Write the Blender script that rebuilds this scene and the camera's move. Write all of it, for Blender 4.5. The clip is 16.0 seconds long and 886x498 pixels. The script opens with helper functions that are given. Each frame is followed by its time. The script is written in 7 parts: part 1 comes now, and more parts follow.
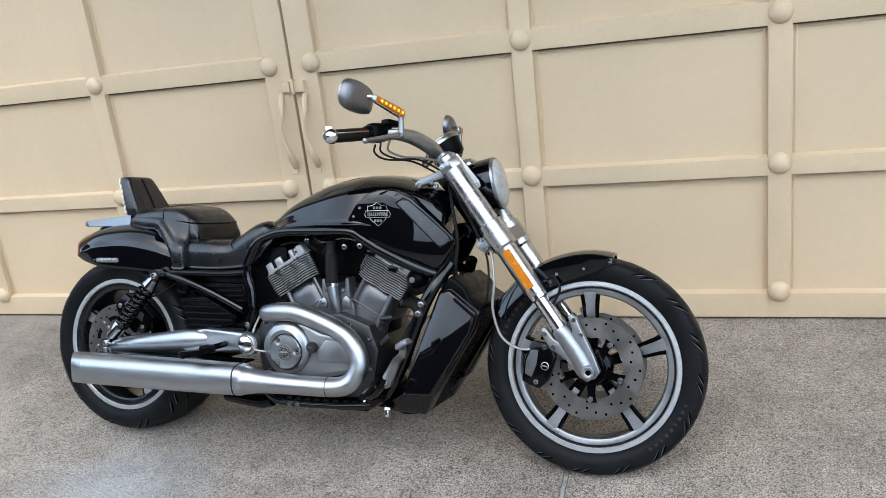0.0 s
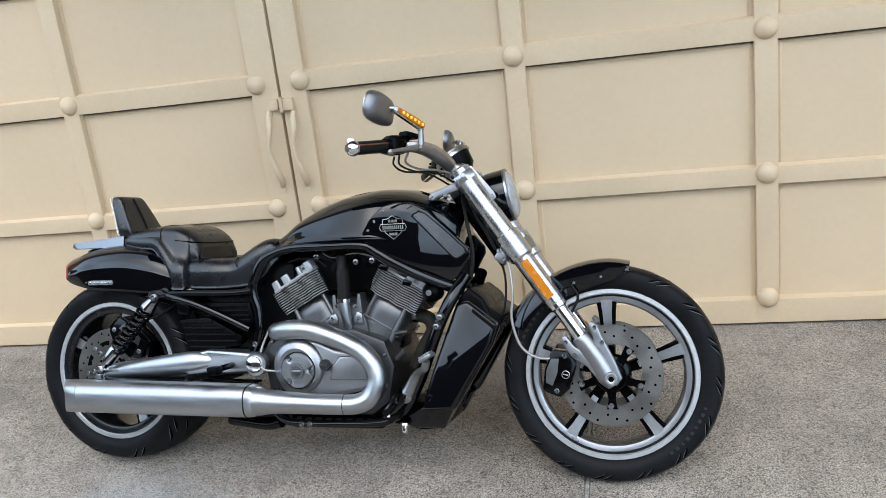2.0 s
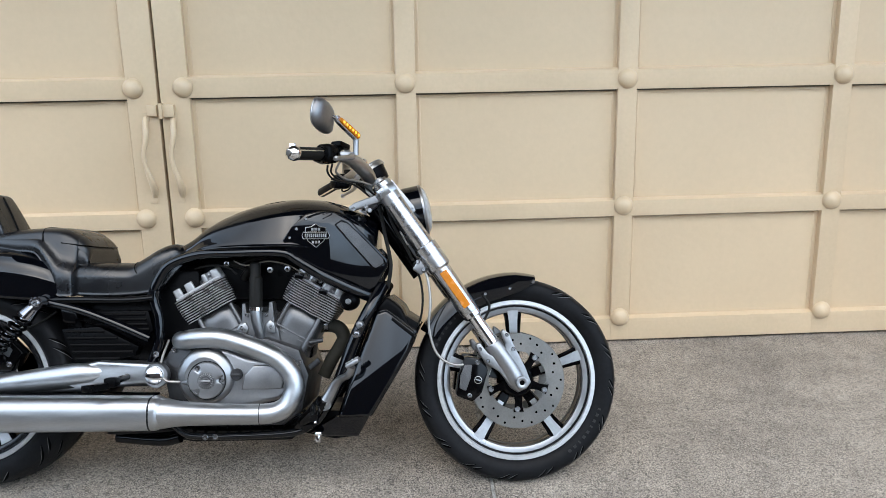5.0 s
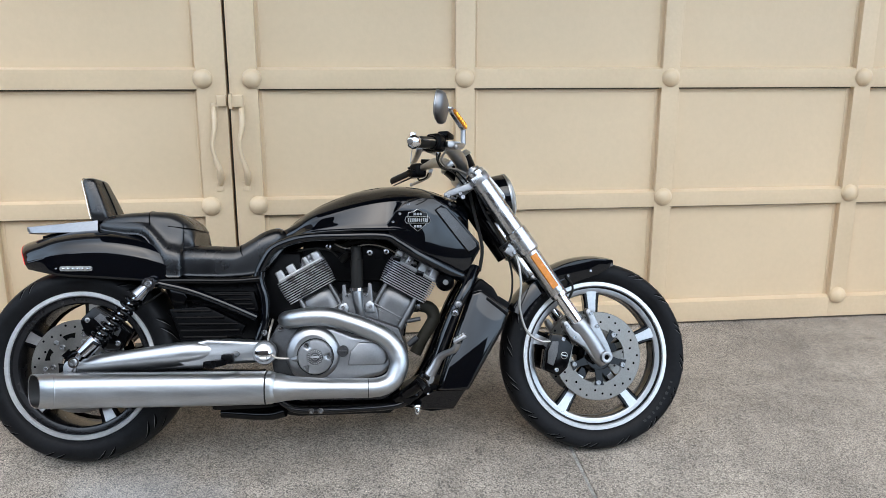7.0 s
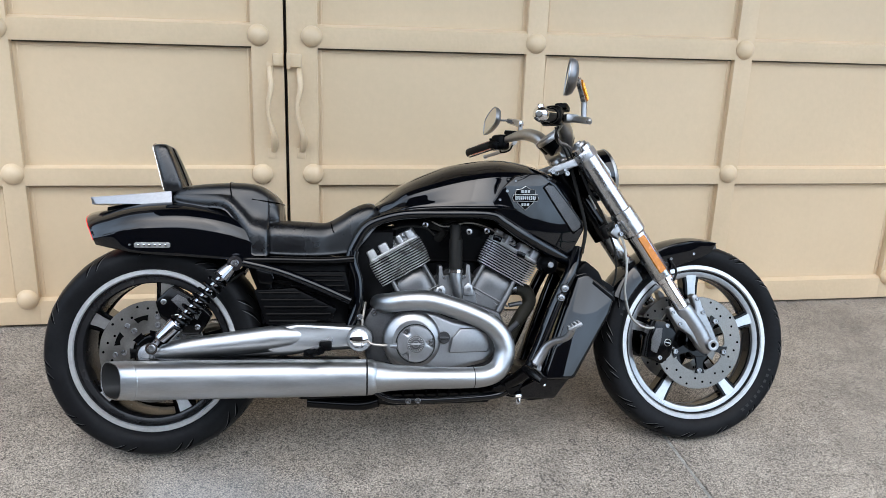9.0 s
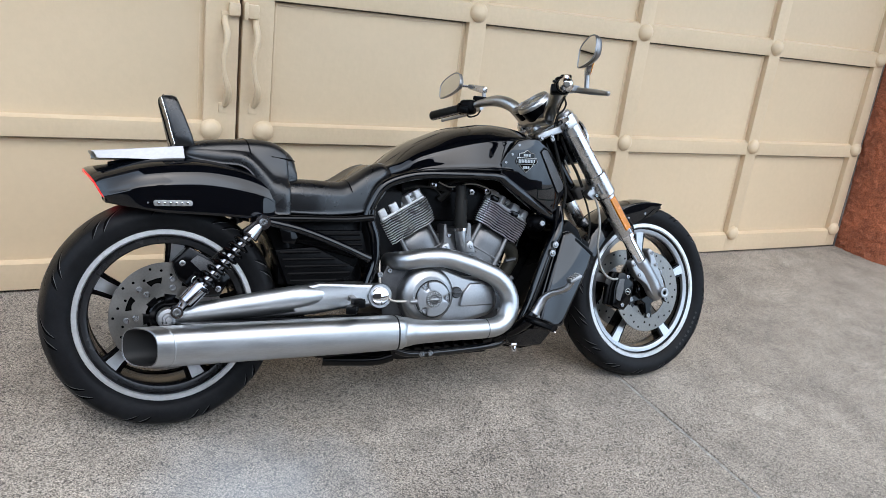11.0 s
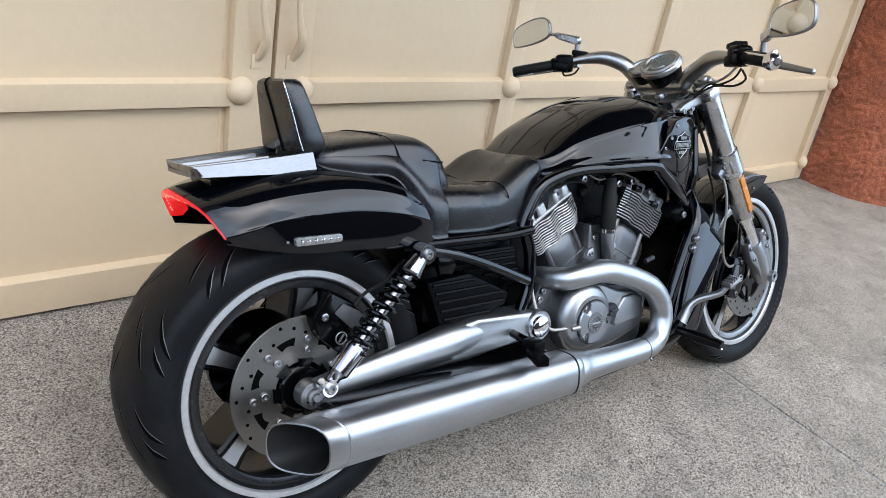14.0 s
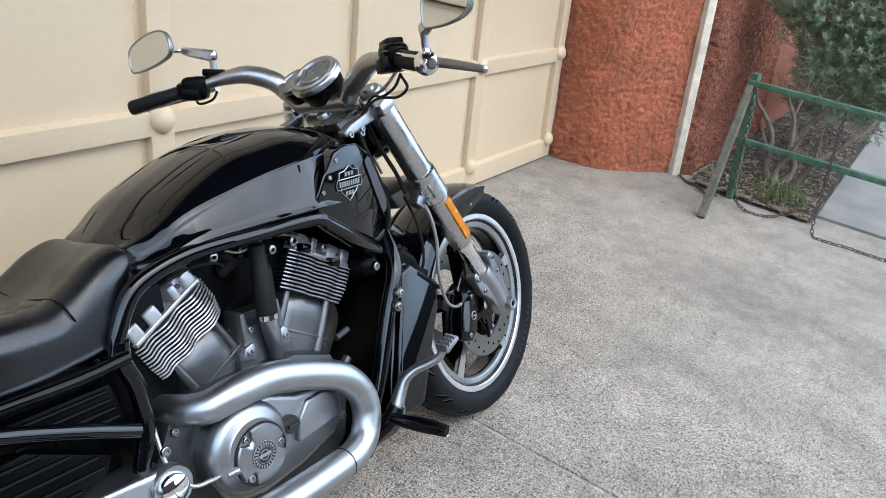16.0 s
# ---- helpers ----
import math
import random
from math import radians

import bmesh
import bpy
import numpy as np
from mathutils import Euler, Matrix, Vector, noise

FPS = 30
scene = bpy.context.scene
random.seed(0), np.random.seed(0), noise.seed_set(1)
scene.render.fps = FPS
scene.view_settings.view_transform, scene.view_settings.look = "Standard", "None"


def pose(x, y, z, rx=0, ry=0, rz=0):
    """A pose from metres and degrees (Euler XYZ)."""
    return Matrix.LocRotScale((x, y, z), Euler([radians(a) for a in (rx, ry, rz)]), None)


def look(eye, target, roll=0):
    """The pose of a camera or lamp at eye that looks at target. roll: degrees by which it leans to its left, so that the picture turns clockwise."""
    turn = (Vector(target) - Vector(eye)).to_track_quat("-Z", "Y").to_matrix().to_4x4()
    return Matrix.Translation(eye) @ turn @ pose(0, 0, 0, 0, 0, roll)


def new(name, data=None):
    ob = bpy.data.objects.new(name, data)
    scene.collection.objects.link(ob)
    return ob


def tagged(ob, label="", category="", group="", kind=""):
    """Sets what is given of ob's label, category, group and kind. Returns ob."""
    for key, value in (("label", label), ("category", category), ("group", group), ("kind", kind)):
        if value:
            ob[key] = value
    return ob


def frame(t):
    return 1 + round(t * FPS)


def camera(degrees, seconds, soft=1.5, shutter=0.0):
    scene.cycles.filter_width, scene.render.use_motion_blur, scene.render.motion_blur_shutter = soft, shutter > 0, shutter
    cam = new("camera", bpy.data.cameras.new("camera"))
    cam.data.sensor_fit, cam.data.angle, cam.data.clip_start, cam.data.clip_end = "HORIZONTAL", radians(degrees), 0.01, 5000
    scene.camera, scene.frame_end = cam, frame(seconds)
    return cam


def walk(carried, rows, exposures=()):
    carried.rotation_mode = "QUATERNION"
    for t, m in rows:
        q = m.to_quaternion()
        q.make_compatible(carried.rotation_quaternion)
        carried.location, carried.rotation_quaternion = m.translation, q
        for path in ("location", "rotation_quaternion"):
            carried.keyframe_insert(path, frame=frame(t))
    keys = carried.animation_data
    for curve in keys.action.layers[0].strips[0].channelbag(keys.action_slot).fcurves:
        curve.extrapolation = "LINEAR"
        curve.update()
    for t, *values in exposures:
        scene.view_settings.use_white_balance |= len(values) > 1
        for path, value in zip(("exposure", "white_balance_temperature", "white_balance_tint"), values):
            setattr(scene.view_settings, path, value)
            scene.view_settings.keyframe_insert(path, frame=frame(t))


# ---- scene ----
cam = camera(59.4, 16.0, soft=0.5)
# seconds, eye, target, roll
PATH = [
    (0, (-0.028, 0.056, 1.391), (-0.65, 1.871, 0.827), -6.9),
    (0.5, (-0.106, 0.056, 1.389), (-0.696, 1.885, 0.837), -6.4),
    (1, (-0.197, 0.018, 1.386), (-0.738, 1.867, 0.848), -6.3),
    (1.5, (-0.234, -0.068, 1.381), (-0.728, 1.796, 0.85), -6.4),
    (2, (-0.258, -0.011, 1.379), (-0.723, 1.863, 0.859), -6.9),
    (2.5, (-0.221, 0.04, 1.386), (-0.66, 1.924, 0.876), -7.0),
    (3, (-0.171, 0.05, 1.369), (-0.557, 1.947, 0.87), -6.2),
    (3.2, (-0.192, 0.052, 1.362), (-0.546, 1.958, 0.87), -5.5),
    (5.3, (-0.776, -0.169, 1.342), (-0.651, 1.775, 0.888), -1.1),
    (5.5, (-0.857, -0.16, 1.338), (-0.723, 1.784, 0.886), -1.2),
    (6, (-1.069, -0.098, 1.319), (-0.908, 1.842, 0.86), -0.9),
    (6.5, (-1.144, -0.18, 1.335), (-0.954, 1.758, 0.875), -0.3),
    (7, (-1.147, -0.286, 1.346), (-0.919, 1.645, 0.879), -0.0),
    (7.5, (-1.2, -0.298, 1.349), (-0.938, 1.626, 0.87), 0.1),
    (8, (-1.338, -0.199, 1.348), (-1.053, 1.716, 0.849), 0.4),
    (8.5, (-1.481, -0.133, 1.345), (-1.178, 1.772, 0.816), 1.1),
    (8.7, (-1.523, -0.094, 1.348), (-1.207, 1.804, 0.803), 1.4),
    (10.8, (-2.295, 0.163, 1.321), (-1.414, 1.856, 0.721), 6.9),
    (11, (-2.352, 0.103, 1.313), (-1.423, 1.767, 0.707), 7.1),
    (11.5, (-2.449, 0.046, 1.337), (-1.443, 1.658, 0.714), 7.4),
    (12, (-2.584, 0.181, 1.323), (-1.559, 1.772, 0.677), 7.5),
    (12.5, (-2.711, 0.4, 1.305), (-1.677, 1.969, 0.619), 8.1),
    (13, (-2.658, 0.661, 1.283), (-1.606, 2.198, 0.552), 8.6),
    (13.5, (-2.648, 0.852, 1.321), (-1.529, 2.318, 0.545), 9.1),
    (14, (-2.779, 1.075, 1.33), (-1.509, 2.395, 0.525), 10.6),
    (14.5, (-2.867, 1.121, 1.336), (-1.443, 2.264, 0.519), 11.6),
    (15, (-2.85, 1.055, 1.337), (-1.317, 2.053, 0.531), 10.6),
    (15.5, (-2.557, 1.171, 1.361), (-0.953, 2.074, 0.578), 8.5),
    (16, (-2.105, 1.221, 1.342), (-0.52, 2.173, 0.58), 6.0),
]
walk(cam, [(t, look(eye, target, roll)) for t, eye, target, roll in PATH],
     exposures=[(0.0, 1.17, 6850, 10), (7.0, 1.20, 7050, 11), (11.0, 1.20, 6980, 12), (14.5, 1.32, 6800, 12), (16.0, 1.42, 6650, 10)])

# ---- light: an even, overcast afternoon ----
world = bpy.data.worlds.new("sky")
scene.world = world
world.use_nodes = True
wn = world.node_tree
sky = wn.nodes.new("ShaderNodeTexSky")
sky.sky_type, sky.sun_disc = "NISHITA", False
sky.sun_elevation, sky.sun_rotation = radians(55), radians(200)
sky.air_density, sky.dust_density = 1.0, 3.0
soft_sky = wn.nodes.new("ShaderNodeHueSaturation")
soft_sky.inputs["Saturation"].default_value = 0.5
wn.links.new(sky.outputs[0], soft_sky.inputs["Color"])
wn.links.new(soft_sky.outputs[0], wn.nodes["Background"].inputs["Color"])
wn.nodes["Background"].inputs["Strength"].default_value = 0.07
cloud = wn.nodes.new("ShaderNodeBackground")          # an even layer of cloud over the sky
cloud.inputs["Color"].default_value, cloud.inputs["Strength"].default_value = (0.57, 0.87, 1.27, 1), 0.70
puffs = wn.nodes.new("ShaderNodeTexNoise")             # thicker and thinner cloud
puffs.inputs["Scale"].default_value, puffs.inputs["Detail"].default_value, puffs.inputs["Roughness"].default_value = 2.2, 3.0, 0.45
thick = wn.nodes.new("ShaderNodeMapRange")
thick.inputs["From Min"].default_value, thick.inputs["From Max"].default_value = 0.36, 0.64
thick.inputs["To Min"].default_value, thick.inputs["To Max"].default_value = 0.36, 1.00
wn.links.new(puffs.outputs["Fac"], thick.inputs["Value"])
aim = wn.nodes.new("ShaderNodeTexCoord")
lift = wn.nodes.new("ShaderNodeSeparateXYZ")
wn.links.new(aim.outputs["Generated"], lift.inputs[0])
haze = wn.nodes.new("ShaderNodeMapRange")              # brighter haze low down, a deeper sky overhead
haze.interpolation_type = "SMOOTHSTEP"
haze.inputs["From Min"].default_value, haze.inputs["From Max"].default_value = 0.35, 0.95
haze.inputs["To Min"].default_value, haze.inputs["To Max"].default_value = 1.2, 0.75
wn.links.new(lift.outputs["Z"], haze.inputs["Value"])
depth = wn.nodes.new("ShaderNodeMath")
depth.operation = "MULTIPLY"
wn.links.new(thick.outputs[0], depth.inputs[0])
wn.links.new(haze.outputs[0], depth.inputs[1])
wn.links.new(depth.outputs[0], cloud.inputs["Strength"])
both_skies = wn.nodes.new("ShaderNodeAddShader")
wn.links.new(wn.nodes["Background"].outputs[0], both_skies.inputs[0])
wn.links.new(cloud.outputs[0], both_skies.inputs[1])
wn.links.new(both_skies.outputs[0], wn.nodes["World Output"].inputs["Surface"])
sun_data = bpy.data.lights.new("sun", "SUN")
sun_data.energy, sun_data.angle, sun_data.color = 0.52, radians(60), (1.0, 0.99, 0.97)
sun = new("sun", sun_data)
sun.matrix_world = look((4.5, -3.5, 8.5), (0, 2, 0))

# ---- materials ----
def material(name, colour, rough=0.5, metal=0.0, vary=0.12, scale=6.0, grain=0.06, grain_scale=90.0, bump=0.0,
             bump_scale=120.0, rough_vary=0.08, coat=0.0, stretch=(1, 1, 1), spec=0.5, random_vary=0.0):
    """A procedural surface: stains and fine grain on the colour, an uneven gloss, fine relief."""
    m = bpy.data.materials.new(name)
    m.use_nodes = True
    t = m.node_tree
    n, k = t.nodes, t.links.new
    b = n["Principled BSDF"]
    co = n.new("ShaderNodeTexCoord")
    mp = n.new("ShaderNodeMapping")
    mp.inputs["Scale"].default_value = stretch
    k(co.outputs["Object"], mp.inputs["Vector"])

    def tex(s, detail=4.0):
        x = n.new("ShaderNodeTexNoise")
        x.inputs["Scale"].default_value, x.inputs["Detail"].default_value = s, detail
        k(mp.outputs[0], x.inputs["Vector"])
        return x

    big, fine = tex(scale), tex(grain_scale, 2.0)

    def span(src, lo, hi):
        r = n.new("ShaderNodeMapRange")
        r.inputs["From Min"].default_value, r.inputs["From Max"].default_value = 0.3, 0.7
        r.inputs["To Min"].default_value, r.inputs["To Max"].default_value = lo, hi
        k(src, r.inputs["Value"])
        return r.outputs[0]

    mul = n.new("ShaderNodeMath")
    mul.operation = "MULTIPLY"
    k(span(big.outputs["Fac"], 1 - vary, 1 + vary * 0.6), mul.inputs[0])
    k(span(fine.outputs["Fac"], 1 - grain, 1 + grain), mul.inputs[1])
    value = mul.outputs[0]
    if random_vary:
        info = n.new("ShaderNodeObjectInfo")
        r = n.new("ShaderNodeMapRange")
        r.inputs["To Min"].default_value, r.inputs["To Max"].default_value = 1 - random_vary, 1 + random_vary
        k(info.outputs["Random"], r.inputs["Value"])
        m2 = n.new("ShaderNodeMath")
        m2.operation = "MULTIPLY"
        k(value, m2.inputs[0])
        k(r.outputs[0], m2.inputs[1])
        value = m2.outputs[0]
    tint = n.new("ShaderNodeVectorMath")
    tint.operation = "SCALE"
    tint.inputs[0].default_value = colour
    k(value, tint.inputs["Scale"])
    k(tint.outputs[0], b.inputs["Base Color"])
    k(span(big.outputs["Fac"], max(0.02, rough - rough_vary), min(1, rough + rough_vary)), b.inputs["Roughness"])
    b.inputs["Metallic"].default_value = metal
    b.inputs["Coat Weight"].default_value = coat
    b.inputs["Coat Roughness"].default_value = 0.03
    b.inputs["Specular IOR Level"].default_value = spec
    if bump:
        bt = tex(bump_scale, 3.0)
        bp = n.new("ShaderNodeBump")
        bp.inputs["Strength"].default_value, bp.inputs["Distance"].default_value = 1.0, bump
        k(bt.outputs["Fac"], bp.inputs["Height"])
        k(bp.outputs[0], b.inputs["Normal"])
    return m


def glowing(name, colour, strength):
    m = bpy.data.materials.new(name)
    m.use_nodes = True
    b = m.node_tree.nodes["Principled BSDF"]
    b.inputs["Base Color"].default_value = (*colour, 1)
    b.inputs["Roughness"].default_value = 0.2
    b.inputs["Emission Color"].default_value = (*colour, 1)
    b.inputs["Emission Strength"].default_value = strength
    return m


def concrete(name):
    """Worn driveway concrete: pale cement with exposed dark and light stones, dark pits, broad stains."""
    m = material(name, (0.385, 0.332, 0.280), 0.9, vary=0.16, scale=0.9, grain=0.0, grain_scale=30, rough_vary=0.05)
    t = m.node_tree
    n, k = t.nodes, t.links.new
    b = n["Principled BSDF"]
    co = next(x for x in n if x.type == "TEX_COORD")
    base = b.inputs["Base Color"].links[0].from_socket

    def noise_ramp(scale, detail, stops, kind="noise"):
        x = n.new("ShaderNodeTexNoise")
        x.inputs["Scale"].default_value, x.inputs["Detail"].default_value = scale, detail
        x.inputs["Roughness"].default_value = 0.6
        k(co.outputs["Object"], x.inputs["Vector"])
        r = n.new("ShaderNodeValToRGB")
        r.color_ramp.elements[0].position, r.color_ramp.elements[1].position = stops[0][0], stops[-1][0]
        r.color_ramp.elements[0].color = (*[stops[0][1]] * 3, 1)
        r.color_ramp.elements[1].color = (*[stops[-1][1]] * 3, 1)
        for p, v in stops[1:-1]:
            e = r.color_ramp.elements.new(p)
            e.color = (v, v, v, 1)
        k(x.outputs["Fac"], r.inputs["Fac"])
        return x, r.outputs["Color"]

    def times(a, c):
        x = n.new("ShaderNodeMix")
        x.data_type, x.blend_type = "RGBA", "MULTIPLY"
        x.inputs["Factor"].default_value = 1.0
        k(a, x.inputs[6])
        k(c, x.inputs[7])
        return x.outputs[2]

    v = n.new("ShaderNodeTexVoronoi")
    v.inputs["Scale"].default_value = 210
    k(co.outputs["Object"], v.inputs["Vector"])
    sep = n.new("ShaderNodeSeparateColor")
    k(v.outputs["Color"], sep.inputs[0])
    rr = n.new("ShaderNodeValToRGB")
    for p, c in ((0.10, 0.45), (0.17, 0.90), (0.84, 1.0), (0.93, 1.25)):
        e = rr.color_ramp.elements.new(p)
        e.color = (c, c, c, 1)
    rr.color_ramp.elements[0].color = (0.36, 0.355, 0.35, 1)
    rr.color_ramp.elements[-1].color = (1.3, 1.29, 1.25, 1)
    k(sep.outputs[0], rr.inputs["Fac"])
    fine, fine_c = noise_ramp(300, 2, ((0.34, 0.30), (0.43, 0.80), (0.50, 1.06), (0.62, 1.15), (0.72, 1.32)))
    _, mid_c = noise_ramp(9, 6, ((0.3, 0.80), (0.5, 1.0), (0.7, 1.14)))
    _, wide_c = noise_ramp(2.1, 6, ((0.33, 0.80), (0.5, 1.0), (0.68, 1.12)))
    pit = n.new("ShaderNodeTexVoronoi")                # rounded pale grains with dark pits between them
    pit.inputs["Scale"].default_value = 230
    k(co.outputs["Object"], pit.inputs["Vector"])
    pr = n.new("ShaderNodeValToRGB")
    pr.color_ramp.elements[0].position, pr.color_ramp.elements[1].position = 0.44, 0.72
    pr.color_ramp.elements[0].color, pr.color_ramp.elements[1].color = (1.12, 1.12, 1.11, 1), (0.50, 0.49, 0.475, 1)
    k(pit.outputs["Distance"], pr.inputs["Fac"])
    speckle = times(times(rr.outputs["Color"], fine_c), pr.outputs["Color"])
    worn = n.new("ShaderNodeMix")                     # the sounder slab hides most of its stones
    worn.data_type = "RGBA"
    worn.inputs[6].default_value = (0.93, 0.93, 0.92, 1)
    k(speckle, worn.inputs[7])
    _, chip_c = noise_ramp(48, 2, ((0.27, 0.55), (0.33, 1.0), (0.68, 1.0), (0.75, 1.35)))
    c = times(times(times(times(base, worn.outputs[2]), mid_c), wide_c), chip_c)
    # the two slabs have weathered differently on either side of the joint
    xyz = n.new("ShaderNodeSeparateXYZ")
    k(co.outputs["Object"], xyz.inputs[0])
    st = n.new("ShaderNodeMapRange")
    st.inputs["From Min"].default_value, st.inputs["From Max"].default_value = -0.420, -0.416
    st.inputs["To Min"].default_value, st.inputs["To Max"].default_value = 0.90, 0.94
    k(xyz.outputs["X"], st.inputs["Value"])
    sp = n.new("ShaderNodeMapRange")
    sp.inputs["From Min"].default_value, sp.inputs["From Max"].default_value = -0.6, 1.7
    sp.inputs["To Min"].default_value, sp.inputs["To Max"].default_value = 1.0, 0.72
    k(xyz.outputs["X"], sp.inputs["Value"])
    k(sp.outputs[0], worn.inputs["Factor"])
    tone = n.new("ShaderNodeVectorMath")
    tone.operation = "SCALE"
    k(c, tone.inputs[0])
    k(st.outputs[0], tone.inputs["Scale"])
    c = tone.outputs[0]
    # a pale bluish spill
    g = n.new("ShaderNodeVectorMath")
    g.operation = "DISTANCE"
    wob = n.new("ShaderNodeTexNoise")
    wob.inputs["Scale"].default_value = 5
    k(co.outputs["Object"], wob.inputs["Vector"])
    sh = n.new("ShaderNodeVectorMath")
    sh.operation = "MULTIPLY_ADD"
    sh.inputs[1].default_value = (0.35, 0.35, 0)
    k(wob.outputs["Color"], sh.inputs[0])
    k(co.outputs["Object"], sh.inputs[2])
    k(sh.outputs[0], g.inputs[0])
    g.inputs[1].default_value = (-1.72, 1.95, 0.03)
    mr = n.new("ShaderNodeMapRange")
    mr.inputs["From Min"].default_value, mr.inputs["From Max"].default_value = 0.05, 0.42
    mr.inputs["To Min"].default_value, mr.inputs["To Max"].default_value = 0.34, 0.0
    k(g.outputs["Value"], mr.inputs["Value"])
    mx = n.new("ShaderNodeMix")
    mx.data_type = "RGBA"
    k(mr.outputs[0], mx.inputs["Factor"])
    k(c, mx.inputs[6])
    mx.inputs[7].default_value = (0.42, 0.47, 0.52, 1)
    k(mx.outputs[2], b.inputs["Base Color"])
    bp = n.new("ShaderNodeBump")
    bp.inputs["Strength"].default_value, bp.inputs["Distance"].default_value = 0.7, 0.003
    k(fine.outputs["Fac"], bp.inputs["Height"])
    k(bp.outputs[0], b.inputs["Normal"])
    return m


def roughcast(name):
    """Coarse thrown render: brown-red grains with deep dark pits between them."""
    m = material(name, (0.40, 0.135, 0.076), 0.95, vary=0.3, scale=5, grain=0.3, grain_scale=140)
    n, k = m.node_tree.nodes, m.node_tree.links.new
    b = n["Principled BSDF"]
    co = next(x for x in n if x.type == "TEX_COORD")
    v = n.new("ShaderNodeTexVoronoi")
    v.inputs["Scale"].default_value = 125
    k(co.outputs["Object"], v.inputs["Vector"])
    r = n.new("ShaderNodeMapRange")
    r.inputs["From Min"].default_value, r.inputs["From Max"].default_value = 0.25, 0.62
    r.inputs["To Min"].default_value, r.inputs["To Max"].default_value = 1.08, 0.60
    k(v.outputs["Distance"], r.inputs["Value"])
    sc = n.new("ShaderNodeVectorMath")
    sc.operation = "SCALE"
    k(b.inputs["Base Color"].links[0].from_socket, sc.inputs[0])
    k(r.outputs[0], sc.inputs["Scale"])
    k(sc.outputs[0], b.inputs["Base Color"])
    bp = n.new("ShaderNodeBump")
    bp.invert = True
    bp.inputs["Strength"].default_value, bp.inputs["Distance"].default_value = 0.9, 0.012
    k(v.outputs["Distance"], bp.inputs["Height"])
    k(bp.outputs[0], b.inputs["Normal"])
    return m


CONCRETE = concrete("driveway_concrete")
PATH_CONCRETE = material("path_concrete", (0.25, 0.238, 0.218), 0.9, vary=0.22, scale=4, grain=0.28, grain_scale=160, bump=0.002, bump_scale=200)
DOOR = material("cream_door_paint", (0.63, 0.475, 0.308), 0.5, vary=0.05, scale=1.3, grain=0.015, grain_scale=40, bump=0.0008, bump_scale=35)
DOOR_FRAME = material("cream_frame_paint", (0.645, 0.49, 0.320), 0.45, vary=0.06, scale=2.5, grain=0.02, grain_scale=60, bump=0.0008, bump_scale=60)
DOOR_DARK = material("dark_door_gap", (0.07, 0.06, 0.045), 0.8)
# Brown that paints the shade in the gap below the rails.
RAIL_SHADE = material("rail_gap_shade", (0.10, 0.078, 0.055), 0.9, vary=0.4, scale=9, grain=0.2)
STUCCO = material("rust_red_stucco", (0.42, 0.128, 0.062), 0.9, vary=0.28, scale=9, grain=0.35, grain_scale=120, bump=0.010, bump_scale=120)
ROUGHCAST = roughcast("brown_red_roughcast")
# Dark colour for unseen walls added to darken what the bike reflects.
UNSEEN_WALL_DARK = material("unseen_dark_wall", (0.075, 0.055, 0.045), 0.9, vary=0.1, scale=3, bump=0.003, bump_scale=60)
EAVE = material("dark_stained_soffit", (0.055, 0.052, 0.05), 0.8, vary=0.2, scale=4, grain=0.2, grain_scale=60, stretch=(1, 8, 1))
STRIP = material("whitewashed_strip", (0.70, 0.61, 0.47), 0.8, vary=0.2, scale=14, grain=0.1, bump=0.002, bump_scale=60)
GREEN = material("worn_green_paint", (0.052, 0.128, 0.078), 0.6, vary=0.5, scale=18, grain=0.2, grain_scale=80, bump=0.001)
GREEN_WOOD = material("weathered_green_wood", (0.125, 0.118, 0.085), 0.8, vary=0.35, scale=20, grain=0.25, grain_scale=110, bump=0.002)
SOIL = material("dark_mulch", (0.042, 0.03, 0.023), 0.95, vary=0.4, scale=14, grain=0.4, grain_scale=70, bump=0.01, bump_scale=50)
LITTER = material("dry_leaf", (0.26, 0.19, 0.13), 0.85, vary=0.4, scale=30, grain=0.2)
LEAF = material("grey_green_needles", (0.22, 0.285, 0.165), 0.6, vary=0.65, scale=13, grain=0.25, grain_scale=50)
GRASS = material("grass_blade", (0.11, 0.16, 0.04), 0.7, vary=0.4, scale=12)
BARK = material("grey_bark", (0.19, 0.15, 0.12), 0.9, vary=0.35, scale=25, bump=0.004, bump_scale=80)
RUST = material("rusty_chain", (0.10, 0.075, 0.06), 0.65, metal=0.6, vary=0.4, scale=60)

BLACK = material("gloss_black_paint", (0.0009, 0.0012, 0.0022), 0.03, vary=0.1, scale=3, grain=0.03, rough_vary=0.012, spec=0.50)
FRAME = material("black_frame_paint", (0.0015, 0.0015, 0.0018), 0.10, spec=0.22, vary=0.2, scale=10, rough_vary=0.05)
PLASTIC = material("satin_black_plastic", (0.002, 0.002, 0.0023), 0.30, spec=0.06, vary=0.2, scale=12, grain=0.1, bump=0.0002, bump_scale=500)
LEATHER = material("black_leather", (0.0034, 0.0038, 0.0050), 0.29, spec=0.60, vary=0.25, scale=10, grain=0.08, grain_scale=260, bump=0.00022, bump_scale=520)
RUBBER = material("tyre_rubber", (0.0085, 0.0087, 0.0095), 0.42, spec=0.08, vary=0.25, scale=14, grain=0.12, bump=0.0004, bump_scale=260)
SIDEWALL_MARK = material("moulded_sidewall_mark", (0.020, 0.020, 0.0205), 0.47, spec=0.19)
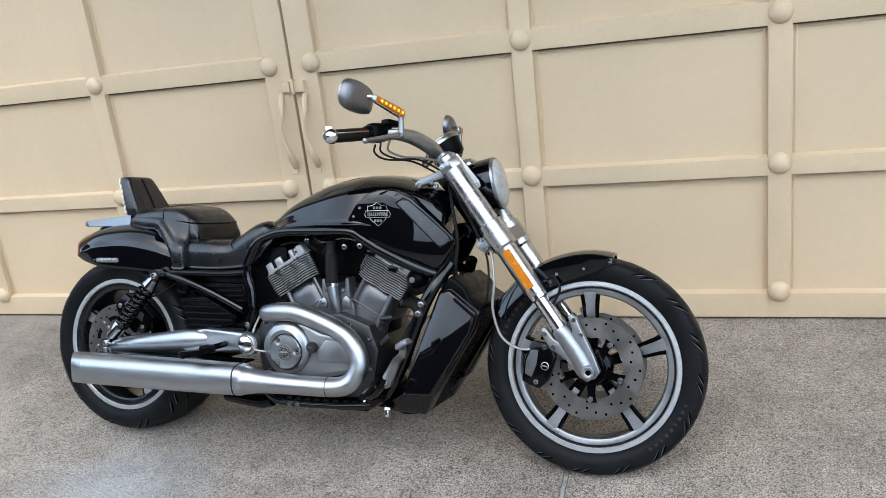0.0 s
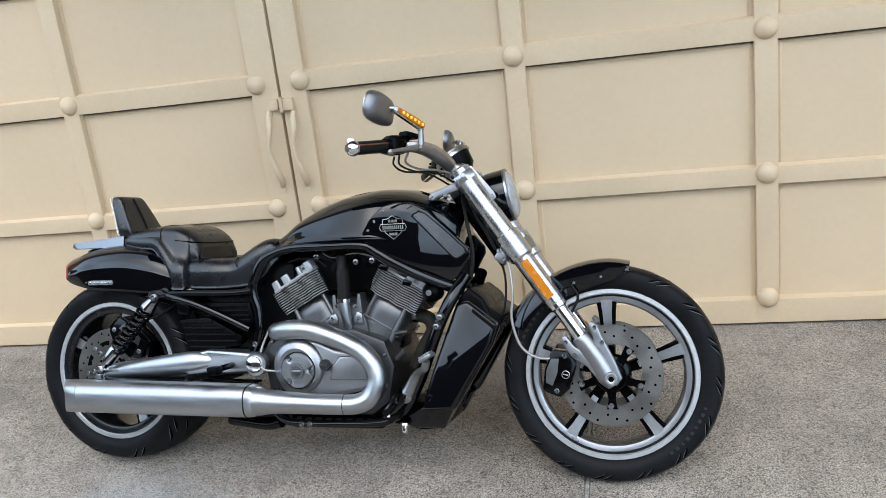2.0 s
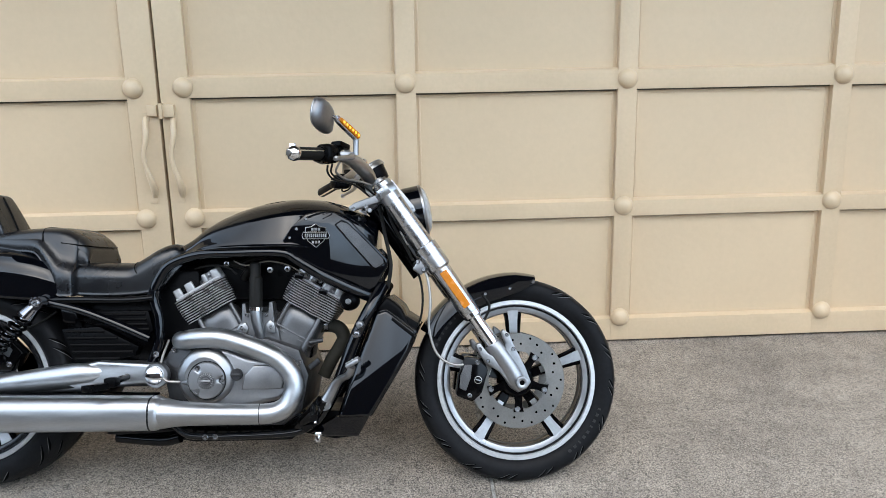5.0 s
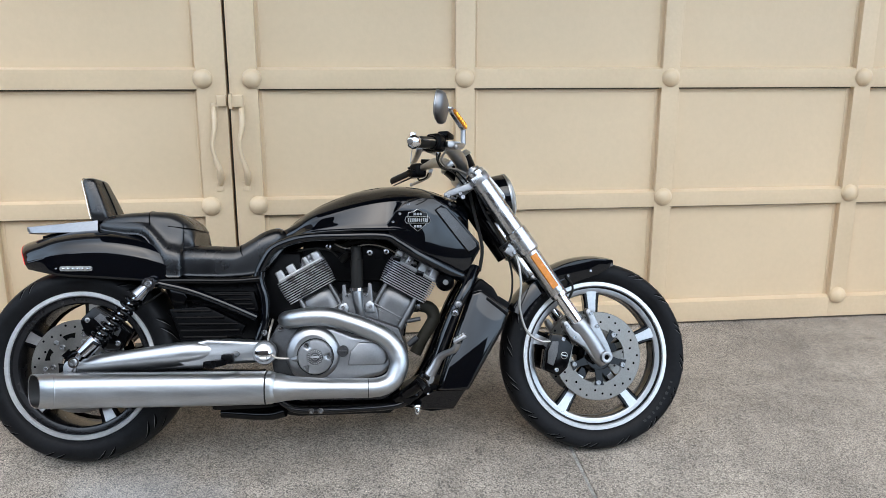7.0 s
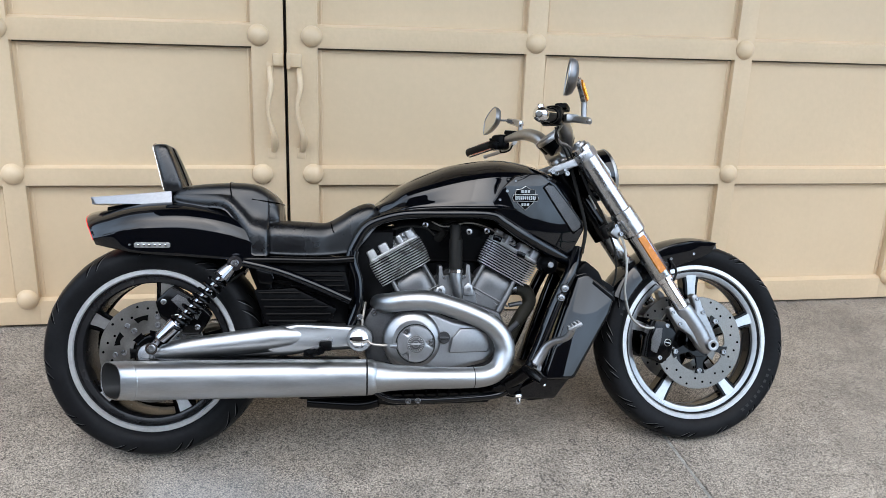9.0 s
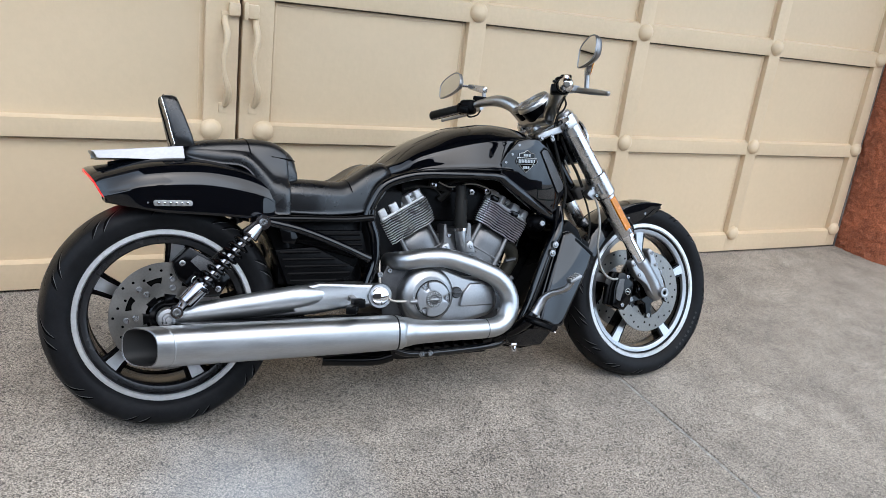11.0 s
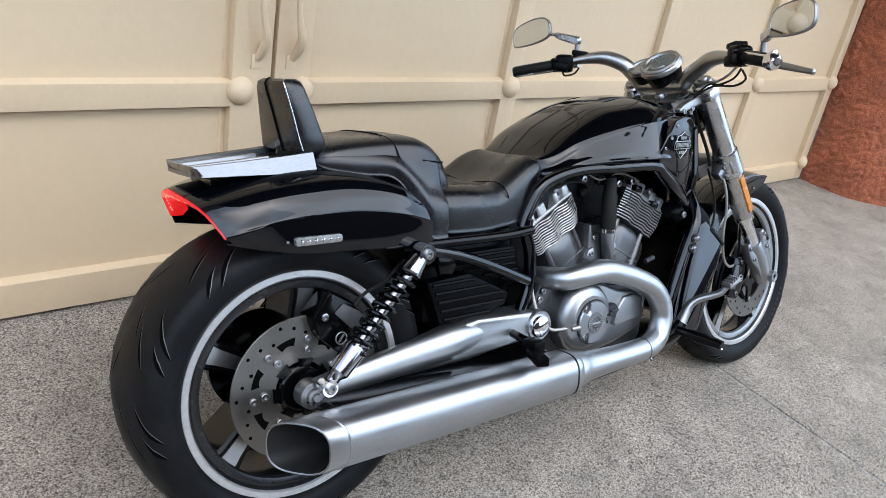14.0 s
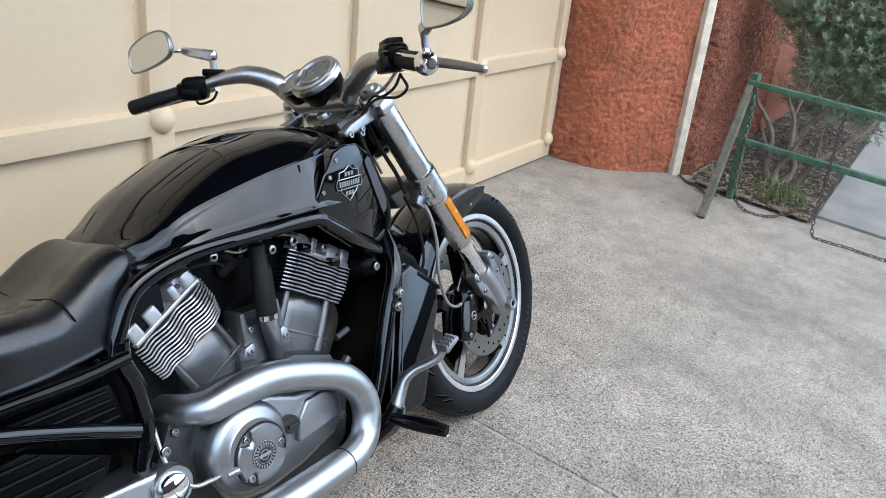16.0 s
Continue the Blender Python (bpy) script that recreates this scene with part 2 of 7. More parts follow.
CASE = material("dark_crankcase_metal", (0.06, 0.06, 0.062), 0.4, metal=0.8, vary=0.2, scale=18, grain=0.1, grain_scale=160)
SPOKE_FACE = material("machined_spoke_face", (0.50, 0.50, 0.505), 0.32, metal=1, vary=0.05, scale=10, rough_vary=0.03)
GROOVE = material("tread_groove", (0.001, 0.001, 0.001), 0.9, spec=0.05)
STEEL = material("satin_brushed_pipe", (0.43, 0.44, 0.45), 0.36, metal=1, vary=0.06, scale=8, grain=0.04, grain_scale=60, rough_vary=0.06, stretch=(1, 6, 6))
ALLOY = material("cast_alloy", (0.33, 0.332, 0.338), 0.38, metal=1, vary=0.06, scale=14, grain=0.04, grain_scale=160, bump=0.00008, bump_scale=260, rough_vary=0.05)
ENGINE = material("engine_grey_metal", (0.135, 0.135, 0.137), 0.38, metal=0.8, vary=0.10, scale=18, grain=0.05, grain_scale=160, bump=0.0001, bump_scale=260)
FORK = material("brushed_fork_alloy", (0.55, 0.55, 0.555), 0.25, metal=1.0, vary=0.07, scale=12, grain=0.05, grain_scale=120, rough_vary=0.08)
MACHINED = material("machined_rim_face", (0.58, 0.58, 0.58), 0.36, metal=0.75, vary=0.03, scale=10, rough_vary=0.02)
RIM_GREY = material("rim_barrel_black", (0.012, 0.012, 0.013), 0.22, spec=0.4, vary=0.2, scale=10)
CHROME = material("chrome", (0.82, 0.82, 0.83), 0.06, metal=1, vary=0.03, scale=8, rough_vary=0.03)
DISC = material("brake_disc_steel", (0.21, 0.198, 0.182), 0.36, metal=1, vary=0.12, scale=20, grain=0.08, grain_scale=200)
FIN_EDGE = material("cut_fin_edge", (0.46, 0.46, 0.47), 0.32, metal=0.7, vary=0.1, scale=20)
FIN = material("grey_fin_metal", (0.03, 0.03, 0.03), 0.4, metal=0.8)
LAMP_GLASS = material("headlamp_glass", (0.36, 0.37, 0.37), 0.08, vary=0.2, scale=40, coat=0.6)
FIN_DARK = material("dark_fin_metal", (0.012, 0.012, 0.012), 0.5, spec=0.2)
AMBER = material("amber_reflector", (0.50, 0.155, 0.004), 0.25, vary=0.1, scale=40, grain=0.12, grain_scale=400)
RED_LED = glowing("red_led", (1.0, 0.10, 0.08), 1.6)
RED_GLOW = glowing("lit_red_lens", (0.62, 0.012, 0.015), 0.35)
# Lighter than the rubber: paints the glint on tread groove edges.
EDGE_GLINT = material("tread_edge_glint", (0.10, 0.10, 0.105), 0.45, spec=0.35)
SATIN = material("satin_grey_casting", (0.22, 0.22, 0.225), 0.42, metal=0.95, vary=0.08, scale=12, grain=0.05)
RIM_LIP = material("satin_rim_lip", (0.34, 0.34, 0.345), 0.34, metal=0.95, vary=0.06, scale=12, grain=0.04)
AMBER_LED = glowing("amber_led", (1.0, 0.46, 0.05), 0.45)
SAND = material("sandy_joint_filling", (0.29, 0.275, 0.25), 0.95, vary=0.6, scale=22, grain=0.4, grain_scale=200, bump=0.002, bump_scale=150)
HEAD = material("cast_head_alloy", (0.46, 0.46, 0.465), 0.36, metal=0.6, vary=0.08, scale=14, grain=0.05, grain_scale=160, bump=0.0001, bump_scale=260)
SCREW = material("zinc_screw", (0.30, 0.30, 0.305), 0.28, metal=1, vary=0.1, scale=40)
SHOCK = material("shock_chrome", (0.34, 0.34, 0.36), 0.12, metal=1, vary=0.05, scale=20)
BAR = material("polished_bar", (0.40, 0.395, 0.385), 0.34, metal=1, vary=0.05, scale=10, rough_vary=0.04)
RACK = material("brushed_rack_alloy", (0.21, 0.22, 0.235), 0.3, metal=1.0, vary=0.05, scale=6, rough_vary=0.04, stretch=(1, 8, 1))
JAMB = material("weathered_grey_wood", (0.17, 0.145, 0.13), 0.85, vary=0.5, scale=12, grain=0.3)
FROST = material("frosted_lens", (0.17, 0.17, 0.165), 0.25, vary=0.15, scale=60, coat=0.5)
MIRROR = material("mirror_glass", (0.72, 0.73, 0.73), 0.02, metal=1, vary=0.01, scale=5, grain=0.0, rough_vary=0.01)
DIAL = material("dial_face", (0.06, 0.08, 0.08), 0.14, vary=0.1, scale=20)
COOLANT_RUBBER = material("dusty_coolant_rubber", (0.030, 0.028, 0.022), 0.55, spec=0.15, vary=0.2, scale=20)
BADGE = material("pewter_badge", (0.45, 0.45, 0.45), 0.42, metal=1)
MESH_GREY = material("grey_mesh", (0.085, 0.085, 0.088), 0.5, metal=0.5, vary=0.2, scale=30, grain=0.35, grain_scale=700)
CABLE = material("braided_cable", (0.35, 0.33, 0.3), 0.4, metal=0.7)
HOSE = material("black_hose", (0.010, 0.0095, 0.0085), 0.5, spec=0.12)

# ---- shape helpers ----
def part(name, bm, mat, parent, label="", angle=35, m=None):
    """Link a bmesh as one mesh object under a thing or a part."""
    if m is not None:
        bm.transform(m)
    bmesh.ops.recalc_face_normals(bm, faces=bm.faces[:])
    me = bpy.data.meshes.new(name)
    bm.to_mesh(me)
    bm.free()
    for f in me.polygons:
        f.use_smooth = True
    me.set_sharp_from_angle(angle=radians(angle))
    me.materials.append(mat)
    ob = new(name, me)
    ob.parent = parent
    if label:
        ob["label"] = label
    return ob


def thing(name, label, category, m=Matrix(), group="", kind=""):
    ob = new(name)
    ob.matrix_world = m
    return tagged(ob, label, category, group, kind)


def join(*bms):
    out = bms[0]
    for b in bms[1:]:
        me = bpy.data.meshes.new("join")
        b.to_mesh(me)
        b.free()
        out.from_mesh(me)
        bpy.data.meshes.remove(me)
    return out


def bevelled(bm, w, seg=2, sharp=20):
    if w > 0:
        es = [e for e in bm.edges if len(e.link_faces) == 2 and e.calc_face_angle(0) > radians(sharp)]
        bmesh.ops.bevel(bm, geom=es, offset=w, segments=seg, profile=0.6, affect="EDGES", clamp_overlap=True)
    return bm


def box(c, s, bevel=0.003, rot=(0, 0, 0), seg=2):
    bm = bmesh.new()
    bmesh.ops.create_cube(bm, size=1, matrix=Matrix.Diagonal((*s, 1)))
    bevelled(bm, bevel, seg)
    bm.transform(pose(*c, *rot))
    return bm


def smooth_path(pts, n=6):
    """Catmull-Rom through the points (any number of values each)."""
    p = [np.array(q, float) for q in pts]
    if len(p) < 3 or n < 2:
        return p
    p = [2 * p[0] - p[1]] + p + [2 * p[-1] - p[-2]]
    out = []
    for a, b, c, d in zip(p, p[1:], p[2:], p[3:]):
        for i in range(n):
            t = i / n
            out.append(0.5 * (2 * b + (c - a) * t + (2 * a - 5 * b + 4 * c - d) * t * t + (3 * b - a - 3 * c + d) * t ** 3))
    return out + [p[-2]]


def loft(rings, caps=True, loop=True):
    bm = bmesh.new()
    vs = [[bm.verts.new(q) for q in r] for r in rings]
    n = len(rings[0])
    for a, b in zip(vs, vs[1:]):
        for i in range(n if loop else n - 1):
            j = (i + 1) % n
            try:
                bm.faces.new((a[i], a[j], b[j], b[i]))
            except ValueError:
                pass
    if caps:
        for r in (vs[0], vs[-1]):
            try:
                bm.faces.new(r)
            except ValueError:
                pass
    return bm


def tube(pts, r, seg=12, n=6, caps=True, flat=1.0, axis=None):
    """A round bar along a smooth path; r: one radius, or one for each point."""
    rs = r if isinstance(r, (list, tuple)) else [r] * len(pts)
    q = smooth_path([(*p, s) for p, s in zip(pts, rs)], n)
    P = [Vector(a[:3]) for a in q]
    rings, up = [], Vector(axis) if axis else None
    for i, p in enumerate(P):
        d = (P[min(i + 1, len(P) - 1)] - P[max(i - 1, 0)]).normalized()
        if up is None:
            up = d.orthogonal().normalized()
        u = (up - d * up.dot(d)).normalized()
        up, v = (u if axis is None else up), d.cross(u)
        rings.append([p + float(q[i][3]) * (math.cos(a) * u + flat * math.sin(a) * v) for a in (2 * math.pi * k / seg for k in range(seg))])
    return loft(rings, caps)


def lathe(profile, seg=48, m=None, closed=False):
    """Turn a profile of (radius, height) round z, then place it by m."""
    rings = [[(r * math.cos(a), r * math.sin(a), h) for a in (2 * math.pi * k / seg for k in range(seg))] for r, h in profile]
    if closed:
        rings.append(rings[0])
    bm = loft(rings, caps=not closed)
    bmesh.ops.remove_doubles(bm, verts=bm.verts[:], dist=1e-6)
    if m is not None:
        bm.transform(m)
    return bm


def prism(poly, y0, y1, bevel=0.004, seg=2, n=1):
    """A plate with its outline in x and z, from y0 to y1."""
    if n > 1:
        pp = smooth_path(list(poly) + [poly[0]], n)[:-1]
    else:
        pp = poly
    bm = loft([[(p[0], y0, p[1]) for p in pp], [(p[0], y1, p[1]) for p in pp]])
    bmesh.ops.recalc_face_normals(bm, faces=bm.faces[:])
    return bevelled(bm, bevel, seg, 25)


def body(stations, across=4, along=5, caps=True, warp=None):
    """A smooth symmetric body: stations of (x, half outline from the top middle to the bottom middle as (y, z))."""
    k = len(stations[0][1])
    rows = [[(x, *yz) for yz in half] for x, half in stations]
    rows = [smooth_path(r, across) for r in rows]
    cols = [smooth_path([r[i] for r in rows], along) for i in range(len(rows[0]))]
    rings = []
    for i in range(len(cols[0])):
        right = [tuple(c[i]) for c in cols]
        left = [(x, -y, z) for x, y, z in right[-2:0:-1]]
        rings.append([warp(p) if warp else p for p in right + left])
    return loft(rings, caps)


def facing(p, d, roll=0):
    """A pose at p whose z looks along d."""
    return Matrix.Translation(p) @ Vector(d).to_track_quat("Z", "Y").to_matrix().to_4x4() @ pose(0, 0, 0, 0, 0, roll)


RIGHT = (0, -1, 0)


def bolt(p, r=0.006, h=0.004, d=RIGHT):
    """A socket-head screw."""
    return lathe([(0, 0), (r, 0), (r, h * 0.8), (r * 0.85, h), (r * 0.5, h), (r * 0.45, h * 0.4), (0, h * 0.4)], 12, facing(p, d))

# ---- the place ----
def ground_z(y):
    """The drive rises gently towards the garage."""
    return -0.125 + 0.082 * min(max(y, -1.6), 3.25)


def sheet(xs, ys, z):
    bm = bmesh.new()
    v = [[bm.verts.new((x, y, z(x, y))) for x in xs] for y in ys]
    for j in range(len(ys) - 1):
        for i in range(len(xs) - 1):
            bm.faces.new((v[j][i], v[j][i + 1], v[j + 1][i + 1], v[j + 1][i]))
    return bm


JOINT = -0.418
xs = [-300, -60, -20, -8, -4, -2, JOINT - 0.010, JOINT - 0.006, JOINT + 0.006, JOINT + 0.010, 1, 2.3, 4, 8, 20, 60, 300]
ys = [-300, -60, -20, -8, -4, -1.6, -0.5, 0.5, 1.5, 2.5, 3.25, 4, 8, 20, 60, 300]
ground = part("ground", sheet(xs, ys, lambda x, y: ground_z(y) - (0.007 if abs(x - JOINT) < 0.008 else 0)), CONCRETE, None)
tagged(ground, "worn grey concrete driveway with exposed stones", "driveway", kind="structure")
filler = part("joint_filler", sheet([JOINT - 0.0055, JOINT, JOINT + 0.0055], [-1.6 + 0.12 * i for i in range(40)],
              lambda x, y: ground_z(y) - 0.0035 + 0.0015 * noise.noise((x * 40, y * 30, 0))), SAND, None)
tagged(filler, "pale sandy filling in the drive's expansion joint", "joint", kind="structure")

FACE, PANEL = 3.088, 3.116


def rail_shape(x0, x1, z0, z1):
    """A rail with a sloping upper lip and a square lower edge, projecting from the panels."""
    prof = [(PANEL + 0.02, z0), (FACE, z0), (FACE - 0.001, z0 + 0.004), (FACE, z1 - 0.009), (PANEL - 0.010, z1), (PANEL + 0.02, z1)]
    bm = loft([[(x0, y, z) for y, z in prof], [(x1, y, z) for y, z in prof]])
    return bm


def stud_shape():
    r, h = 0.041, 0.032
    return lathe([(0, h)] + [(r * math.sin(a), h * math.cos(a)) for a in (radians(15 * i) for i in range(1, 7))] + [(r, -0.004), (0, -0.004)], 24)


RAILS = [(0.140, 0.246), (0.702, 0.778), (1.238, 1.326), (1.77, 1.858), (2.30, 2.388), (2.56, 2.64)]


def door_leaf(name, stiles, stud_x, label):
    leaf = thing(name, label, "garage door", kind="structure")
    for x0, x1 in stiles:
        part("stile", box(((x0 + x1) / 2, FACE + 0.028, 1.39), (x1 - x0, 0.06, 2.5), 0.004), DOOR_FRAME, leaf)
    for (a0, a1), (b0, b1) in zip(stiles, stiles[1:]):
        for z0, z1 in RAILS:
            part("rail", rail_shape(a1 - 0.001, b0 + 0.001, z0, z1), DOOR_FRAME, leaf)
        for (p0, p1), (q0, q1) in zip(RAILS, RAILS[1:]):
            part("panel", box(((a1 + b0) / 2, PANEL + 0.012, (p1 + q0) / 2), (b0 - a1 + 0.02, 0.024, q0 - p1 + 0.02), 0), DOOR, leaf)
            w, g = 0.009, 0.009
            bead = join(box((a1 + g + w / 2, PANEL + 0.003, (p1 + q0) / 2), (w, 0.010, q0 - p1), 0.003),
                        box((b0 - g - w / 2, PANEL + 0.003, (p1 + q0) / 2), (w, 0.010, q0 - p1), 0.003),
                        box(((a1 + b0) / 2, PANEL + 0.0015, q0 - g - w / 2), (b0 - a1 - 2 * g - 2 * w - 0.001, 0.010, w), 0.003))
            part("bead", bead, DOOR_FRAME, leaf)
            # Thin dark strip on the panel stands in for the rail's shadow line.
            part("groove", box(((a1 + b0) / 2, PANEL - 0.001, q0 - 0.0035), (b0 - a1 - 0.002, 0.004, 0.006), 0), RAIL_SHADE, leaf, "dark strip for the shade in the gap under the rail")
    for x in stud_x:
        for z in (0.247, 0.748, 1.281, 1.814, 2.344):
            part("stud", stud_shape(), DOOR_FRAME, leaf, m=facing((x, FACE, z), RIGHT))
    return leaf


door_right = door_leaf("door_1", [(-1.643, -1.527), (-0.694, -0.612), (0.226, 0.306), (1.141, 1.221), (2.03, 2.11)],
                       [-1.549, -0.655, 0.266, 1.181, 2.066], "cream painted wooden garage door leaf with round studs")
door_left = door_leaf("door_2", [(-4.53, -4.44), (-3.615, -3.535), (-2.706, -2.624), (-1.776, -1.655)],
                      [-4.48, -3.575, -2.665, -1.748], "cream painted wooden garage door leaf with round studs")


def pull(leaf, x):
    """An iron pull handle with flattened ends."""
    part("handle", join(tube([(x, FACE - 0.004, 1.165), (x, FACE - 0.018, 1.14), (x + 0.004, FACE - 0.04, 1.09), (x - 0.010, FACE - 0.045, 1.02), (x - 0.004, FACE - 0.046, 0.96),
                              (x + 0.010, FACE - 0.042, 0.91), (x + 0.012, FACE - 0.022, 0.87), (x + 0.006, FACE - 0.004, 0.84)],
                             [0.009, 0.012, 0.012, 0.009, 0.009, 0.013, 0.015, 0.010], 10),
                        box((x, FACE - 0.003, 1.165), (0.028, 0.008, 0.035), 0.003), box((x + 0.002, FACE - 0.003, 0.832), (0.032, 0.008, 0.04), 0.003)),
         DOOR_FRAME, leaf, "cream painted iron pull handle")


pull(door_right, -1.597)
pull(door_left, -1.708)
part("hasp", join(box((-1.614, FACE - 0.012, 1.19), (0.052, 0.026, 0.05), 0.005), box((-1.638, FACE - 0.022, 1.19), (0.014, 0.03, 0.062), 0.004)), DOOR_FRAME, door_right, "painted hasp")
part("staple", box((-1.676, FACE - 0.012, 1.192), (0.04, 0.024, 0.045), 0.005), DOOR_FRAME, door_left, "painted staple")

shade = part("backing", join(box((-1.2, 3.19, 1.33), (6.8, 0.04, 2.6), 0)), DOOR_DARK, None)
tagged(shade, "dark inside of the closed garage", "backing", kind="structure")
shade.name = "wall_garage_inside"
threshold = part("threshold", box((-1.2, 3.175, 0.10), (6.9, 0.12, 0.07), 0.004), DOOR_DARK, None)
tagged(threshold, "dark gap and sill beneath the doors", "threshold", kind="structure")
# Out of view; built high and dark so the bike's top reflects dark.
lintel = part("wall_north", box((-1.2, 3.45, 5.9), (22, 0.75, 6.52), 0.01), UNSEEN_WALL_DARK, None)
tagged(lintel, "unseen dark house wall added above the garage doors", "wall", kind="structure")
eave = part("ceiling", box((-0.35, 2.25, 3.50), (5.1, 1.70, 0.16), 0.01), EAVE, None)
tagged(eave, "dark stained timber soffit of the eave over the garage doors", "eave", kind="structure")
west = part("wall_west", box((-6.3, 3.25, 1.35), (3.5, 0.35, 2.62), 0.01), STUCCO, None)
tagged(west, "rust red rendered wall beside the doors", "wall", kind="structure")
jamb = part("trim", join(box((2.134, 3.16, 1.33), (0.022, 0.12, 2.58), 0.004), box((2.128, 3.1, 0.33), (0.016, 0.02, 0.42), 0.003)), JAMB, None)
tagged(jamb, "weathered grey door jamb beside the red pillar", "door frame", kind="structure")


def stucco_wall(plan, z0, z1, step, depth):
    """Thrown render over a line in plan: a fine sheet pushed in and out by noise."""
    pts = []
    for a, b in zip(plan, plan[1:]):
        a, b = Vector(a), Vector(b)
        k = max(1, int((b - a).length / step))
        pts += [a.lerp(b, i / k) for i in range(k)]
    pts.append(Vector(plan[-1]))
    nz = int((z1 - z0) / step)
    bm = bmesh.new()
    rows = []
    for j in range(nz + 1):
        z = z0 + (z1 - z0) * j / nz
        row = []
        for i, p in enumerate(pts):
            d = (pts[min(i + 1, len(pts) - 1)] - pts[max(i - 1, 0)]).normalized()
            nrm = Vector((d.y, -d.x))
            q = Vector((p.x, p.y, z)) * 38
            o = depth * (noise.noise(q) + 0.7 * noise.noise(q * 2.1 + Vector((7, 3, 1)))) + 0.01 * noise.noise(Vector((p.x, p.y, z)) * 4)
            row.append(bm.verts.new((p.x - nrm.x * -o, p.y - nrm.y * -o, z)))
        rows.append(row)
    for a, b in zip(rows, rows[1:]):
        for i in range(len(pts) - 1):
            bm.faces.new((a[i], a[i + 1], b[i + 1], b[i]))
    return bm


pillar_plan = [tuple(p) for p in smooth_path([(2.15, 3.3), (2.150, 3.05), (2.165, 2.90), (2.22, 2.77), (2.36, 2.655), (2.585, 2.487)], 6)]
pillar = part("wall_east", stucco_wall(pillar_plan, 0.02, 2.0, 0.0075, 0.012), STUCCO, None, angle=180)
tagged(pillar, "rounded pillar of rough rust red stucco", "wall", kind="structure")
upper = part("wall_east_upper", stucco_wall(pillar_plan, 2.0, 3.12, 0.06, 0.007), STUCCO, None, angle=180)
tagged(upper, "upper part of the rough rust red pillar", "wall", kind="structure")
core = part("wall_east_core", box((4.5, 2.95, 1.56), (3.6, 0.8, 3.12), 0.0), STUCCO, None)
tagged(core, "solid core of the red house wall", "wall", kind="structure")
strip = part("corner_strip", box((2.605, 2.455, 1.56), (0.055, 0.05, 3.12), 0.006, (0, 0, -38)), STRIP, None)
tagged(strip, "whitewashed vertical corner strip on the red wall", "corner trim", kind="structure")
recess = part("wall_east_recess", stucco_wall([(2.63, 2.43), (2.67, 2.38), (3.2, 2.36), (4.4, 2.34)], 0.02, 2.0, 0.010, 0.020), ROUGHCAST, None, angle=180)
tagged(recess, "recessed rough rust red stucco wall behind the bed", "wall", kind="structure")
recess2 = part("wall_east_far", stucco_wall([(2.63, 2.43), (2.67, 2.38), (3.2, 2.36), (4.4, 2.34), (9, 2.3)], 2.0, 3.12, 0.08, 0.008), ROUGHCAST, None, angle=180)
tagged(recess2, "upper rough rust red stucco wall", "wall", kind="structure")
# The darker ROUGHCAST here, instead of STUCCO, stands in for shade on the wall.
recess3 = part("wall_east_end", box((6.7, 2.6, 1.56), (4.6, 0.5, 3.12), 0.0), ROUGHCAST, None)
tagged(recess3, "rust red house wall running on", "wall", kind="structure")
far_east = part("wall_far_east", box((8.2, 1.5, 1.4), (0.3, 1.8, 3.0), 0.02), ROUGHCAST, None)
tagged(far_east, "plain red wall closing the far end of the path", "wall", kind="structure")
# Unseen walls added to darken low reflections, kept low to the southeast.
south = part("wall_south", box((13, -9, 0.4), (22, 0.3, 1.8), 0.02), UNSEEN_WALL_DARK, None)
tagged(south, "unseen low dark wall added for reflections from the south", "wall", kind="structure")
tall = part("wall_southwest", box((-10, -9, 2.2), (24, 0.3, 5.4), 0.02), UNSEEN_WALL_DARK, None)
tagged(tall, "unseen tall dark wall added to darken reflections from the southwest", "wall", kind="structure")
side_wall = part("wall_far_west", box((-15, -2.8, 1.8), (0.3, 11.6, 4.6), 0.02), UNSEEN_WALL_DARK, None)
tagged(side_wall, "unseen dark wall added to darken reflections from the west", "wall", kind="structure")

# ---- garden bed, path, barrier ----
rng = random.Random(5)
bed_z = lambda x, y: ground_z(y) + 0.012 + 0.035 * max(0, noise.noise((x * 3, y * 3, 2))) + 0.012 * noise.noise((x * 14, y * 14, 0))
bed = part("garden_bed", sheet([2.5 + 0.06 * i for i in range(70)], [1.62 + 0.045 * i for i in range(17)], bed_z), SOIL, None, angle=180)
tagged(bed, "narrow garden bed of dark mulch by the wall", "garden bed", kind="structure")
bm = bmesh.new()
for _ in range(4200):
    x, y = 2.5 + 3 * rng.random() ** 1.6, 1.64 + 0.7 * rng.random()
    z = bed_z(x, y) + 0.004 + 0.01 * rng.random()
    l, w, a = rng.uniform(0.014, 0.05), rng.uniform(0.004, 0.014), rng.uniform(0, 6.3)
    u, v = Vector((math.cos(a), math.sin(a), rng.uniform(-.4, .4))), Vector((-math.sin(a), math.cos(a), rng.uniform(-.5, .5)))
    c = Vector((x, y, z))
    bm.faces.new([bm.verts.new(c + p) for p in (u * l * -.5, v * w * .5 + Vector((0, 0, .003)), u * l * .5, v * w * -.5)])
tagged(part("leaf_litter", bm, LITTER, None), "dry leaves and twigs scattered over the mulch", "leaf litter", kind="stuff")
bm = bmesh.new()
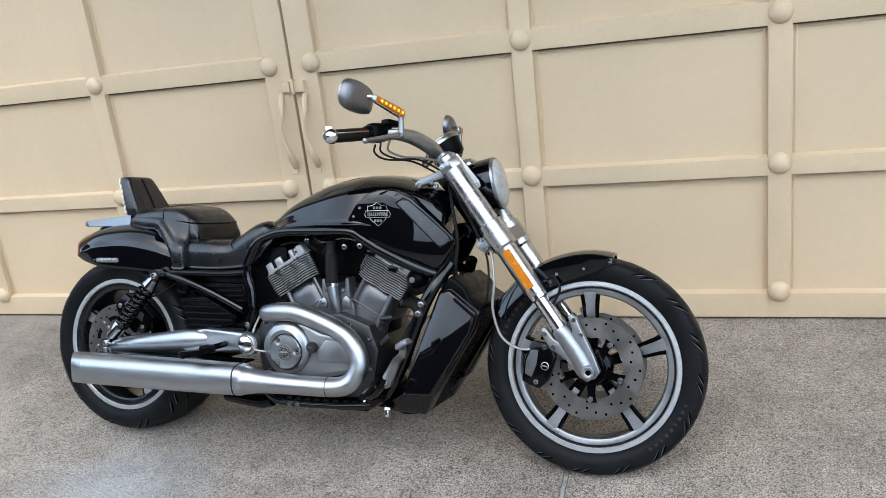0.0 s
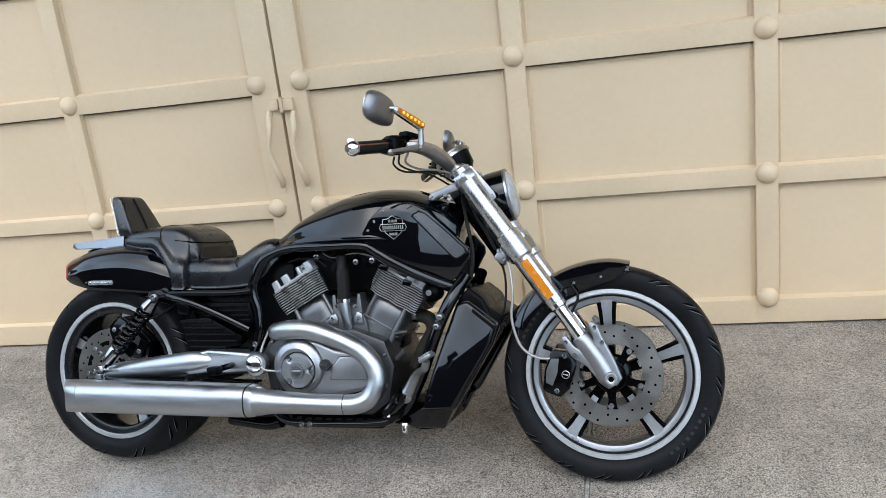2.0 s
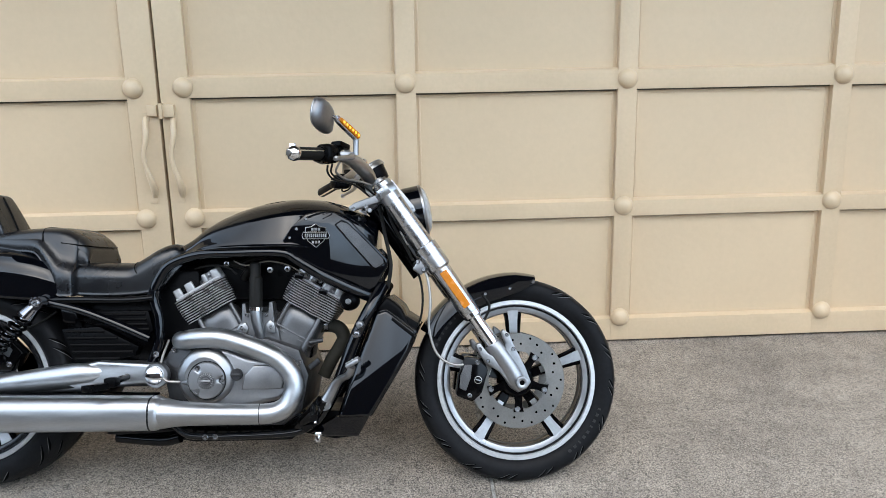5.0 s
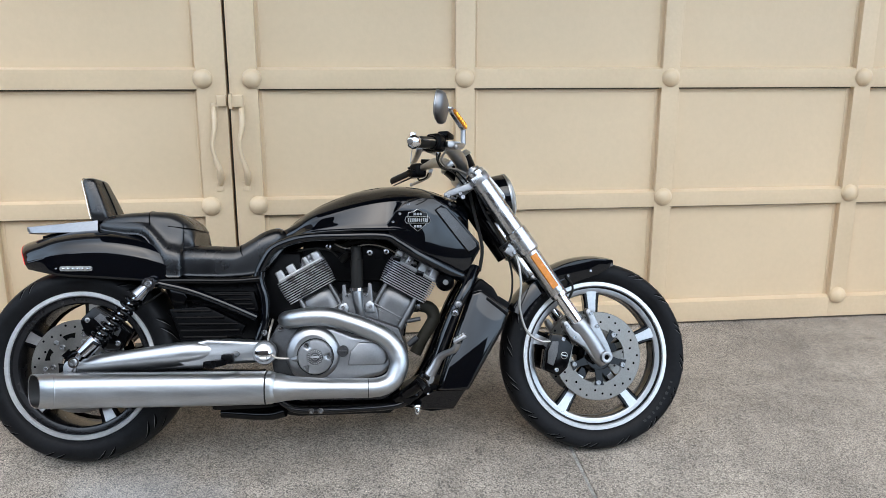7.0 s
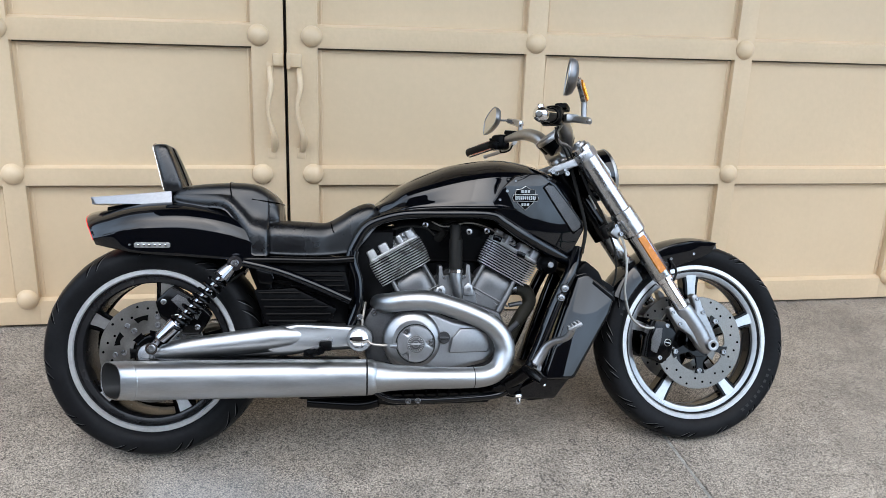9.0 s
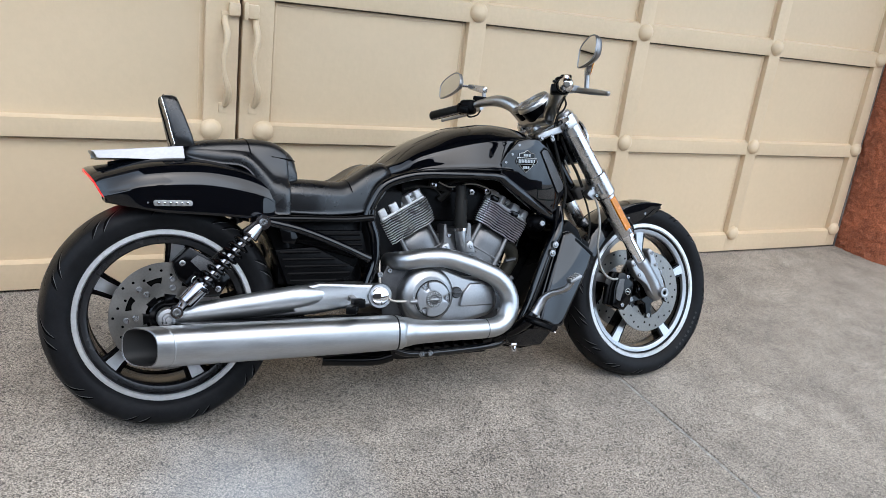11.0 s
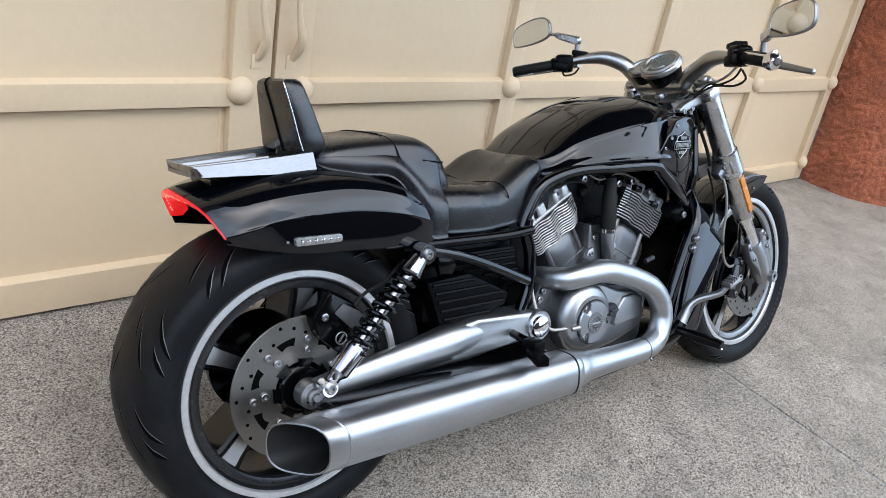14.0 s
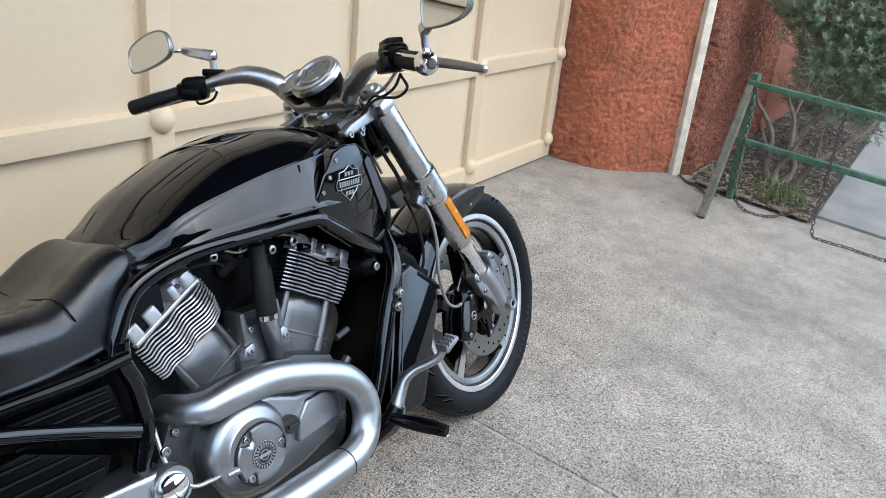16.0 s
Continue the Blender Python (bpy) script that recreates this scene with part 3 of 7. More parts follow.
for _ in range(240):
    if rng.random() < 0.6:
        x, y = rng.gauss(2.72, 0.10), rng.gauss(1.83, 0.07)
    else:
        x, y = 2.55 + 2 * rng.random(), 1.66 + 0.6 * rng.random()
    if not (2.5 < x < 5 and 1.63 < y < 2.33):
        continue
    c, a = Vector((x, y, bed_z(x, y))), rng.uniform(0, 6.3)
    h, d = rng.uniform(0.04, 0.17), Vector((math.cos(a), math.sin(a), 0))
    s = Vector((-d.y, d.x, 0)) * 0.0022
    b = [c, c + d * h * 0.15 + Vector((0, 0, h * 0.6)), c + d * h * 0.5 + Vector((0, 0, h))]
    v = [bm.verts.new(q) for q in (b[0] - s, b[0] + s, b[1] + s, b[1] - s, b[2])]
    bm.faces.new(v[:4])
    bm.faces.new((v[3], v[2], v[4]))
tagged(part("grass_tuft", bm, GRASS, None), "thin green grass blades growing in the bed", "grass", kind="stuff")


def slab(x0, x1, y0, y1, h):
    bm = bmesh.new()
    for x in (x0, x1):
        for y in (y0, y1):
            for z in (-0.05, h):
                bm.verts.new((x, y, ground_z(y) + z))
    bmesh.ops.convex_hull(bm, input=bm.verts[:])
    bmesh.ops.dissolve_limit(bm, angle_limit=0.02, verts=bm.verts[:], edges=bm.edges[:])
    return bevelled(bm, 0.008)


for x0, x1 in ((2.68, 4.1), (4.11, 5.6), (5.61, 7.1)):
    tagged(part("paving_slab", slab(x0, x1, 0.35, 1.615, 0.018), PATH_CONCRETE, None), "smooth grey concrete path slab beside the bed", "paving slab", kind="structure")


def beam(a, b, w, d, up=(0, 0, 1)):
    """A squared timber from a to b."""
    a, b = Vector(a), Vector(b)
    bm = box((0, 0, 0), (w, d, (b - a).length), 0.004)
    q = (b - a).to_track_quat("Z", "Y").to_matrix().to_4x4()
    bm.transform(Matrix.Translation((a + b) / 2) @ q)
    return bm


barrier = thing("barrier", "weathered green wooden trestle barrier with two rails", "barrier")
g1, g2 = ground_z(2.09), ground_z(0.2)
part("post", beam((2.50, 2.075, g1), (2.447, 2.085, 0.775), 0.035, 0.05), GREEN, barrier)
part("brace", beam((1.985, 2.10, g1), (2.43, 2.095, 0.72), 0.038, 0.05), GREEN_WOOD, barrier)
part("post", beam((2.50, 0.20, g2), (2.447, 0.2, 0.62), 0.035, 0.05), GREEN, barrier)
part("brace", beam((1.985, 0.20, g2), (2.43, 0.205, 0.57), 0.038, 0.05), GREEN_WOOD, barrier)
part("upper_rail", beam((2.42, 2.11, 0.725), (2.40, 0.1, 0.565), 0.045, 0.03), GREEN, barrier)
part("lower_rail", beam((2.455, 2.11, 0.402), (2.44, 0.1, 0.245), 0.045, 0.03), GREEN, barrier)


def chain(name, pts, label):
    """A chain of oval links along a line."""
    path = smooth_path(pts, 30)
    ch = thing(name, label, "chain")
    base = tube([(0.0155 * math.cos(a), 0.0085 * math.sin(a), 0) for a in (2 * math.pi * k / 12 for k in range(13))], 0.0030, 6, 1)
    first = None
    last, k = Vector(path[0]), 0
    for q in path:
        q = Vector(q)
        if (q - last).length >= 0.0235:
            d = (q - last).normalized()
            m = Matrix.Translation((q + last) / 2) @ d.to_track_quat("X", "Z").to_matrix().to_4x4() @ pose(0, 0, 0, 90 * (k % 2) + 20)
            if first is None:
                first = part("link", base, RUST, ch)
                first.matrix_basis = m
            else:
                o = new("link", first.data)
                o.parent = ch
                o.matrix_basis = m
            last, k = q, k + 1
    return ch


gz = ground_z
chain("chain", [(2.40, 2.06, 0.735), (2.395, 2.055, 0.5), (2.39, 2.05, 0.25), (2.36, 2.02, gz(2.02) + 0.05), (2.33, 1.93, gz(1.93) + 0.008),
                (2.37, 1.82, gz(1.8) + 0.012), (2.47, 1.75, gz(1.75) + 0.03), (2.56, 1.70, gz(1.7) + 0.04), (2.62, 1.64, gz(1.64) + 0.04)],
      "rusty iron chain hanging from the barrier to the ground")
chain("chain", [(2.40, 1.60, 0.70), (2.405, 1.60, 0.5), (2.42, 1.60, 0.3), (2.40, 1.60, 0.13), (2.30, 1.58, gz(1.58) + 0.012), (2.27, 1.52, gz(1.52) + 0.008),
                (2.29, 1.40, gz(1.4) + 0.008), (2.29, 1.25, gz(1.25) + 0.008), (2.32, 1.05, gz(1.05) + 0.008), (2.3, 0.8, gz(.8) + 0.008)],
      "rusty iron chain hanging from the barrier and lying along the drive")
chain("chain", [(2.60, 2.42, gz(2.42) + 0.012), (2.50, 2.34, gz(2.34) + 0.012), (2.47, 2.26, gz(2.26) + 0.012), (2.40, 2.20, gz(2.2) + 0.012), (2.43, 2.12, gz(2.12) + 0.012)],
      "rusty chain end lying on the concrete by the wall")


def shrub():
    """A bushy grey-green shrub: bare forked stems and a crown of small needled sprigs."""
    sh = thing("shrub", "bushy grey-green evergreen shrub with bare lower stems", "shrub")
    stems = bmesh.new()
    r2 = random.Random(8)
    for i in range(4):
        a = i * 1.55 + r2.uniform(-.3, .3)
        p = Vector((3.12 + 0.07 * math.cos(a), 1.92 + 0.06 * math.sin(a), gz(1.92) - 0.01))
        d = Vector((0.35 * math.cos(a), 0.35 * math.sin(a), 1.0)).normalized()
        pts, rad, r = [p.copy()], [0.026], 0.026
        for k in range(6):
            d = (d + Vector((r2.uniform(-.55, .55), r2.uniform(-.55, .55), r2.uniform(-.05, .35)))).normalized()
            p = p + d * 0.12
            r *= 0.84
            pts.append(p.copy())
            rad.append(r * r2.uniform(0.85, 1.15))
            if k in (1, 3):
                e = (d + Vector((r2.uniform(-1, 1), r2.uniform(-1, 1), 0.1))).normalized()
                stems = join(stems, tube([p, p + e * 0.09 + Vector((0, 0, 0.02)), p + e * 0.16 + Vector((0, 0, 0.08))], [r * 0.7, r * 0.5, 0.004], 7, 3))
        stems = join(stems, tube(pts, rad, 8, 4))
    part("stem", stems, BARK, sh, "bare grey forked stems")
    verts, faces = [], []

    def needle(p, d, side, l, w):
        k = len(verts)
        verts.extend([p - side * w, p + side * w, p + d * l + side * w * 0.5, p + d * l - side * w * 0.5])
        faces.append((k, k + 1, k + 2, k + 3))

    lobes = [(3.25, 1.95, 1.15, 0.30), (3.24, 2.10, 1.12, 0.18), (3.30, 1.68, 0.90, 0.27), (3.6, 1.85, 1.0, 0.35), (3.42, 1.48, 0.76, 0.25),
             (3.25, 1.62, 1.22, 0.28), (3.2, 1.9, 1.50, 0.30), (3.6, 1.7, 1.5, 0.38), (3.5, 1.5, 0.56, 0.22), (3.75, 1.62, 0.72, 0.32), (3.9, 1.5, 1.0, 0.35), (4.4, 1.95, 0.5, 0.34), (5.0, 1.8, 0.55, 0.42), (3.35, 1.42, 1.05, 0.26), (3.62, 1.35, 1.2, 0.28), (3.3, 1.88, 0.84, 0.2)]
    for cx, cy, cz, R in lobes:
        for _ in range(int(3300 * R * R) + 40):
            v = Vector((r2.gauss(0, 1), r2.gauss(0, 1), r2.gauss(0, 1))).normalized()
            c = Vector((cx, cy, cz)) + v * R * (r2.random() ** 0.35) * (0.8 + 0.45 * noise.noise(v * 2 + Vector((cx, cy, cz)) * 5))
            if c.y > 2.32:
                c.y = 2.32 - 0.1 * r2.random()
            d = (v * 0.7 + Vector((r2.uniform(-.5, .5), r2.uniform(-.5, .5), 0.55))).normalized()
            o = d.orthogonal().normalized()
            L = r2.uniform(0.05, 0.11)
            for j in range(13):
                q = o.copy()
                q.rotate(Matrix.Rotation(j * 2.4 + r2.random(), 3, d))
                p = c + d * L * j / 13
                needle(p, (d * 0.55 + q).normalized(), d.cross(q).normalized(), r2.uniform(0.020, 0.032), 0.0033)
            needle(c - d * 0.02, d, o, L + 0.02, 0.0016)
    me = bpy.data.meshes.new("crown")
    me.from_pydata([tuple(v) for v in verts], [], faces)
    me.materials.append(LEAF)
    crown = new("crown", me)
    crown.parent = sh
    tagged(crown, "dense sprigs of small grey-green needles", kind="stuff")
    return sh


shrub()

batten = part("timber_batten", beam((3.45, 1.255, gz(1.255) + 0.034), (4.22, 1.175, gz(1.175) + 0.034), 0.03, 0.085), DOOR_DARK, None)
tagged(batten, "weathered dark timber batten lying on the concrete path", "timber")

# ---- the motorcycle: x forward, y to its left, z up, leaning on its side stand ----
BX = Vector((0.99824, -0.05883, -0.00764))
BY = Vector((0.05505, 0.96659, -0.25036))
BZ = Vector((0.02211, 0.24949, 0.96812))
BIKE = Matrix.Translation((-2.03698, 2.21639, 0.04907)) @ Matrix((BX, BY, BZ)).transposed().to_4x4()
bike = thing("motorcycle", "black and silver muscle cruiser motorcycle leaning on its stand", "motorcycle", BIKE)

AXLE_F, AXLE_R = Vector((1.703, 0, 0.325)), Vector((0, 0, 0.325))
FORK_TOP = Vector((1.276, 0, 0.945))
FD = (AXLE_F - FORK_TOP).normalized()
# the front end is turned a little to the left about the steering axis
STEER = Matrix.Translation(FORK_TOP) @ Matrix.Rotation(radians(4), 4, -FD) @ Matrix.Translation(-FORK_TOP)
side = Matrix.Rotation(radians(-90), 4, "X")       # z of a lathe becomes the bike's left


def both(f):
    """The same shape on the right and mirrored on the left."""
    a, b = f(), f()
    b.transform(Matrix.Diagonal((1, -1, 1, 1)))
    return a, b


def wedge(poly, outer, inner, bevel=0.004):
    """A plate whose outer and inner faces lie at y = outer(x, z), inner(x, z)."""
    bm = loft([[(x, outer(x, z), z) for x, z in poly], [(x, inner(x, z), z) for x, z in poly]])
    bmesh.ops.recalc_face_normals(bm, faces=bm.faces[:])
    return bevelled(bm, bevel, 3, 25)


def faceted(poly, outer, inner, xs, zs, bevel):
    """As wedge, with the face divided where its slope changes."""
    bm = bmesh.new()
    bm.faces.new([bm.verts.new((x, 0, z)) for x, z in poly])
    for co, no in [((x, 0, 0), (1, 0, 0)) for x in xs] + [((0, 0, z), (0, 0, 1)) for z in zs]:
        bmesh.ops.bisect_plane(bm, geom=bm.verts[:] + bm.edges[:] + bm.faces[:], plane_co=co, plane_no=no)
    low = set(bm.verts)
    bmesh.ops.extrude_face_region(bm, geom=bm.faces[:])
    for v in bm.verts:
        v.co.y = outer(v.co.x, v.co.z) if v not in low else inner(v.co.x, v.co.z)
    bmesh.ops.recalc_face_normals(bm, faces=bm.faces[:])
    return bevelled(bm, bevel, 3, 35)


def lerp(x, a, b, u, v):
    t = min(1, max(0, (x - a) / (b - a)))
    return u + (v - u) * t


def wheel(name, c, R, half, rim_r, rim_half, turn, m, spoke_w, label, grooves):
    """Cast five-spoke wheel: rim, spokes, hub, disc and tyre."""
    T = m @ Matrix.Translation(c) @ side
    s = -1        # the lathe's height runs to the left; the right side is negative
    w = rim_half
    rim = part(name, lathe([(rim_r, -w), (rim_r - 0.004, -w - 0.003), (rim_r - 0.02, -w), (rim_r - 0.026, -w + 0.008), (rim_r - 0.036, -w + 0.035),
                            (rim_r - 0.042, -w * 0.4), (rim_r - 0.042, w * 0.4), (rim_r - 0.036, w - 0.035), (rim_r - 0.026, w - 0.008),
                            (rim_r - 0.02, w), (rim_r - 0.004, w + 0.003), (rim_r, w), (rim_r - 0.012, w - 0.012), (rim_r - 0.016, 0), (rim_r - 0.012, -w + 0.012)],
                           96, T, True), RIM_GREY, bike, label, 40)
    for sg in (-1, 1):
        a, b = w + 0.0042, w - 0.003
        part("rim_face", lathe([(rim_r + 0.001, sg * (a - 0.006)), (rim_r - 0.003, sg * a), (rim_r - 0.015, sg * a), (rim_r - 0.023, sg * (b - 0.003)), (rim_r - 0.018, sg * (b - 0.012))], 96, T, True),
             MACHINED, rim, "bright machined rim edge", 30)
        part("rim_lip", lathe([(rim_r - 0.0225, sg * (b - 0.003)), (rim_r - 0.031, sg * (b - 0.0035)), (rim_r - 0.040, sg * (b - 0.006)), (rim_r - 0.0435, sg * (w - 0.016)), (rim_r - 0.038, sg * (w - 0.024)), (rim_r - 0.020, sg * (b - 0.012))], 96, T, True), RIM_LIP if half < 0.09 else RIM_GREY, rim, "satin inner rim lip", 30)
    bulge = half
    prof = [(rim_r - 0.006, -w), (rim_r + 0.012, -bulge + 0.004), (rim_r + 0.035, -bulge), (R - 0.045 * half / 0.12, -bulge + 0.004)]
    prof[3] = (rim_r + 0.046, -bulge + 0.0025)
    for i in range(0, 19):
        a = radians(-78 + 156 * i / 18)
        prof.append((rim_r + 0.040 + (R - rim_r - 0.040) * math.cos(a) ** 0.85, half * math.sin(a)))
    prof = prof[:4] + [p for p in prof[4:] if abs(p[1]) < bulge * 0.965] + [(r, -h) for r, h in reversed(prof[:4])] + [(rim_r - 0.016, 0)]
    tyre = part("tyre", lathe(prof, 96, T, True), RUBBER, rim, "black rubber tyre", 50)

    half_prof = [(r, h) for r, h in prof if h <= 1e-6 and r > rim_r + 0.03]
    half_prof = half_prof[::-1]
    runs = [0.0]
    for p, q in zip(half_prof, half_prof[1:]):
        runs.append(runs[-1] + math.hypot(q[0] - p[0], q[1] - p[1]))

    def tread(u, lift):
        """Radius and height at the share u of the way from the crown to the shoulder, lifted off the rubber."""
        d = min(max(u, 0), 1) * runs[-1]
        i = max(k for k in range(len(runs) - 1) if runs[k] <= d)
        (r0, h0), (r1, h1) = half_prof[i], half_prof[i + 1]
        f = (d - runs[i]) / (runs[i + 1] - runs[i])
        tr, th = (r1 - r0) / (runs[i + 1] - runs[i]), (h1 - h0) / (runs[i + 1] - runs[i])
        return r0 + (r1 - r0) * f - th * lift, h0 + (h1 - h0) * f + tr * lift

    gb, eb = bmesh.new(), bmesh.new()
    for k in range(grooves):
        for sg in (-1, 1):
            a0 = 2 * math.pi * (k + (0.5 if sg > 0 else 0)) / grooves
            for (p0, p1), (d0, d1) in (((0.30, 0.62), (0.62, 0.0)), ((0.56, 0.97), (0.92, 0.30)), ((0.70, 0.96), (0.42, 0.02)), ((0.06, 0.26), (0.95, 0.40))):
                rows, edge = [], []
                for i in range(13):
                    t = i / 12
                    u = p0 + (p1 - p0) * t
                    a = a0 + (d0 + (d1 - d0) * t ** 0.8) * 4.4 / grooves
                    wd = 0.0072 * math.sin(math.pi * (0.10 + 0.82 * t)) / R
                    r, h = tread(u, 0.0013)
                    rows.append([(r * math.cos(a + e), r * math.sin(a + e), -sg * h) for e in (-wd, wd)])
                    r, h = tread(u, 0.0017)
                    edge.append([(r * math.cos(a + e), r * math.sin(a + e), -sg * h) for e in (wd * 0.8, wd * 1.25)])
                for mesh, strip in ((gb, rows), (eb, edge)):
                    vs = [[mesh.verts.new(q) for q in row] for row in strip]
                    for x, y in zip(vs, vs[1:]):
                        mesh.faces.new((x[0], x[1], y[1], y[0]))
    gb.transform(T)
    tagged(part("tread_groove", gb, GROOVE, tyre, "swept tread grooves"), kind="stuff")
    # Pale strips beside the grooves imitate light caught on their edges.
    eb.transform(T)
    tagged(part("tread_edge", eb, EDGE_GLINT, tyre, "pale lines painting the light caught along the tread grooves"), kind="stuff")
    # spokes
    for k in range(5):
        a = radians(turn + 72 * k)
        r0, r1 = 0.045, rim_r - 0.034
        d = w * 0.45
        Sp = T @ Matrix.Rotation(-a, 4, "Z")
        rows = []
        for t in (0, 0.12, 0.35, 0.6, 0.85, 1.0):
            r = r0 + (r1 - r0) * t
            hw = spoke_w * (0.52 + 0.40 * t + 0.25 * max(0, t - 0.8) * 5 * 0.6)
            f = -w * (0.55 + 0.25 * t)
            rows.append([(r, -hw, f + 0.006), (r, -hw * 0.8, f), (r, hw * 0.8, f), (r, hw, f + 0.006), (r, hw * 0.75, d), (r, -hw * 0.75, d)])
        sp = loft(rows)
        part("spoke", sp, FRAME, rim, "black cast spoke", m=Sp)
        face = loft([[(r0 + (r1 - r0) * t, y * spoke_w * (0.50 + 0.40 * t + 0.25 * max(0, t - 0.8) * 5 * 0.6), -w * (0.55 + 0.25 * t) - 0.0015 + e)
                      for y, e in ((-0.56, 0), (0.56, 0), (0.56, 0.003), (-0.56, 0.003))] for t in (0.22, 0.4, 0.6, 0.7, 0.8, 0.9, 1.0)])
        part("spoke_face", face, SPOKE_FACE, rim, "machined spoke face", m=Sp)
    part("hub", lathe([(0, -w * 0.95), (0.026, -w * 0.95), (0.03, -w * 0.85), (0.052, -w * 0.75), (0.06, -w * 0.5), (0.06, w * 0.5), (0.052, w * 0.75), (0.03, w * 0.85), (0, w * 0.9)], 32, T), FRAME, rim)
    # sidewall lettering, as plain raised bars
    lb = bmesh.new()
    for g0 in ((20, 200) if half < 0.09 else ()):
        for k in range(9):
            a = radians(g0 + k * 4.2)
            r = rim_r + 0.024
            b = box((0, 0, 0), (0.010, 0.010 if k % 3 else 0.006, 0.0012), 0)
            b.transform(Matrix.Rotation(a, 4, "Z") @ Matrix.Translation((r, 0, -bulge + 0.0018)))
            lb = join(lb, b)
    if lb.verts:
        tagged(part("sidewall_mark", lb, SIDEWALL_MARK, rim, m=T), kind="stuff")
    return rim


def disc(parent, c, r, y, m, star, arms, inner, kidneys=False):
    """A drilled brake disc on its carrier."""
    T = m @ Matrix.Translation((c.x, y, c.z)) @ side
    part("brake_disc", lathe([(inner, -0.0025), (r - 0.001, -0.0025), (r, -0.0015), (r, 0.0015), (r - 0.001, 0.0025), (inner, 0.0025)], 96, T, True), DISC, parent, "drilled steel brake disc", 30)
    if arms:
        part("disc_hub", lathe([(0.020, -0.009), (0.044, -0.009), (0.048, -0.006), (0.048, 0.002), (0.020, 0.002)], 40, T, True), FRAME, parent, "black disc carrier hub", 30)
    hb = bmesh.new()
    for k in range(30):
        a = 2 * math.pi * k / 30
        q = r - (0.012, 0.022, 0.034)[k % 3]
        hb = join(hb, lathe([(0, -0.0031), (0.0038, -0.0031), (0.0038, -0.001), (0, -0.001)], 10, Matrix.Translation((q * math.cos(a), q * math.sin(a), 0))))
    tagged(part("disc_hole", hb, GROOVE, parent, m=T), kind="stuff")
    for k in range(arms):
        a = radians(star + 360 / arms * k)
        if kidneys:
            q, lo, hi = [], inner + 0.036, inner + 0.053
            for i in range(9):
                e = radians(14 + 23 * i / 8)
                q.append((hi * math.cos(e), hi * math.sin(e)))
            for i in range(8, -1, -1):
                e = radians(17 + 17 * i / 8)
                d = lo + 0.004 * math.sin(math.pi * i / 8)
                q.append((d * math.cos(e), d * math.sin(e)))
            cut = loft([[(x, y, -0.0032) for x, y in q], [(x, y, 0.0) for x, y in q]])
            part("disc_slot", cut, GROOVE, parent, m=T @ Matrix.Rotation(-a, 4, "Z"))
            part("disc_bolt", bolt((inner + 0.048, 0, -0.003), 0.008, 0.005, (0, 0, -1)), SCREW, parent, m=T @ Matrix.Rotation(-a, 4, "Z"))
        arm = loft([[(x, -hw, -0.008), (x, hw, -0.008), (x, hw, 0.0), (x, -hw, 0.0)] for x, hw in ((0.026, 0.022), (inner * 0.5, 0.0140), (inner * 0.75, 0.0105), (inner * 0.92, 0.0125), (inner + 0.006, 0.016))])
        if not kidneys:
            ear = [(inner + 0.006, -0.034), (inner - 0.004, -0.018), (inner - 0.013, -0.008), (inner - 0.014, 0.008), (inner - 0.004, 0.018), (inner + 0.006, 0.034)]
            part("disc_ear", loft([[(x, y, -0.0028) for x, y in ear], [(x, y, 0.0022) for x, y in ear]]), DISC, parent, m=T @ Matrix.Rotation(-a, 4, "Z"))
        part("disc_carrier", bevelled(arm, 0.002), FRAME, parent, m=T @ Matrix.Rotation(-a, 4, "Z"))
        part("disc_bolt", bolt((inner + (0.024 if kidneys else -0.003), 0.004, -0.003 if kidneys else -0.008), 0.0088, 0.006, (0, 0, -1)), SCREW, parent, m=T @ Matrix.Rotation(-a, 4, "Z"))


I4 = Matrix()
rear = wheel("rear_wheel", AXLE_R, 0.325, 0.122, 0.243, 0.105, 152, I4, 0.034, "wide cast rear wheel with machined lip", 11)
front = wheel("front_wheel", AXLE_F, 0.325, 0.063, 0.256, 0.045, 20, STEER, 0.030, "cast five-spoke front wheel with machined lip", 16)
disc(front, AXLE_F, 0.150, -0.070, STEER, 55, 5, 0.092)
disc(front, AXLE_F, 0.150, 0.070, STEER, 55, 0, 0.092)
disc(rear, AXLE_R, 0.150, -0.118, I4, 30, 7, 0.056, True)

part("belt_pulley", lathe([(0, 0.10), (0.05, 0.105), (0.115, 0.10), (0.118, 0.075), (0.05, 0.07), (0, 0.07)], 48, Matrix.Translation(AXLE_R) @ side), FRAME, rear, "black belt pulley")

# ---- front end ----
FY = 0.118


def along(d, y=0.0, off=0.0):
    """A place d down the fork from its top; off: forward of the fork's line."""
    p = FORK_TOP + FD * d
    return Vector((p.x - FD.z * off, y, p.z + FD.x * off))


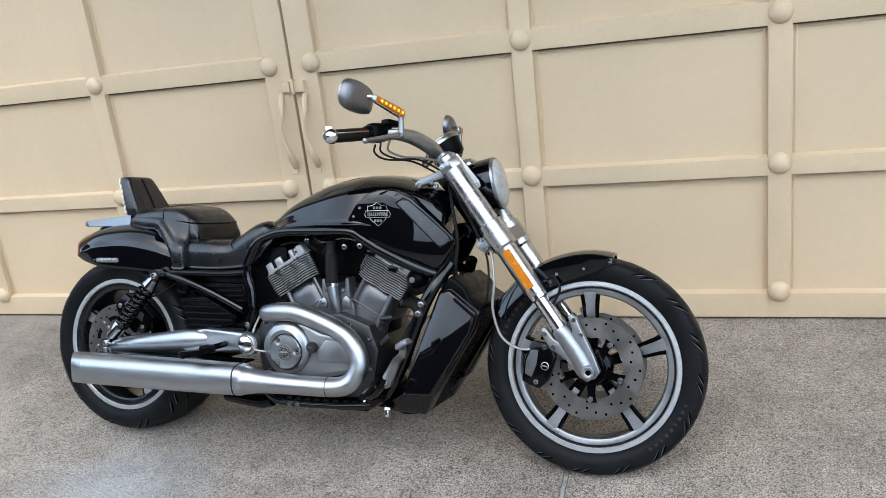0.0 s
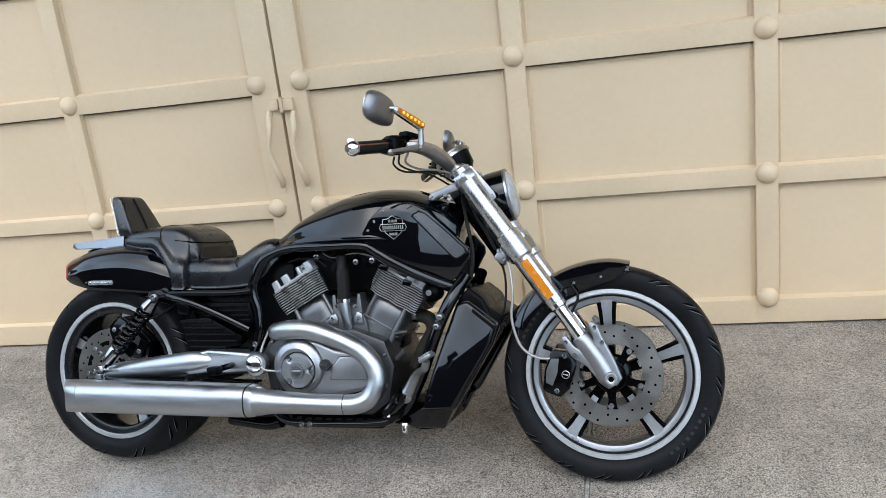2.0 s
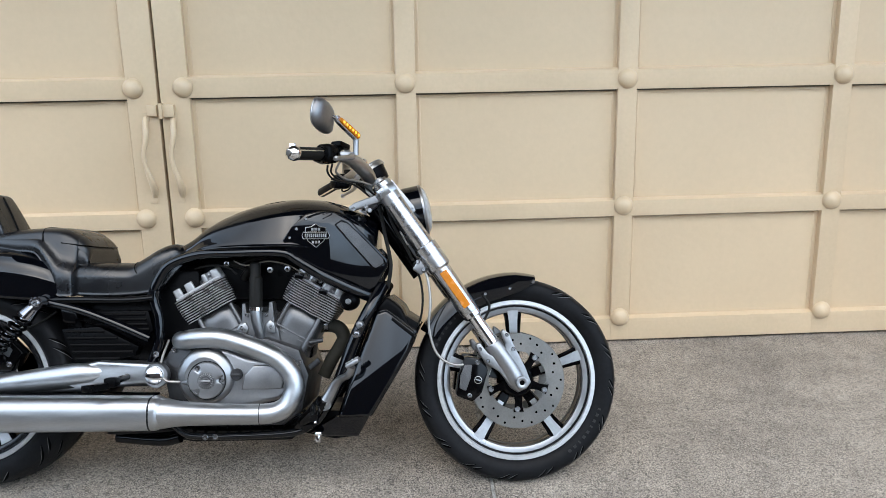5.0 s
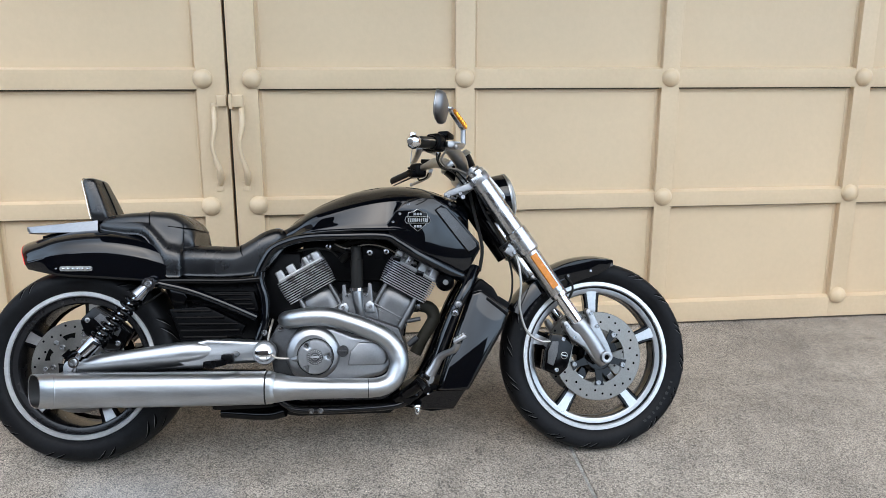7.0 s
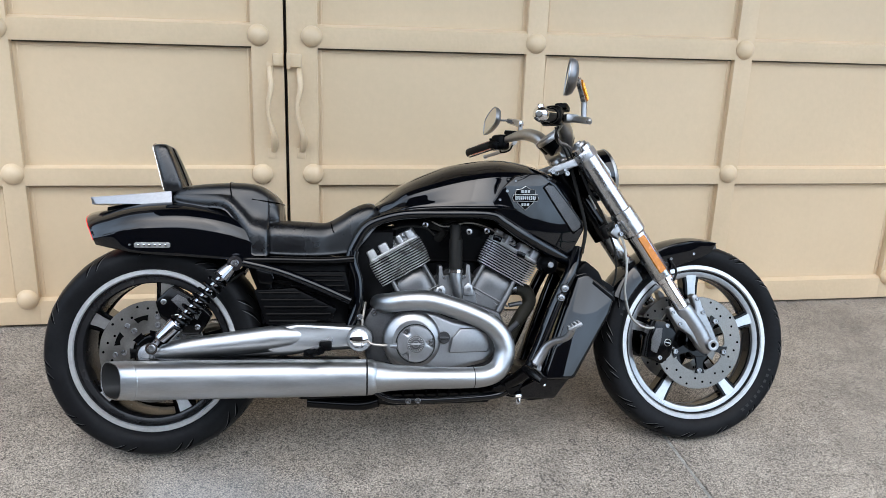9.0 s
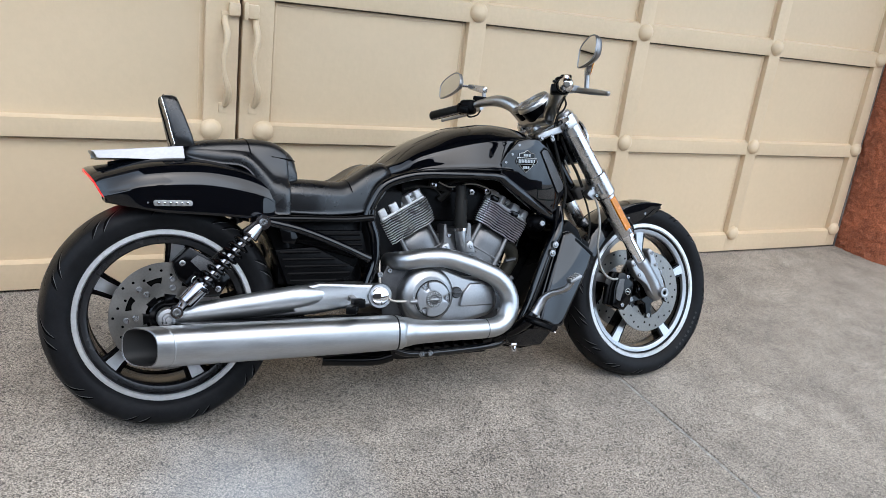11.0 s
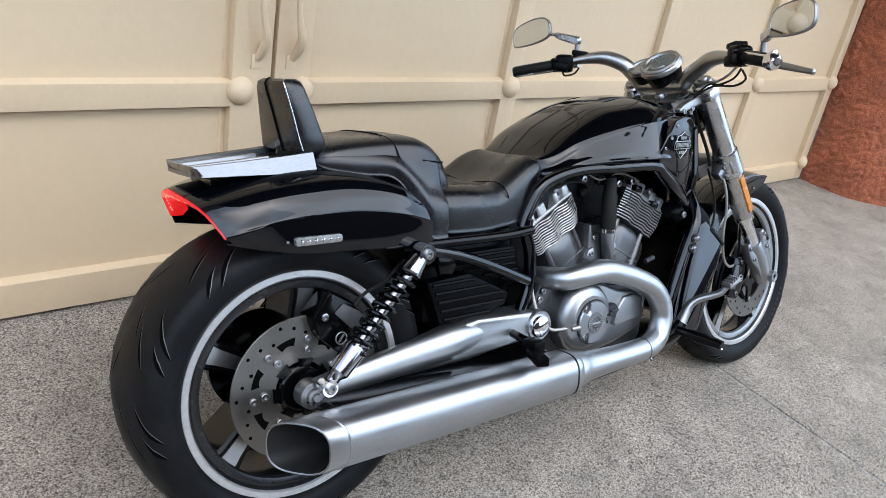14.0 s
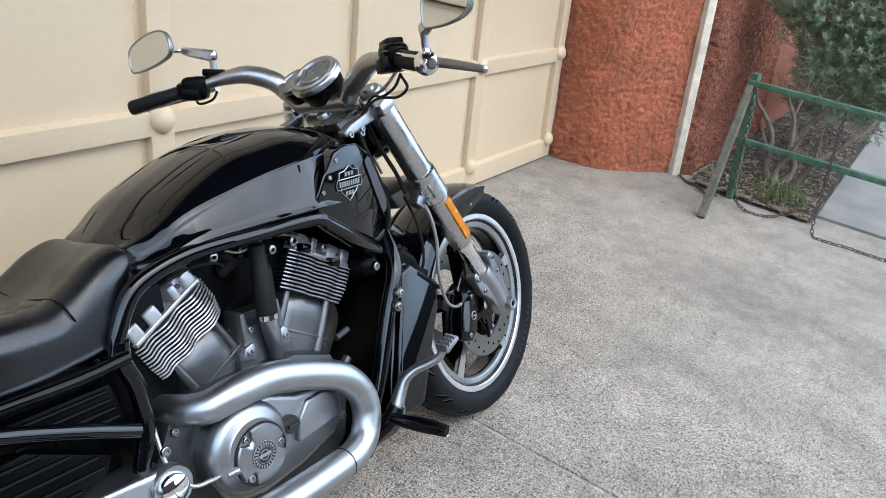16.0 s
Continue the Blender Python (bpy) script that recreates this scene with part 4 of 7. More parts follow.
def fork_leg(s):
    y = s * FY
    A = lambda d: along(d, y)
    top = part("fork_leg", tube([A(-0.005), A(0.0), A(0.255), A(0.258)], [0.029, 0.033, 0.033, 0.029], 28, 1), FORK, bike, "brushed alloy upper fork tube", 30, STEER)
    part("fork_cap", lathe([(0, 0.012), (0.012, 0.012), (0.014, 0.006), (0.024, 0.005), (0.026, -0.004), (0, -0.004)], 24, facing(A(-0.008), -FD)), ALLOY, top, m=STEER)
    part("fork_collar", tube([A(0.235), A(0.238), A(0.318), A(0.325)], [0.034, 0.0385, 0.0385, 0.033], 28, 1), FORK, top, "alloy clamp collar", 30, STEER)
    part("fork_sleeve", tube([A(0.32), A(0.33), A(0.485), A(0.49), A(0.50)], [0.031, 0.031, 0.0305, 0.029, 0.024], 28, 1), FORK, top, "", 30, STEER)
    part("dust_seal", tube([A(0.486), A(0.489), A(0.502), A(0.506)], [0.025, 0.0295, 0.0295, 0.024], 24, 1), CHROME, top, "", 30, STEER)
    part("stanchion", tube([A(0.50), A(0.64)], 0.0215, 24, 1), CHROME, top, "chromed fork stanchion", 30, STEER)
    low = tube([A(0.605), A(0.612), A(0.66), A(0.70), along(0.745, y, -0.005), along(0.775, y, -0.006)], [0.023, 0.028, 0.030, 0.030, 0.030, 0.018], 20, 3)
    plate = [(0.578, -0.046), (0.600, -0.053), (0.641, -0.054), (0.690, -0.034), (0.742, -0.031), (0.770, -0.018), (0.779, 0.004), (0.771, 0.028), (0.722, 0.040),
             (0.639, 0.052), (0.609, 0.059), (0.588, 0.052), (0.592, 0.040), (0.625, 0.032), (0.645, 0.020), (0.645, -0.020), (0.620, -0.030), (0.580, -0.032)]
    lobes = loft([[tuple(along(d, y + e, q)) for d, q in plate] for e in (s * 0.019, -s * 0.012)])
    bmesh.ops.recalc_face_normals(lobes, faces=lobes.faces[:])
    bevelled(lobes, 0.004, 3, 25)
    part("axle_bracket", join(low, lobes), ALLOY, top, "cast alloy axle bracket", 40, STEER)
    part("axle_nut", lathe([(0.008, -0.002), (0.008, 0.005), (0.013, 0.007), (0.018, 0.006), (0.020, -0.01), (0.008, -0.01)], 20, facing((AXLE_F.x + 0.002, y + s * 0.038, AXLE_F.z + 0.002), (0, s, 0)), True), ALLOY, top, m=STEER)
    part("axle_hole", lathe([(0, 0), (0.0085, 0), (0.0085, 0.002), (0, 0.002)], 16, facing((AXLE_F.x + 0.002, y + s * 0.0375, AXLE_F.z + 0.002), (0, s, 0))), GROOVE, top, m=STEER)
    for d, q in ((0.596, -0.043), (0.640, -0.043), (0.608, 0.050), (0.655, 0.042)):
        part("pinch_bolt", bolt(along(d, y + s * 0.019, q), 0.0065, 0.006, (0, s, 0)), SCREW, top, m=STEER)
    u, v = FD, Vector((-FD.z, 0, FD.x))
    refl = loft([[tuple(A(d) + Vector((0, s * 0.0245, 0)) + v * o + Vector((0, s * e, 0))) for o, e in ((-0.0125, 0.004), (-0.011, 0.0095), (0.011, 0.0095), (0.0125, 0.004), (0.0125, -0.004), (-0.0125, -0.004))]
                 for d in (0.335, 0.338, 0.462, 0.466)])
    part("reflector", refl, AMBER, top, "long amber reflector", 30, STEER)
    return top


fork_leg(-1)
fork_leg(1)
AX = Matrix((FD.cross(Vector((0, 1, 0))), Vector((0, 1, 0)), -FD)).transposed().to_4x4()      # x forward of the fork, z up along it


def clamp(name, d, depth, back, mat, label):
    """A yoke that holds both fork legs."""
    c = along(d)
    m = Matrix.Translation(c) @ AX
    poly = [(-back, -0.05), (-back, 0.05), (-0.03, FY - 0.035), (-0.036, FY), (-0.028, FY + 0.03), (0.01, FY + 0.036), (0.034, FY + 0.018), (0.036, FY - 0.02), (0.012, 0.05), (0.012, -0.05),
            (0.036, -FY + 0.02), (0.034, -FY - 0.018), (0.01, -FY - 0.036), (-0.028, -FY - 0.03), (-0.036, -FY), (-0.03, -FY + 0.035)]
    bm = loft([[(x, y, -depth / 2) for x, y in poly], [(x, y, depth / 2) for x, y in poly]])
    bmesh.ops.recalc_face_normals(bm, faces=bm.faces[:])
    bevelled(bm, 0.004, 2, 25)
    return part(name, bm, mat, bike, label, 35, STEER @ m)


top_yoke = clamp("top_yoke", 0.028, 0.03, 0.075, FORK, "brushed alloy top yoke")
low_yoke = clamp("lower_yoke", 0.28, 0.045, 0.06, ALLOY, "cast alloy lower yoke")
part("yoke_bolt", bolt(along(0.045, -0.10, -0.075), 0.008, 0.008), SCREW, top_yoke, m=STEER)
part("yoke_bolt", bolt(along(0.03, -0.06, -0.09), 0.008, 0.008), SCREW, top_yoke, m=STEER)
for d in (0.265, 0.295):
    part("yoke_bolt", bolt(along(d, -FY - 0.012, -0.045), 0.0065, 0.008), SCREW, low_yoke, m=STEER)
for s in (-1, 1):
    arm = part("yoke_arm", prism([(1.302, 0.924), (1.276, 0.920), (1.20, 0.893), (1.181, 0.880), (1.182, 0.868), (1.200, 0.868), (1.236, 0.880), (1.296, 0.898)], s * 0.122, s * 0.100, 0.005, 3), ALLOY, top_yoke, "brushed arm of the top yoke", 40)
    part("yoke_bolt", bolt((1.196, s * 0.122, 0.872), 0.0075, 0.005, (0, s, 0)), SCREW, top_yoke)
    part("yoke_bolt", bolt((1.236, s * 0.120, 0.880), 0.0065, 0.005, (0, s, 0)), SCREW, top_yoke)
part("yoke_lug", box(along(0.28, -FY + 0.005, -0.04), (0.035, 0.03, 0.055), 0.006, (0, 35, 0)), ALLOY, low_yoke, m=STEER)
part("steering_head", tube([along(0.03, 0, -0.05), along(0.30, 0, -0.05)], 0.034, 24, 1), FRAME, bike, "black steering head")
part("steering_stem_nut", lathe([(0, 0.012), (0.012, 0.012), (0.016, 0.008), (0.018, 0)], 24, facing(along(0.01, 0, -0.045), -FD)), ALLOY, top_yoke, m=STEER)

# headlamp
HC, HD = Vector((1.367, 0, 0.868)), Vector((0.98, 0, 0.20)).normalized()
HM = STEER @ facing(HC, HD)
HS = HM @ Matrix.Diagonal((1.0, 1.0, 1, 1))
head = part("headlamp", lathe([(0.0, -0.075), (0.05, -0.070), (0.074, -0.05), (0.082, -0.01), (0.083, 0.042), (0.079, 0.043), (0.074, 0.02)], 40, HS), BLACK, bike, "gloss black headlamp shell")
part("bezel", lathe([(0.080, 0.036), (0.0835, 0.040), (0.0835, 0.047), (0.080, 0.050), (0.075, 0.047), (0.075, 0.038)], 48, HS, True), ALLOY, head, "chrome headlamp ring")
part("reflector_bowl", lathe([(0.075, 0.04), (0.06, 0.012), (0.03, -0.008), (0.0, -0.012), (0.0, -0.014), (0.062, 0.008), (0.0755, 0.036)], 40, HS), CHROME, head)
lens = part("lens", lathe([(0.0775, 0.044), (0.075, 0.052), (0.067, 0.059), (0.05, 0.065), (0.025, 0.069), (0.0, 0.070), (0.0, 0.068), (0.025, 0.067), (0.05, 0.063), (0.066, 0.057), (0.073, 0.051), (0.0755, 0.044)], 48, HS), LAMP_GLASS, head, "bright domed headlamp lens")
for s in (-1, 1):
    part("headlamp_bracket", prism([(1.290, 0.956), (1.310, 0.962), (1.378, 0.878), (1.384, 0.862), (1.372, 0.852), (1.358, 0.862)], s * 0.112, s * 0.104, 0.003), ALLOY, head, "brushed alloy headlamp bracket", m=STEER)
    part("bracket_bolt", bolt((1.371, s * 0.112, 0.866), 0.006, 0.004, (0, s, 0)), SCREW, head, m=STEER)

# front mudguard
gr = []
for i in range(15):
    a = radians(79 + (152 - 79) * i / 14)
    lip = -0.003 * max(0, 2 - i) / 2
    k = 0.42 + 0.58 * min(1, i / 6)
    R0 = 0.338 + lip
    ring = []
    for y, r in ((-0.077, -0.052 * k), (-0.076, -0.02), (-0.066, -0.004), (-0.04, 0.004), (0, 0.008), (0.04, 0.004), (0.066, -0.004), (0.076, -0.02), (0.077, -0.052 * k),
                 (0.074, -0.052 * k), (0.072, -0.02), (0.062, -0.008), (0.0, 0.002), (-0.062, -0.008), (-0.072, -0.02), (-0.074, -0.052 * k)):
        ring.append((AXLE_F.x + (R0 + r) * math.cos(a), y, AXLE_F.z + (R0 + r) * math.sin(a)))
    gr.append(ring)
guard = part("front_mudguard", loft(gr), BLACK, bike, "gloss black front mudguard", 40, STEER)
for s in (-1, 1):
    pl = []
    for i in range(11):
        a = radians(80 + 45 * i / 10)
        pl.append((AXLE_F.x + 0.332 * math.cos(a), AXLE_F.z + 0.332 * math.sin(a)))
    for a, r in ((124, 0.300), (121, 0.268), (116, 0.262), (109, 0.262), (97, 0.268), (88, 0.280), (82, 0.300)):
        pl.append((AXLE_F.x + r * math.cos(radians(a)), AXLE_F.z + r * math.sin(radians(a))))
    over = lambda e: (lambda x, z: s * (lerp(math.hypot(x - AXLE_F.x, z - AXLE_F.z), 0.262, 0.332, 0.070, 0.084) + e))
    part("mudguard_stay", wedge(pl, over(0), over(-0.006), 0.0015), BLACK, guard, "black mudguard side plate", m=STEER)
    for a in (94, 110):
        part("mudguard_screw", bolt((AXLE_F.x + 0.292 * math.cos(radians(a)), s * 0.0765, AXLE_F.z + 0.292 * math.sin(radians(a))), 0.0045, 0.003, (0, s, 0)), SCREW, guard, m=STEER)

# front caliper, behind the right leg
def caliper(name, c, rot, m, s=-1, size=1.22):
    T = m @ Matrix.Translation(c) @ pose(0, 0, 0, 0, rot, 0) @ Matrix.Diagonal((size, 1, size, 1))
    cal = part(name, prism([(-0.034, -0.052), (0.012, -0.058), (0.03, -0.03), (0.032, 0.03), (0.012, 0.056), (-0.034, 0.050), (-0.040, 0.0)], s * 0.034, -s * 0.03, 0.008), FRAME, bike, "black four-piston brake caliper", 35, T)
    part("caliper_mesh", prism([(-0.030, -0.030), (-0.012, -0.034), (-0.008, 0.0), (-0.012, 0.034), (-0.030, 0.030), (-0.035, 0.0)], s * 0.034, s * 0.0385, 0.002), MESH_GREY, cal, "silver mesh inlay", 35, T)
    part("caliper_badge", join(lathe([(0.0082, 0.001), (0.0088, 0.0018), (0.0098, 0.0012), (0.0098, 0.0), (0.0082, 0.0)], 24, facing((0.012, s * 0.034, 0.0), (0, s, 0)), True), box((0.012, s * 0.0348, 0.0), (0.013, 0.0015, 0.003), 0)), BADGE, cal, m=T)
    for z in (-0.043, 0.043):
        part("caliper_bolt", bolt((0.0, s * 0.034, z), 0.006, 0.004, (0, s, 0)), SCREW, cal, m=T)
    return cal


caliper("front_caliper", (1.560, -0.078, 0.336), 14, STEER)
caliper("front_caliper", (1.560, 0.078, 0.336), 14, STEER, 1)
caliper("rear_caliper", (0.086, -0.118, 0.438), 128, I4, -1, 1.4)
part("caliper_bracket", prism([(0.03, 0.33), (0.02, 0.38), (0.05, 0.46), (0.12, 0.47), (0.13, 0.40), (0.08, 0.35)], -0.1, -0.085, 0.004), FRAME, bike, "black rear caliper bracket")

# ---- tank and bodywork ----
def half(zt, w, zc, zl):
    return [(0, zt), (-0.35 * w, zt - 0.005), (-0.62 * w, zt - 0.32 * (zt - zc)), (-0.80 * w, zc + 0.018), (-0.872 * w, zc + 0.003), (-0.892 * w, zc - 0.007), (-0.955 * w, (zc + zl) / 2), (-w, zl + 0.014), (-0.98 * w, zl),
            (-0.5 * w, zl - 0.02), (0, zl - 0.02)]


tank_st = [(0.638, half(0.750, 0.085, 0.736, 0.715)), (0.652, half(0.768, 0.125, 0.742, 0.715)), (0.69, half(0.799, 0.152, 0.757, 0.722)), (0.75, half(0.840, 0.174, 0.79, 0.742)), (0.865, half(0.888, 0.192, 0.824, 0.750)),
           (0.95, half(0.905, 0.203, 0.842, 0.752)), (1.02, half(0.913, 0.204, 0.850, 0.752)), (1.10, half(0.907, 0.184, 0.852, 0.745)), (1.15, half(0.893, 0.162, 0.846, 0.74)),
           (1.22, half(0.866, 0.132, 0.815, 0.735)), (1.265, half(0.835, 0.104, 0.78, 0.72))]
tank = part("tank", body(tank_st, 5, 6), BLACK, bike, "gloss black teardrop tank cover", 60)


def tank_z(x, y):
    """Height of the tank's top at x, y."""
    for (a, ha), (b, hb) in zip(tank_st, tank_st[1:]):
        if a <= x <= b:
            t = (x - a) / (b - a)
            h = [(p[0] + (q[0] - p[0]) * t, p[1] + (q[1] - p[1]) * t) for p, q in zip(ha, hb)]
            for (y0, z0), (y1, z1) in zip(h, h[1:]):
                if y1 <= y <= y0:
                    return z0 + (z1 - z0) * (y - y0) / (y1 - y0 - 1e-9)
    return 0.8


for s in (-1, 1):
    pts = [(x, s * y, tank_z(x, -y) + 0.0006) for x, y in ((0.665, 0.05), (0.70, 0.062), (0.76, 0.07), (0.85, 0.072), (0.95, 0.068), (1.05, 0.06), (1.14, 0.048), (1.2, 0.04))]
    part("tank_seam", tube(pts, 0.0013, 6, 5), FRAME, tank, "raised ridge on the tank")


cover_poly = [(0.992, 0.775), (1.02, 0.815), (1.06, 0.853), (1.10, 0.862), (1.145, 0.860), (1.19, 0.835), (1.30, 0.716), (1.302, 0.694), (1.265, 0.63), (1.245, 0.618), (1.20, 0.642), (1.10, 0.688), (1.035, 0.722), (1.0, 0.745)]
for s in (-1, 1):
    o = lambda x, z: s * (lerp(x, 1.0, 1.135, 0.212, 0.199) - lerp(x, 1.135, 1.30, 0, 0.075) - lerp(z, 0.825, 0.87, 0, 0.012) - lerp(z, 0.62, 0.825, 0.022, 0))
    cover = part("side_cover", faceted(cover_poly, o, lambda x, z: s * 0.10, (1.0, 1.135), (0.825,), 0.004), BLACK, bike, "gloss black air intake cover with badge", 40)
    scr = [(1.150, 0.820), (1.163, 0.829), (1.186, 0.826), (1.289, 0.717), (1.287, 0.700), (1.268, 0.688), (1.254, 0.693)]
    oo = lambda e: (lambda x, z: s * (lerp(x, 1.0, 1.135, 0.212, 0.199) - lerp(x, 1.135, 1.30, 0, 0.075) - lerp(z, 0.825, 0.87, 0, 0.012) - lerp(z, 0.62, 0.825, 0.022, 0) + e))
    part("intake_screen", faceted(scr, oo(0.0026), oo(-0.01), (), (0.825,), 0.001), MESH_GREY, cover, "grey woven mesh intake screen")
    rim_pts = [(x, oo(0.002)(x, z), z) for x, z in scr + scr[:1]]
    part("screen_trim", tube(rim_pts, 0.0022, 6, 2), FRAME, cover)
    # plain shield badge with a cross bar
    by = oo(0.0)(1.092, 0.787)
    for poly, e, mt in (([(1.092, 0.823), (1.106, 0.814), (1.122, 0.812), (1.124, 0.795), (1.116, 0.772), (1.092, 0.752), (1.068, 0.772), (1.060, 0.795), (1.062, 0.812), (1.078, 0.814)], 0.0018, FRAME),
                        ([(1.055, 0.778), (1.129, 0.778), (1.133, 0.787), (1.129, 0.798), (1.055, 0.798), (1.051, 0.787)], 0.0030, FRAME)):
        part("badge", wedge(poly, oo(e), oo(-0.004), 0.0006), mt, cover, "pewter shield badge")
    sh = [(1.092, 0.823), (1.106, 0.814), (1.122, 0.812), (1.124, 0.795), (1.116, 0.772), (1.092, 0.752), (1.068, 0.772), (1.060, 0.795), (1.062, 0.812), (1.078, 0.814), (1.092, 0.823)]
    part("badge_edge", tube([(x, oo(0.002)(x, z), z) for x, z in sh], 0.0013, 6, 1), BADGE, cover)
    bars = bmesh.new()
    for z, w in ((0.807, 0.018), (0.768, 0.016)):
        for k in (-1, 0, 1):
            x = 1.092 + k * w * 0.55
            bars = join(bars, wedge([(x - w * 0.2, z - 0.004), (x + w * 0.2, z - 0.004), (x + w * 0.2, z + 0.004), (x - w * 0.2, z + 0.004)], oo(0.0028), oo(0.0), 0))
    tagged(part("badge_bar", bars, BADGE, cover), kind="stuff")
    bars = bmesh.new()
    for k in range(11):
        x = 1.062 + k * 0.006
        bars = join(bars, wedge([(x - 0.0019, 0.7825), (x + 0.0019, 0.7825), (x + 0.0019, 0.7935), (x - 0.0019, 0.7935)], oo(0.0035), oo(0.002), 0))
    tagged(part("badge_bar", bars, BADGE, cover), kind="stuff")
    bl = [(1.055, 0.778), (1.129, 0.778), (1.133, 0.787), (1.129, 0.798), (1.055, 0.798), (1.051, 0.787), (1.055, 0.778)]
    part("badge_edge", tube([(x, oo(0.003)(x, z), z) for x, z in bl], 0.0012, 6, 1), BADGE, cover)
    for x, z in ((1.013, 0.782), (1.035, 0.808), (1.062, 0.838)):
        part("cover_screw", bolt((x, oo(0.0)(x, z), z), 0.0045, 0.003, (0, s, 0)), SCREW, cover)

# tail: an arched rear mudguard
def tail_half(zt, w, zl, roof, r=0.0):
    return [(0, zt), (-0.5 * w, zt - 0.004 - 0.010 * r), (-0.80 * w, zt - 0.020 - 0.014 * r), (-(0.94 - 0.02 * r) * w, zt - 0.045 - 0.013 * r), (-(0.995 - 0.03 * r) * w, zt - 0.075 + 0.007 * r), (-w, (zt + zl) / 2 - 0.01 - 0.022 * r), (-(0.985 - 0.04 * r) * w, zl + 0.006), (-(0.955 - 0.045 * r) * w, zl)] + (
            [(-0.885 * w, zl + 0.008), (-0.945 * w, (zt + zl) / 2 - 0.03), (-0.76 * w, zt - 0.040), (-0.4 * w, zt - 0.015), (0, zt - 0.006)] if r > 0.8 else
            [(-0.92 * w, zl + 0.012), (-0.87 * w, zl + 0.05), (-0.75 * w, roof), (-0.4 * w, roof + 0.012), (0, roof + 0.012)])


def tail_warp(p):
    x, y, z = p
    k = min(1, max(0, -x / 0.2))
    return (x + 0.022 * k * (y / 0.16) ** 2 + 0.040 * k * min(1, max(0, (0.735 - z) / 0.1)), y, z)


tail_st = [(-0.208, tail_half(0.730, 0.148, 0.638, 0.688, 1.0)), (-0.192, tail_half(0.735, 0.155, 0.635, 0.69, 0.85)), (-0.15, tail_half(0.743, 0.164, 0.629, 0.695, 0.5)), (-0.08, tail_half(0.756, 0.173, 0.621, 0.70)), (0.0, tail_half(0.767, 0.178, 0.615, 0.70)),
           (0.10, tail_half(0.770, 0.180, 0.610, 0.70)), (0.20, tail_half(0.755, 0.180, 0.602, 0.70)), (0.27, tail_half(0.73, 0.175, 0.598, 0.69)), (0.31, tail_half(0.70, 0.165, 0.60, 0.68))]
tail = part("rear_mudguard", body(tail_st, 4, 6, True, tail_warp), BLACK, bike, "gloss black rear mudguard and tail", 60)
rim_line = [tail_warp(tuple(q)) for q in smooth_path([(-0.208, *q) for q in tail_st[0][1][:6]], 5)]
rim_line = rim_line[::-1] + [(x, -y, z) for x, y, z in rim_line[1:]]
rows = []
for i, p in enumerate(rim_line):
    t = abs(2 * i / (len(rim_line) - 1) - 1)
    w = 0.010 + 0.018 * (1 - t ** 2)
    deep = 0.008 + 0.022 * (1 - t ** 2)
    p = Vector(p)
    inward = (Vector((p.x, 0, 0.662)) - p).normalized()
    a = p + inward * 0.003
    rows.append([a + Vector((0.003, 0, 0)) - inward * 0.002, a + Vector((-0.0025, 0, 0)) - inward * 0.002, a + Vector((-0.0025, 0, 0)) + inward * 0.006, a + inward * w * 0.6 + Vector((deep * 0.35, 0, 0)), a + inward * w + Vector((deep, 0, 0)), a + inward * w + Vector((deep + 0.012, 0, 0))])
part("tail_lamp", loft(rows, False, False), RED_GLOW, tail, "lit red wrap-around tail lamp", 60)
leds = bmesh.new()
for i in range(9, len(rim_line) - 9, 2):
    p = Vector(rim_line[i])
    inward = (Vector((p.x, 0, 0.662)) - p).normalized()
    leds = join(leds, lathe([(0, 0.002), (0.0014, 0.0012), (0.002, 0)], 8, facing(p + inward * 0.014 + Vector((0.004, 0, 0)), (-1, 0, -0.3))))
tagged(part("tail_led", leds, RED_LED, tail, "bright red diodes"), kind="stuff")
part("tail_underside", box((-0.090, 0, 0.686), (0.12, 0.16, 0.016), 0.006, (0, 3, 0)), PLASTIC, tail)
for s in (-1, 1):
    y = s * 0.1755
    wk = part("turn_signal", prism([(-0.036, 0.634), (-0.032, 0.6315), (0.058, 0.6315), (0.063, 0.635), (0.063, 0.644), (0.058, 0.6475), (-0.032, 0.6475), (-0.037, 0.644)], y - s * 0.004, y + s * 0.007, 0.002), FROST, tail, "small clear side indicator")
    led = bmesh.new()
    for k in range(6):
        led = join(led, lathe([(0, 0.0025), (0.003, 0.002), (0.0042, 0)], 10, facing((-0.024 + k * 0.015, y + s * 0.007, 0.6395), (0, s, 0))))
    part("indicator_diode", led, CHROME, wk)
    part("indicator_screw", bolt((-0.050, y, 0.640), 0.003, 0.002, (0, s, 0)), SCREW, wk)
    part("indicator_screw", bolt((0.078, y - s * 0.001, 0.640), 0.003, 0.002, (0, s, 0)), SCREW, wk)

# luggage plate and backrest
RTOP = [(-0.186, 0.074, 0.776), (-0.10, 0.085, 0.783), (0.0, 0.092, 0.792), (0.048, 0.094, 0.797)]
RLOW = [(-0.175, 0.080, 0.757), (-0.10, 0.092, 0.758), (0.0, 0.101, 0.758), (0.052, 0.104, 0.758)]
plate = []
for (x, y, z), (x2, y2, z2) in zip(RTOP, RLOW):
    sec = [(-y + 0.012, z - 0.003), (-y + 0.020, z - 0.013), (0, z - 0.014), (y - 0.020, z - 0.013), (y - 0.012, z - 0.003), (y - 0.012, z2 - 0.001), (0, z2 - 0.002), (-y + 0.012, z2 - 0.001)]
    plate.append([(x, *q) for q in sec])
rack = part("luggage_rack", loft(plate), RACK, bike, "brushed alloy rack plate over the tail", 40)
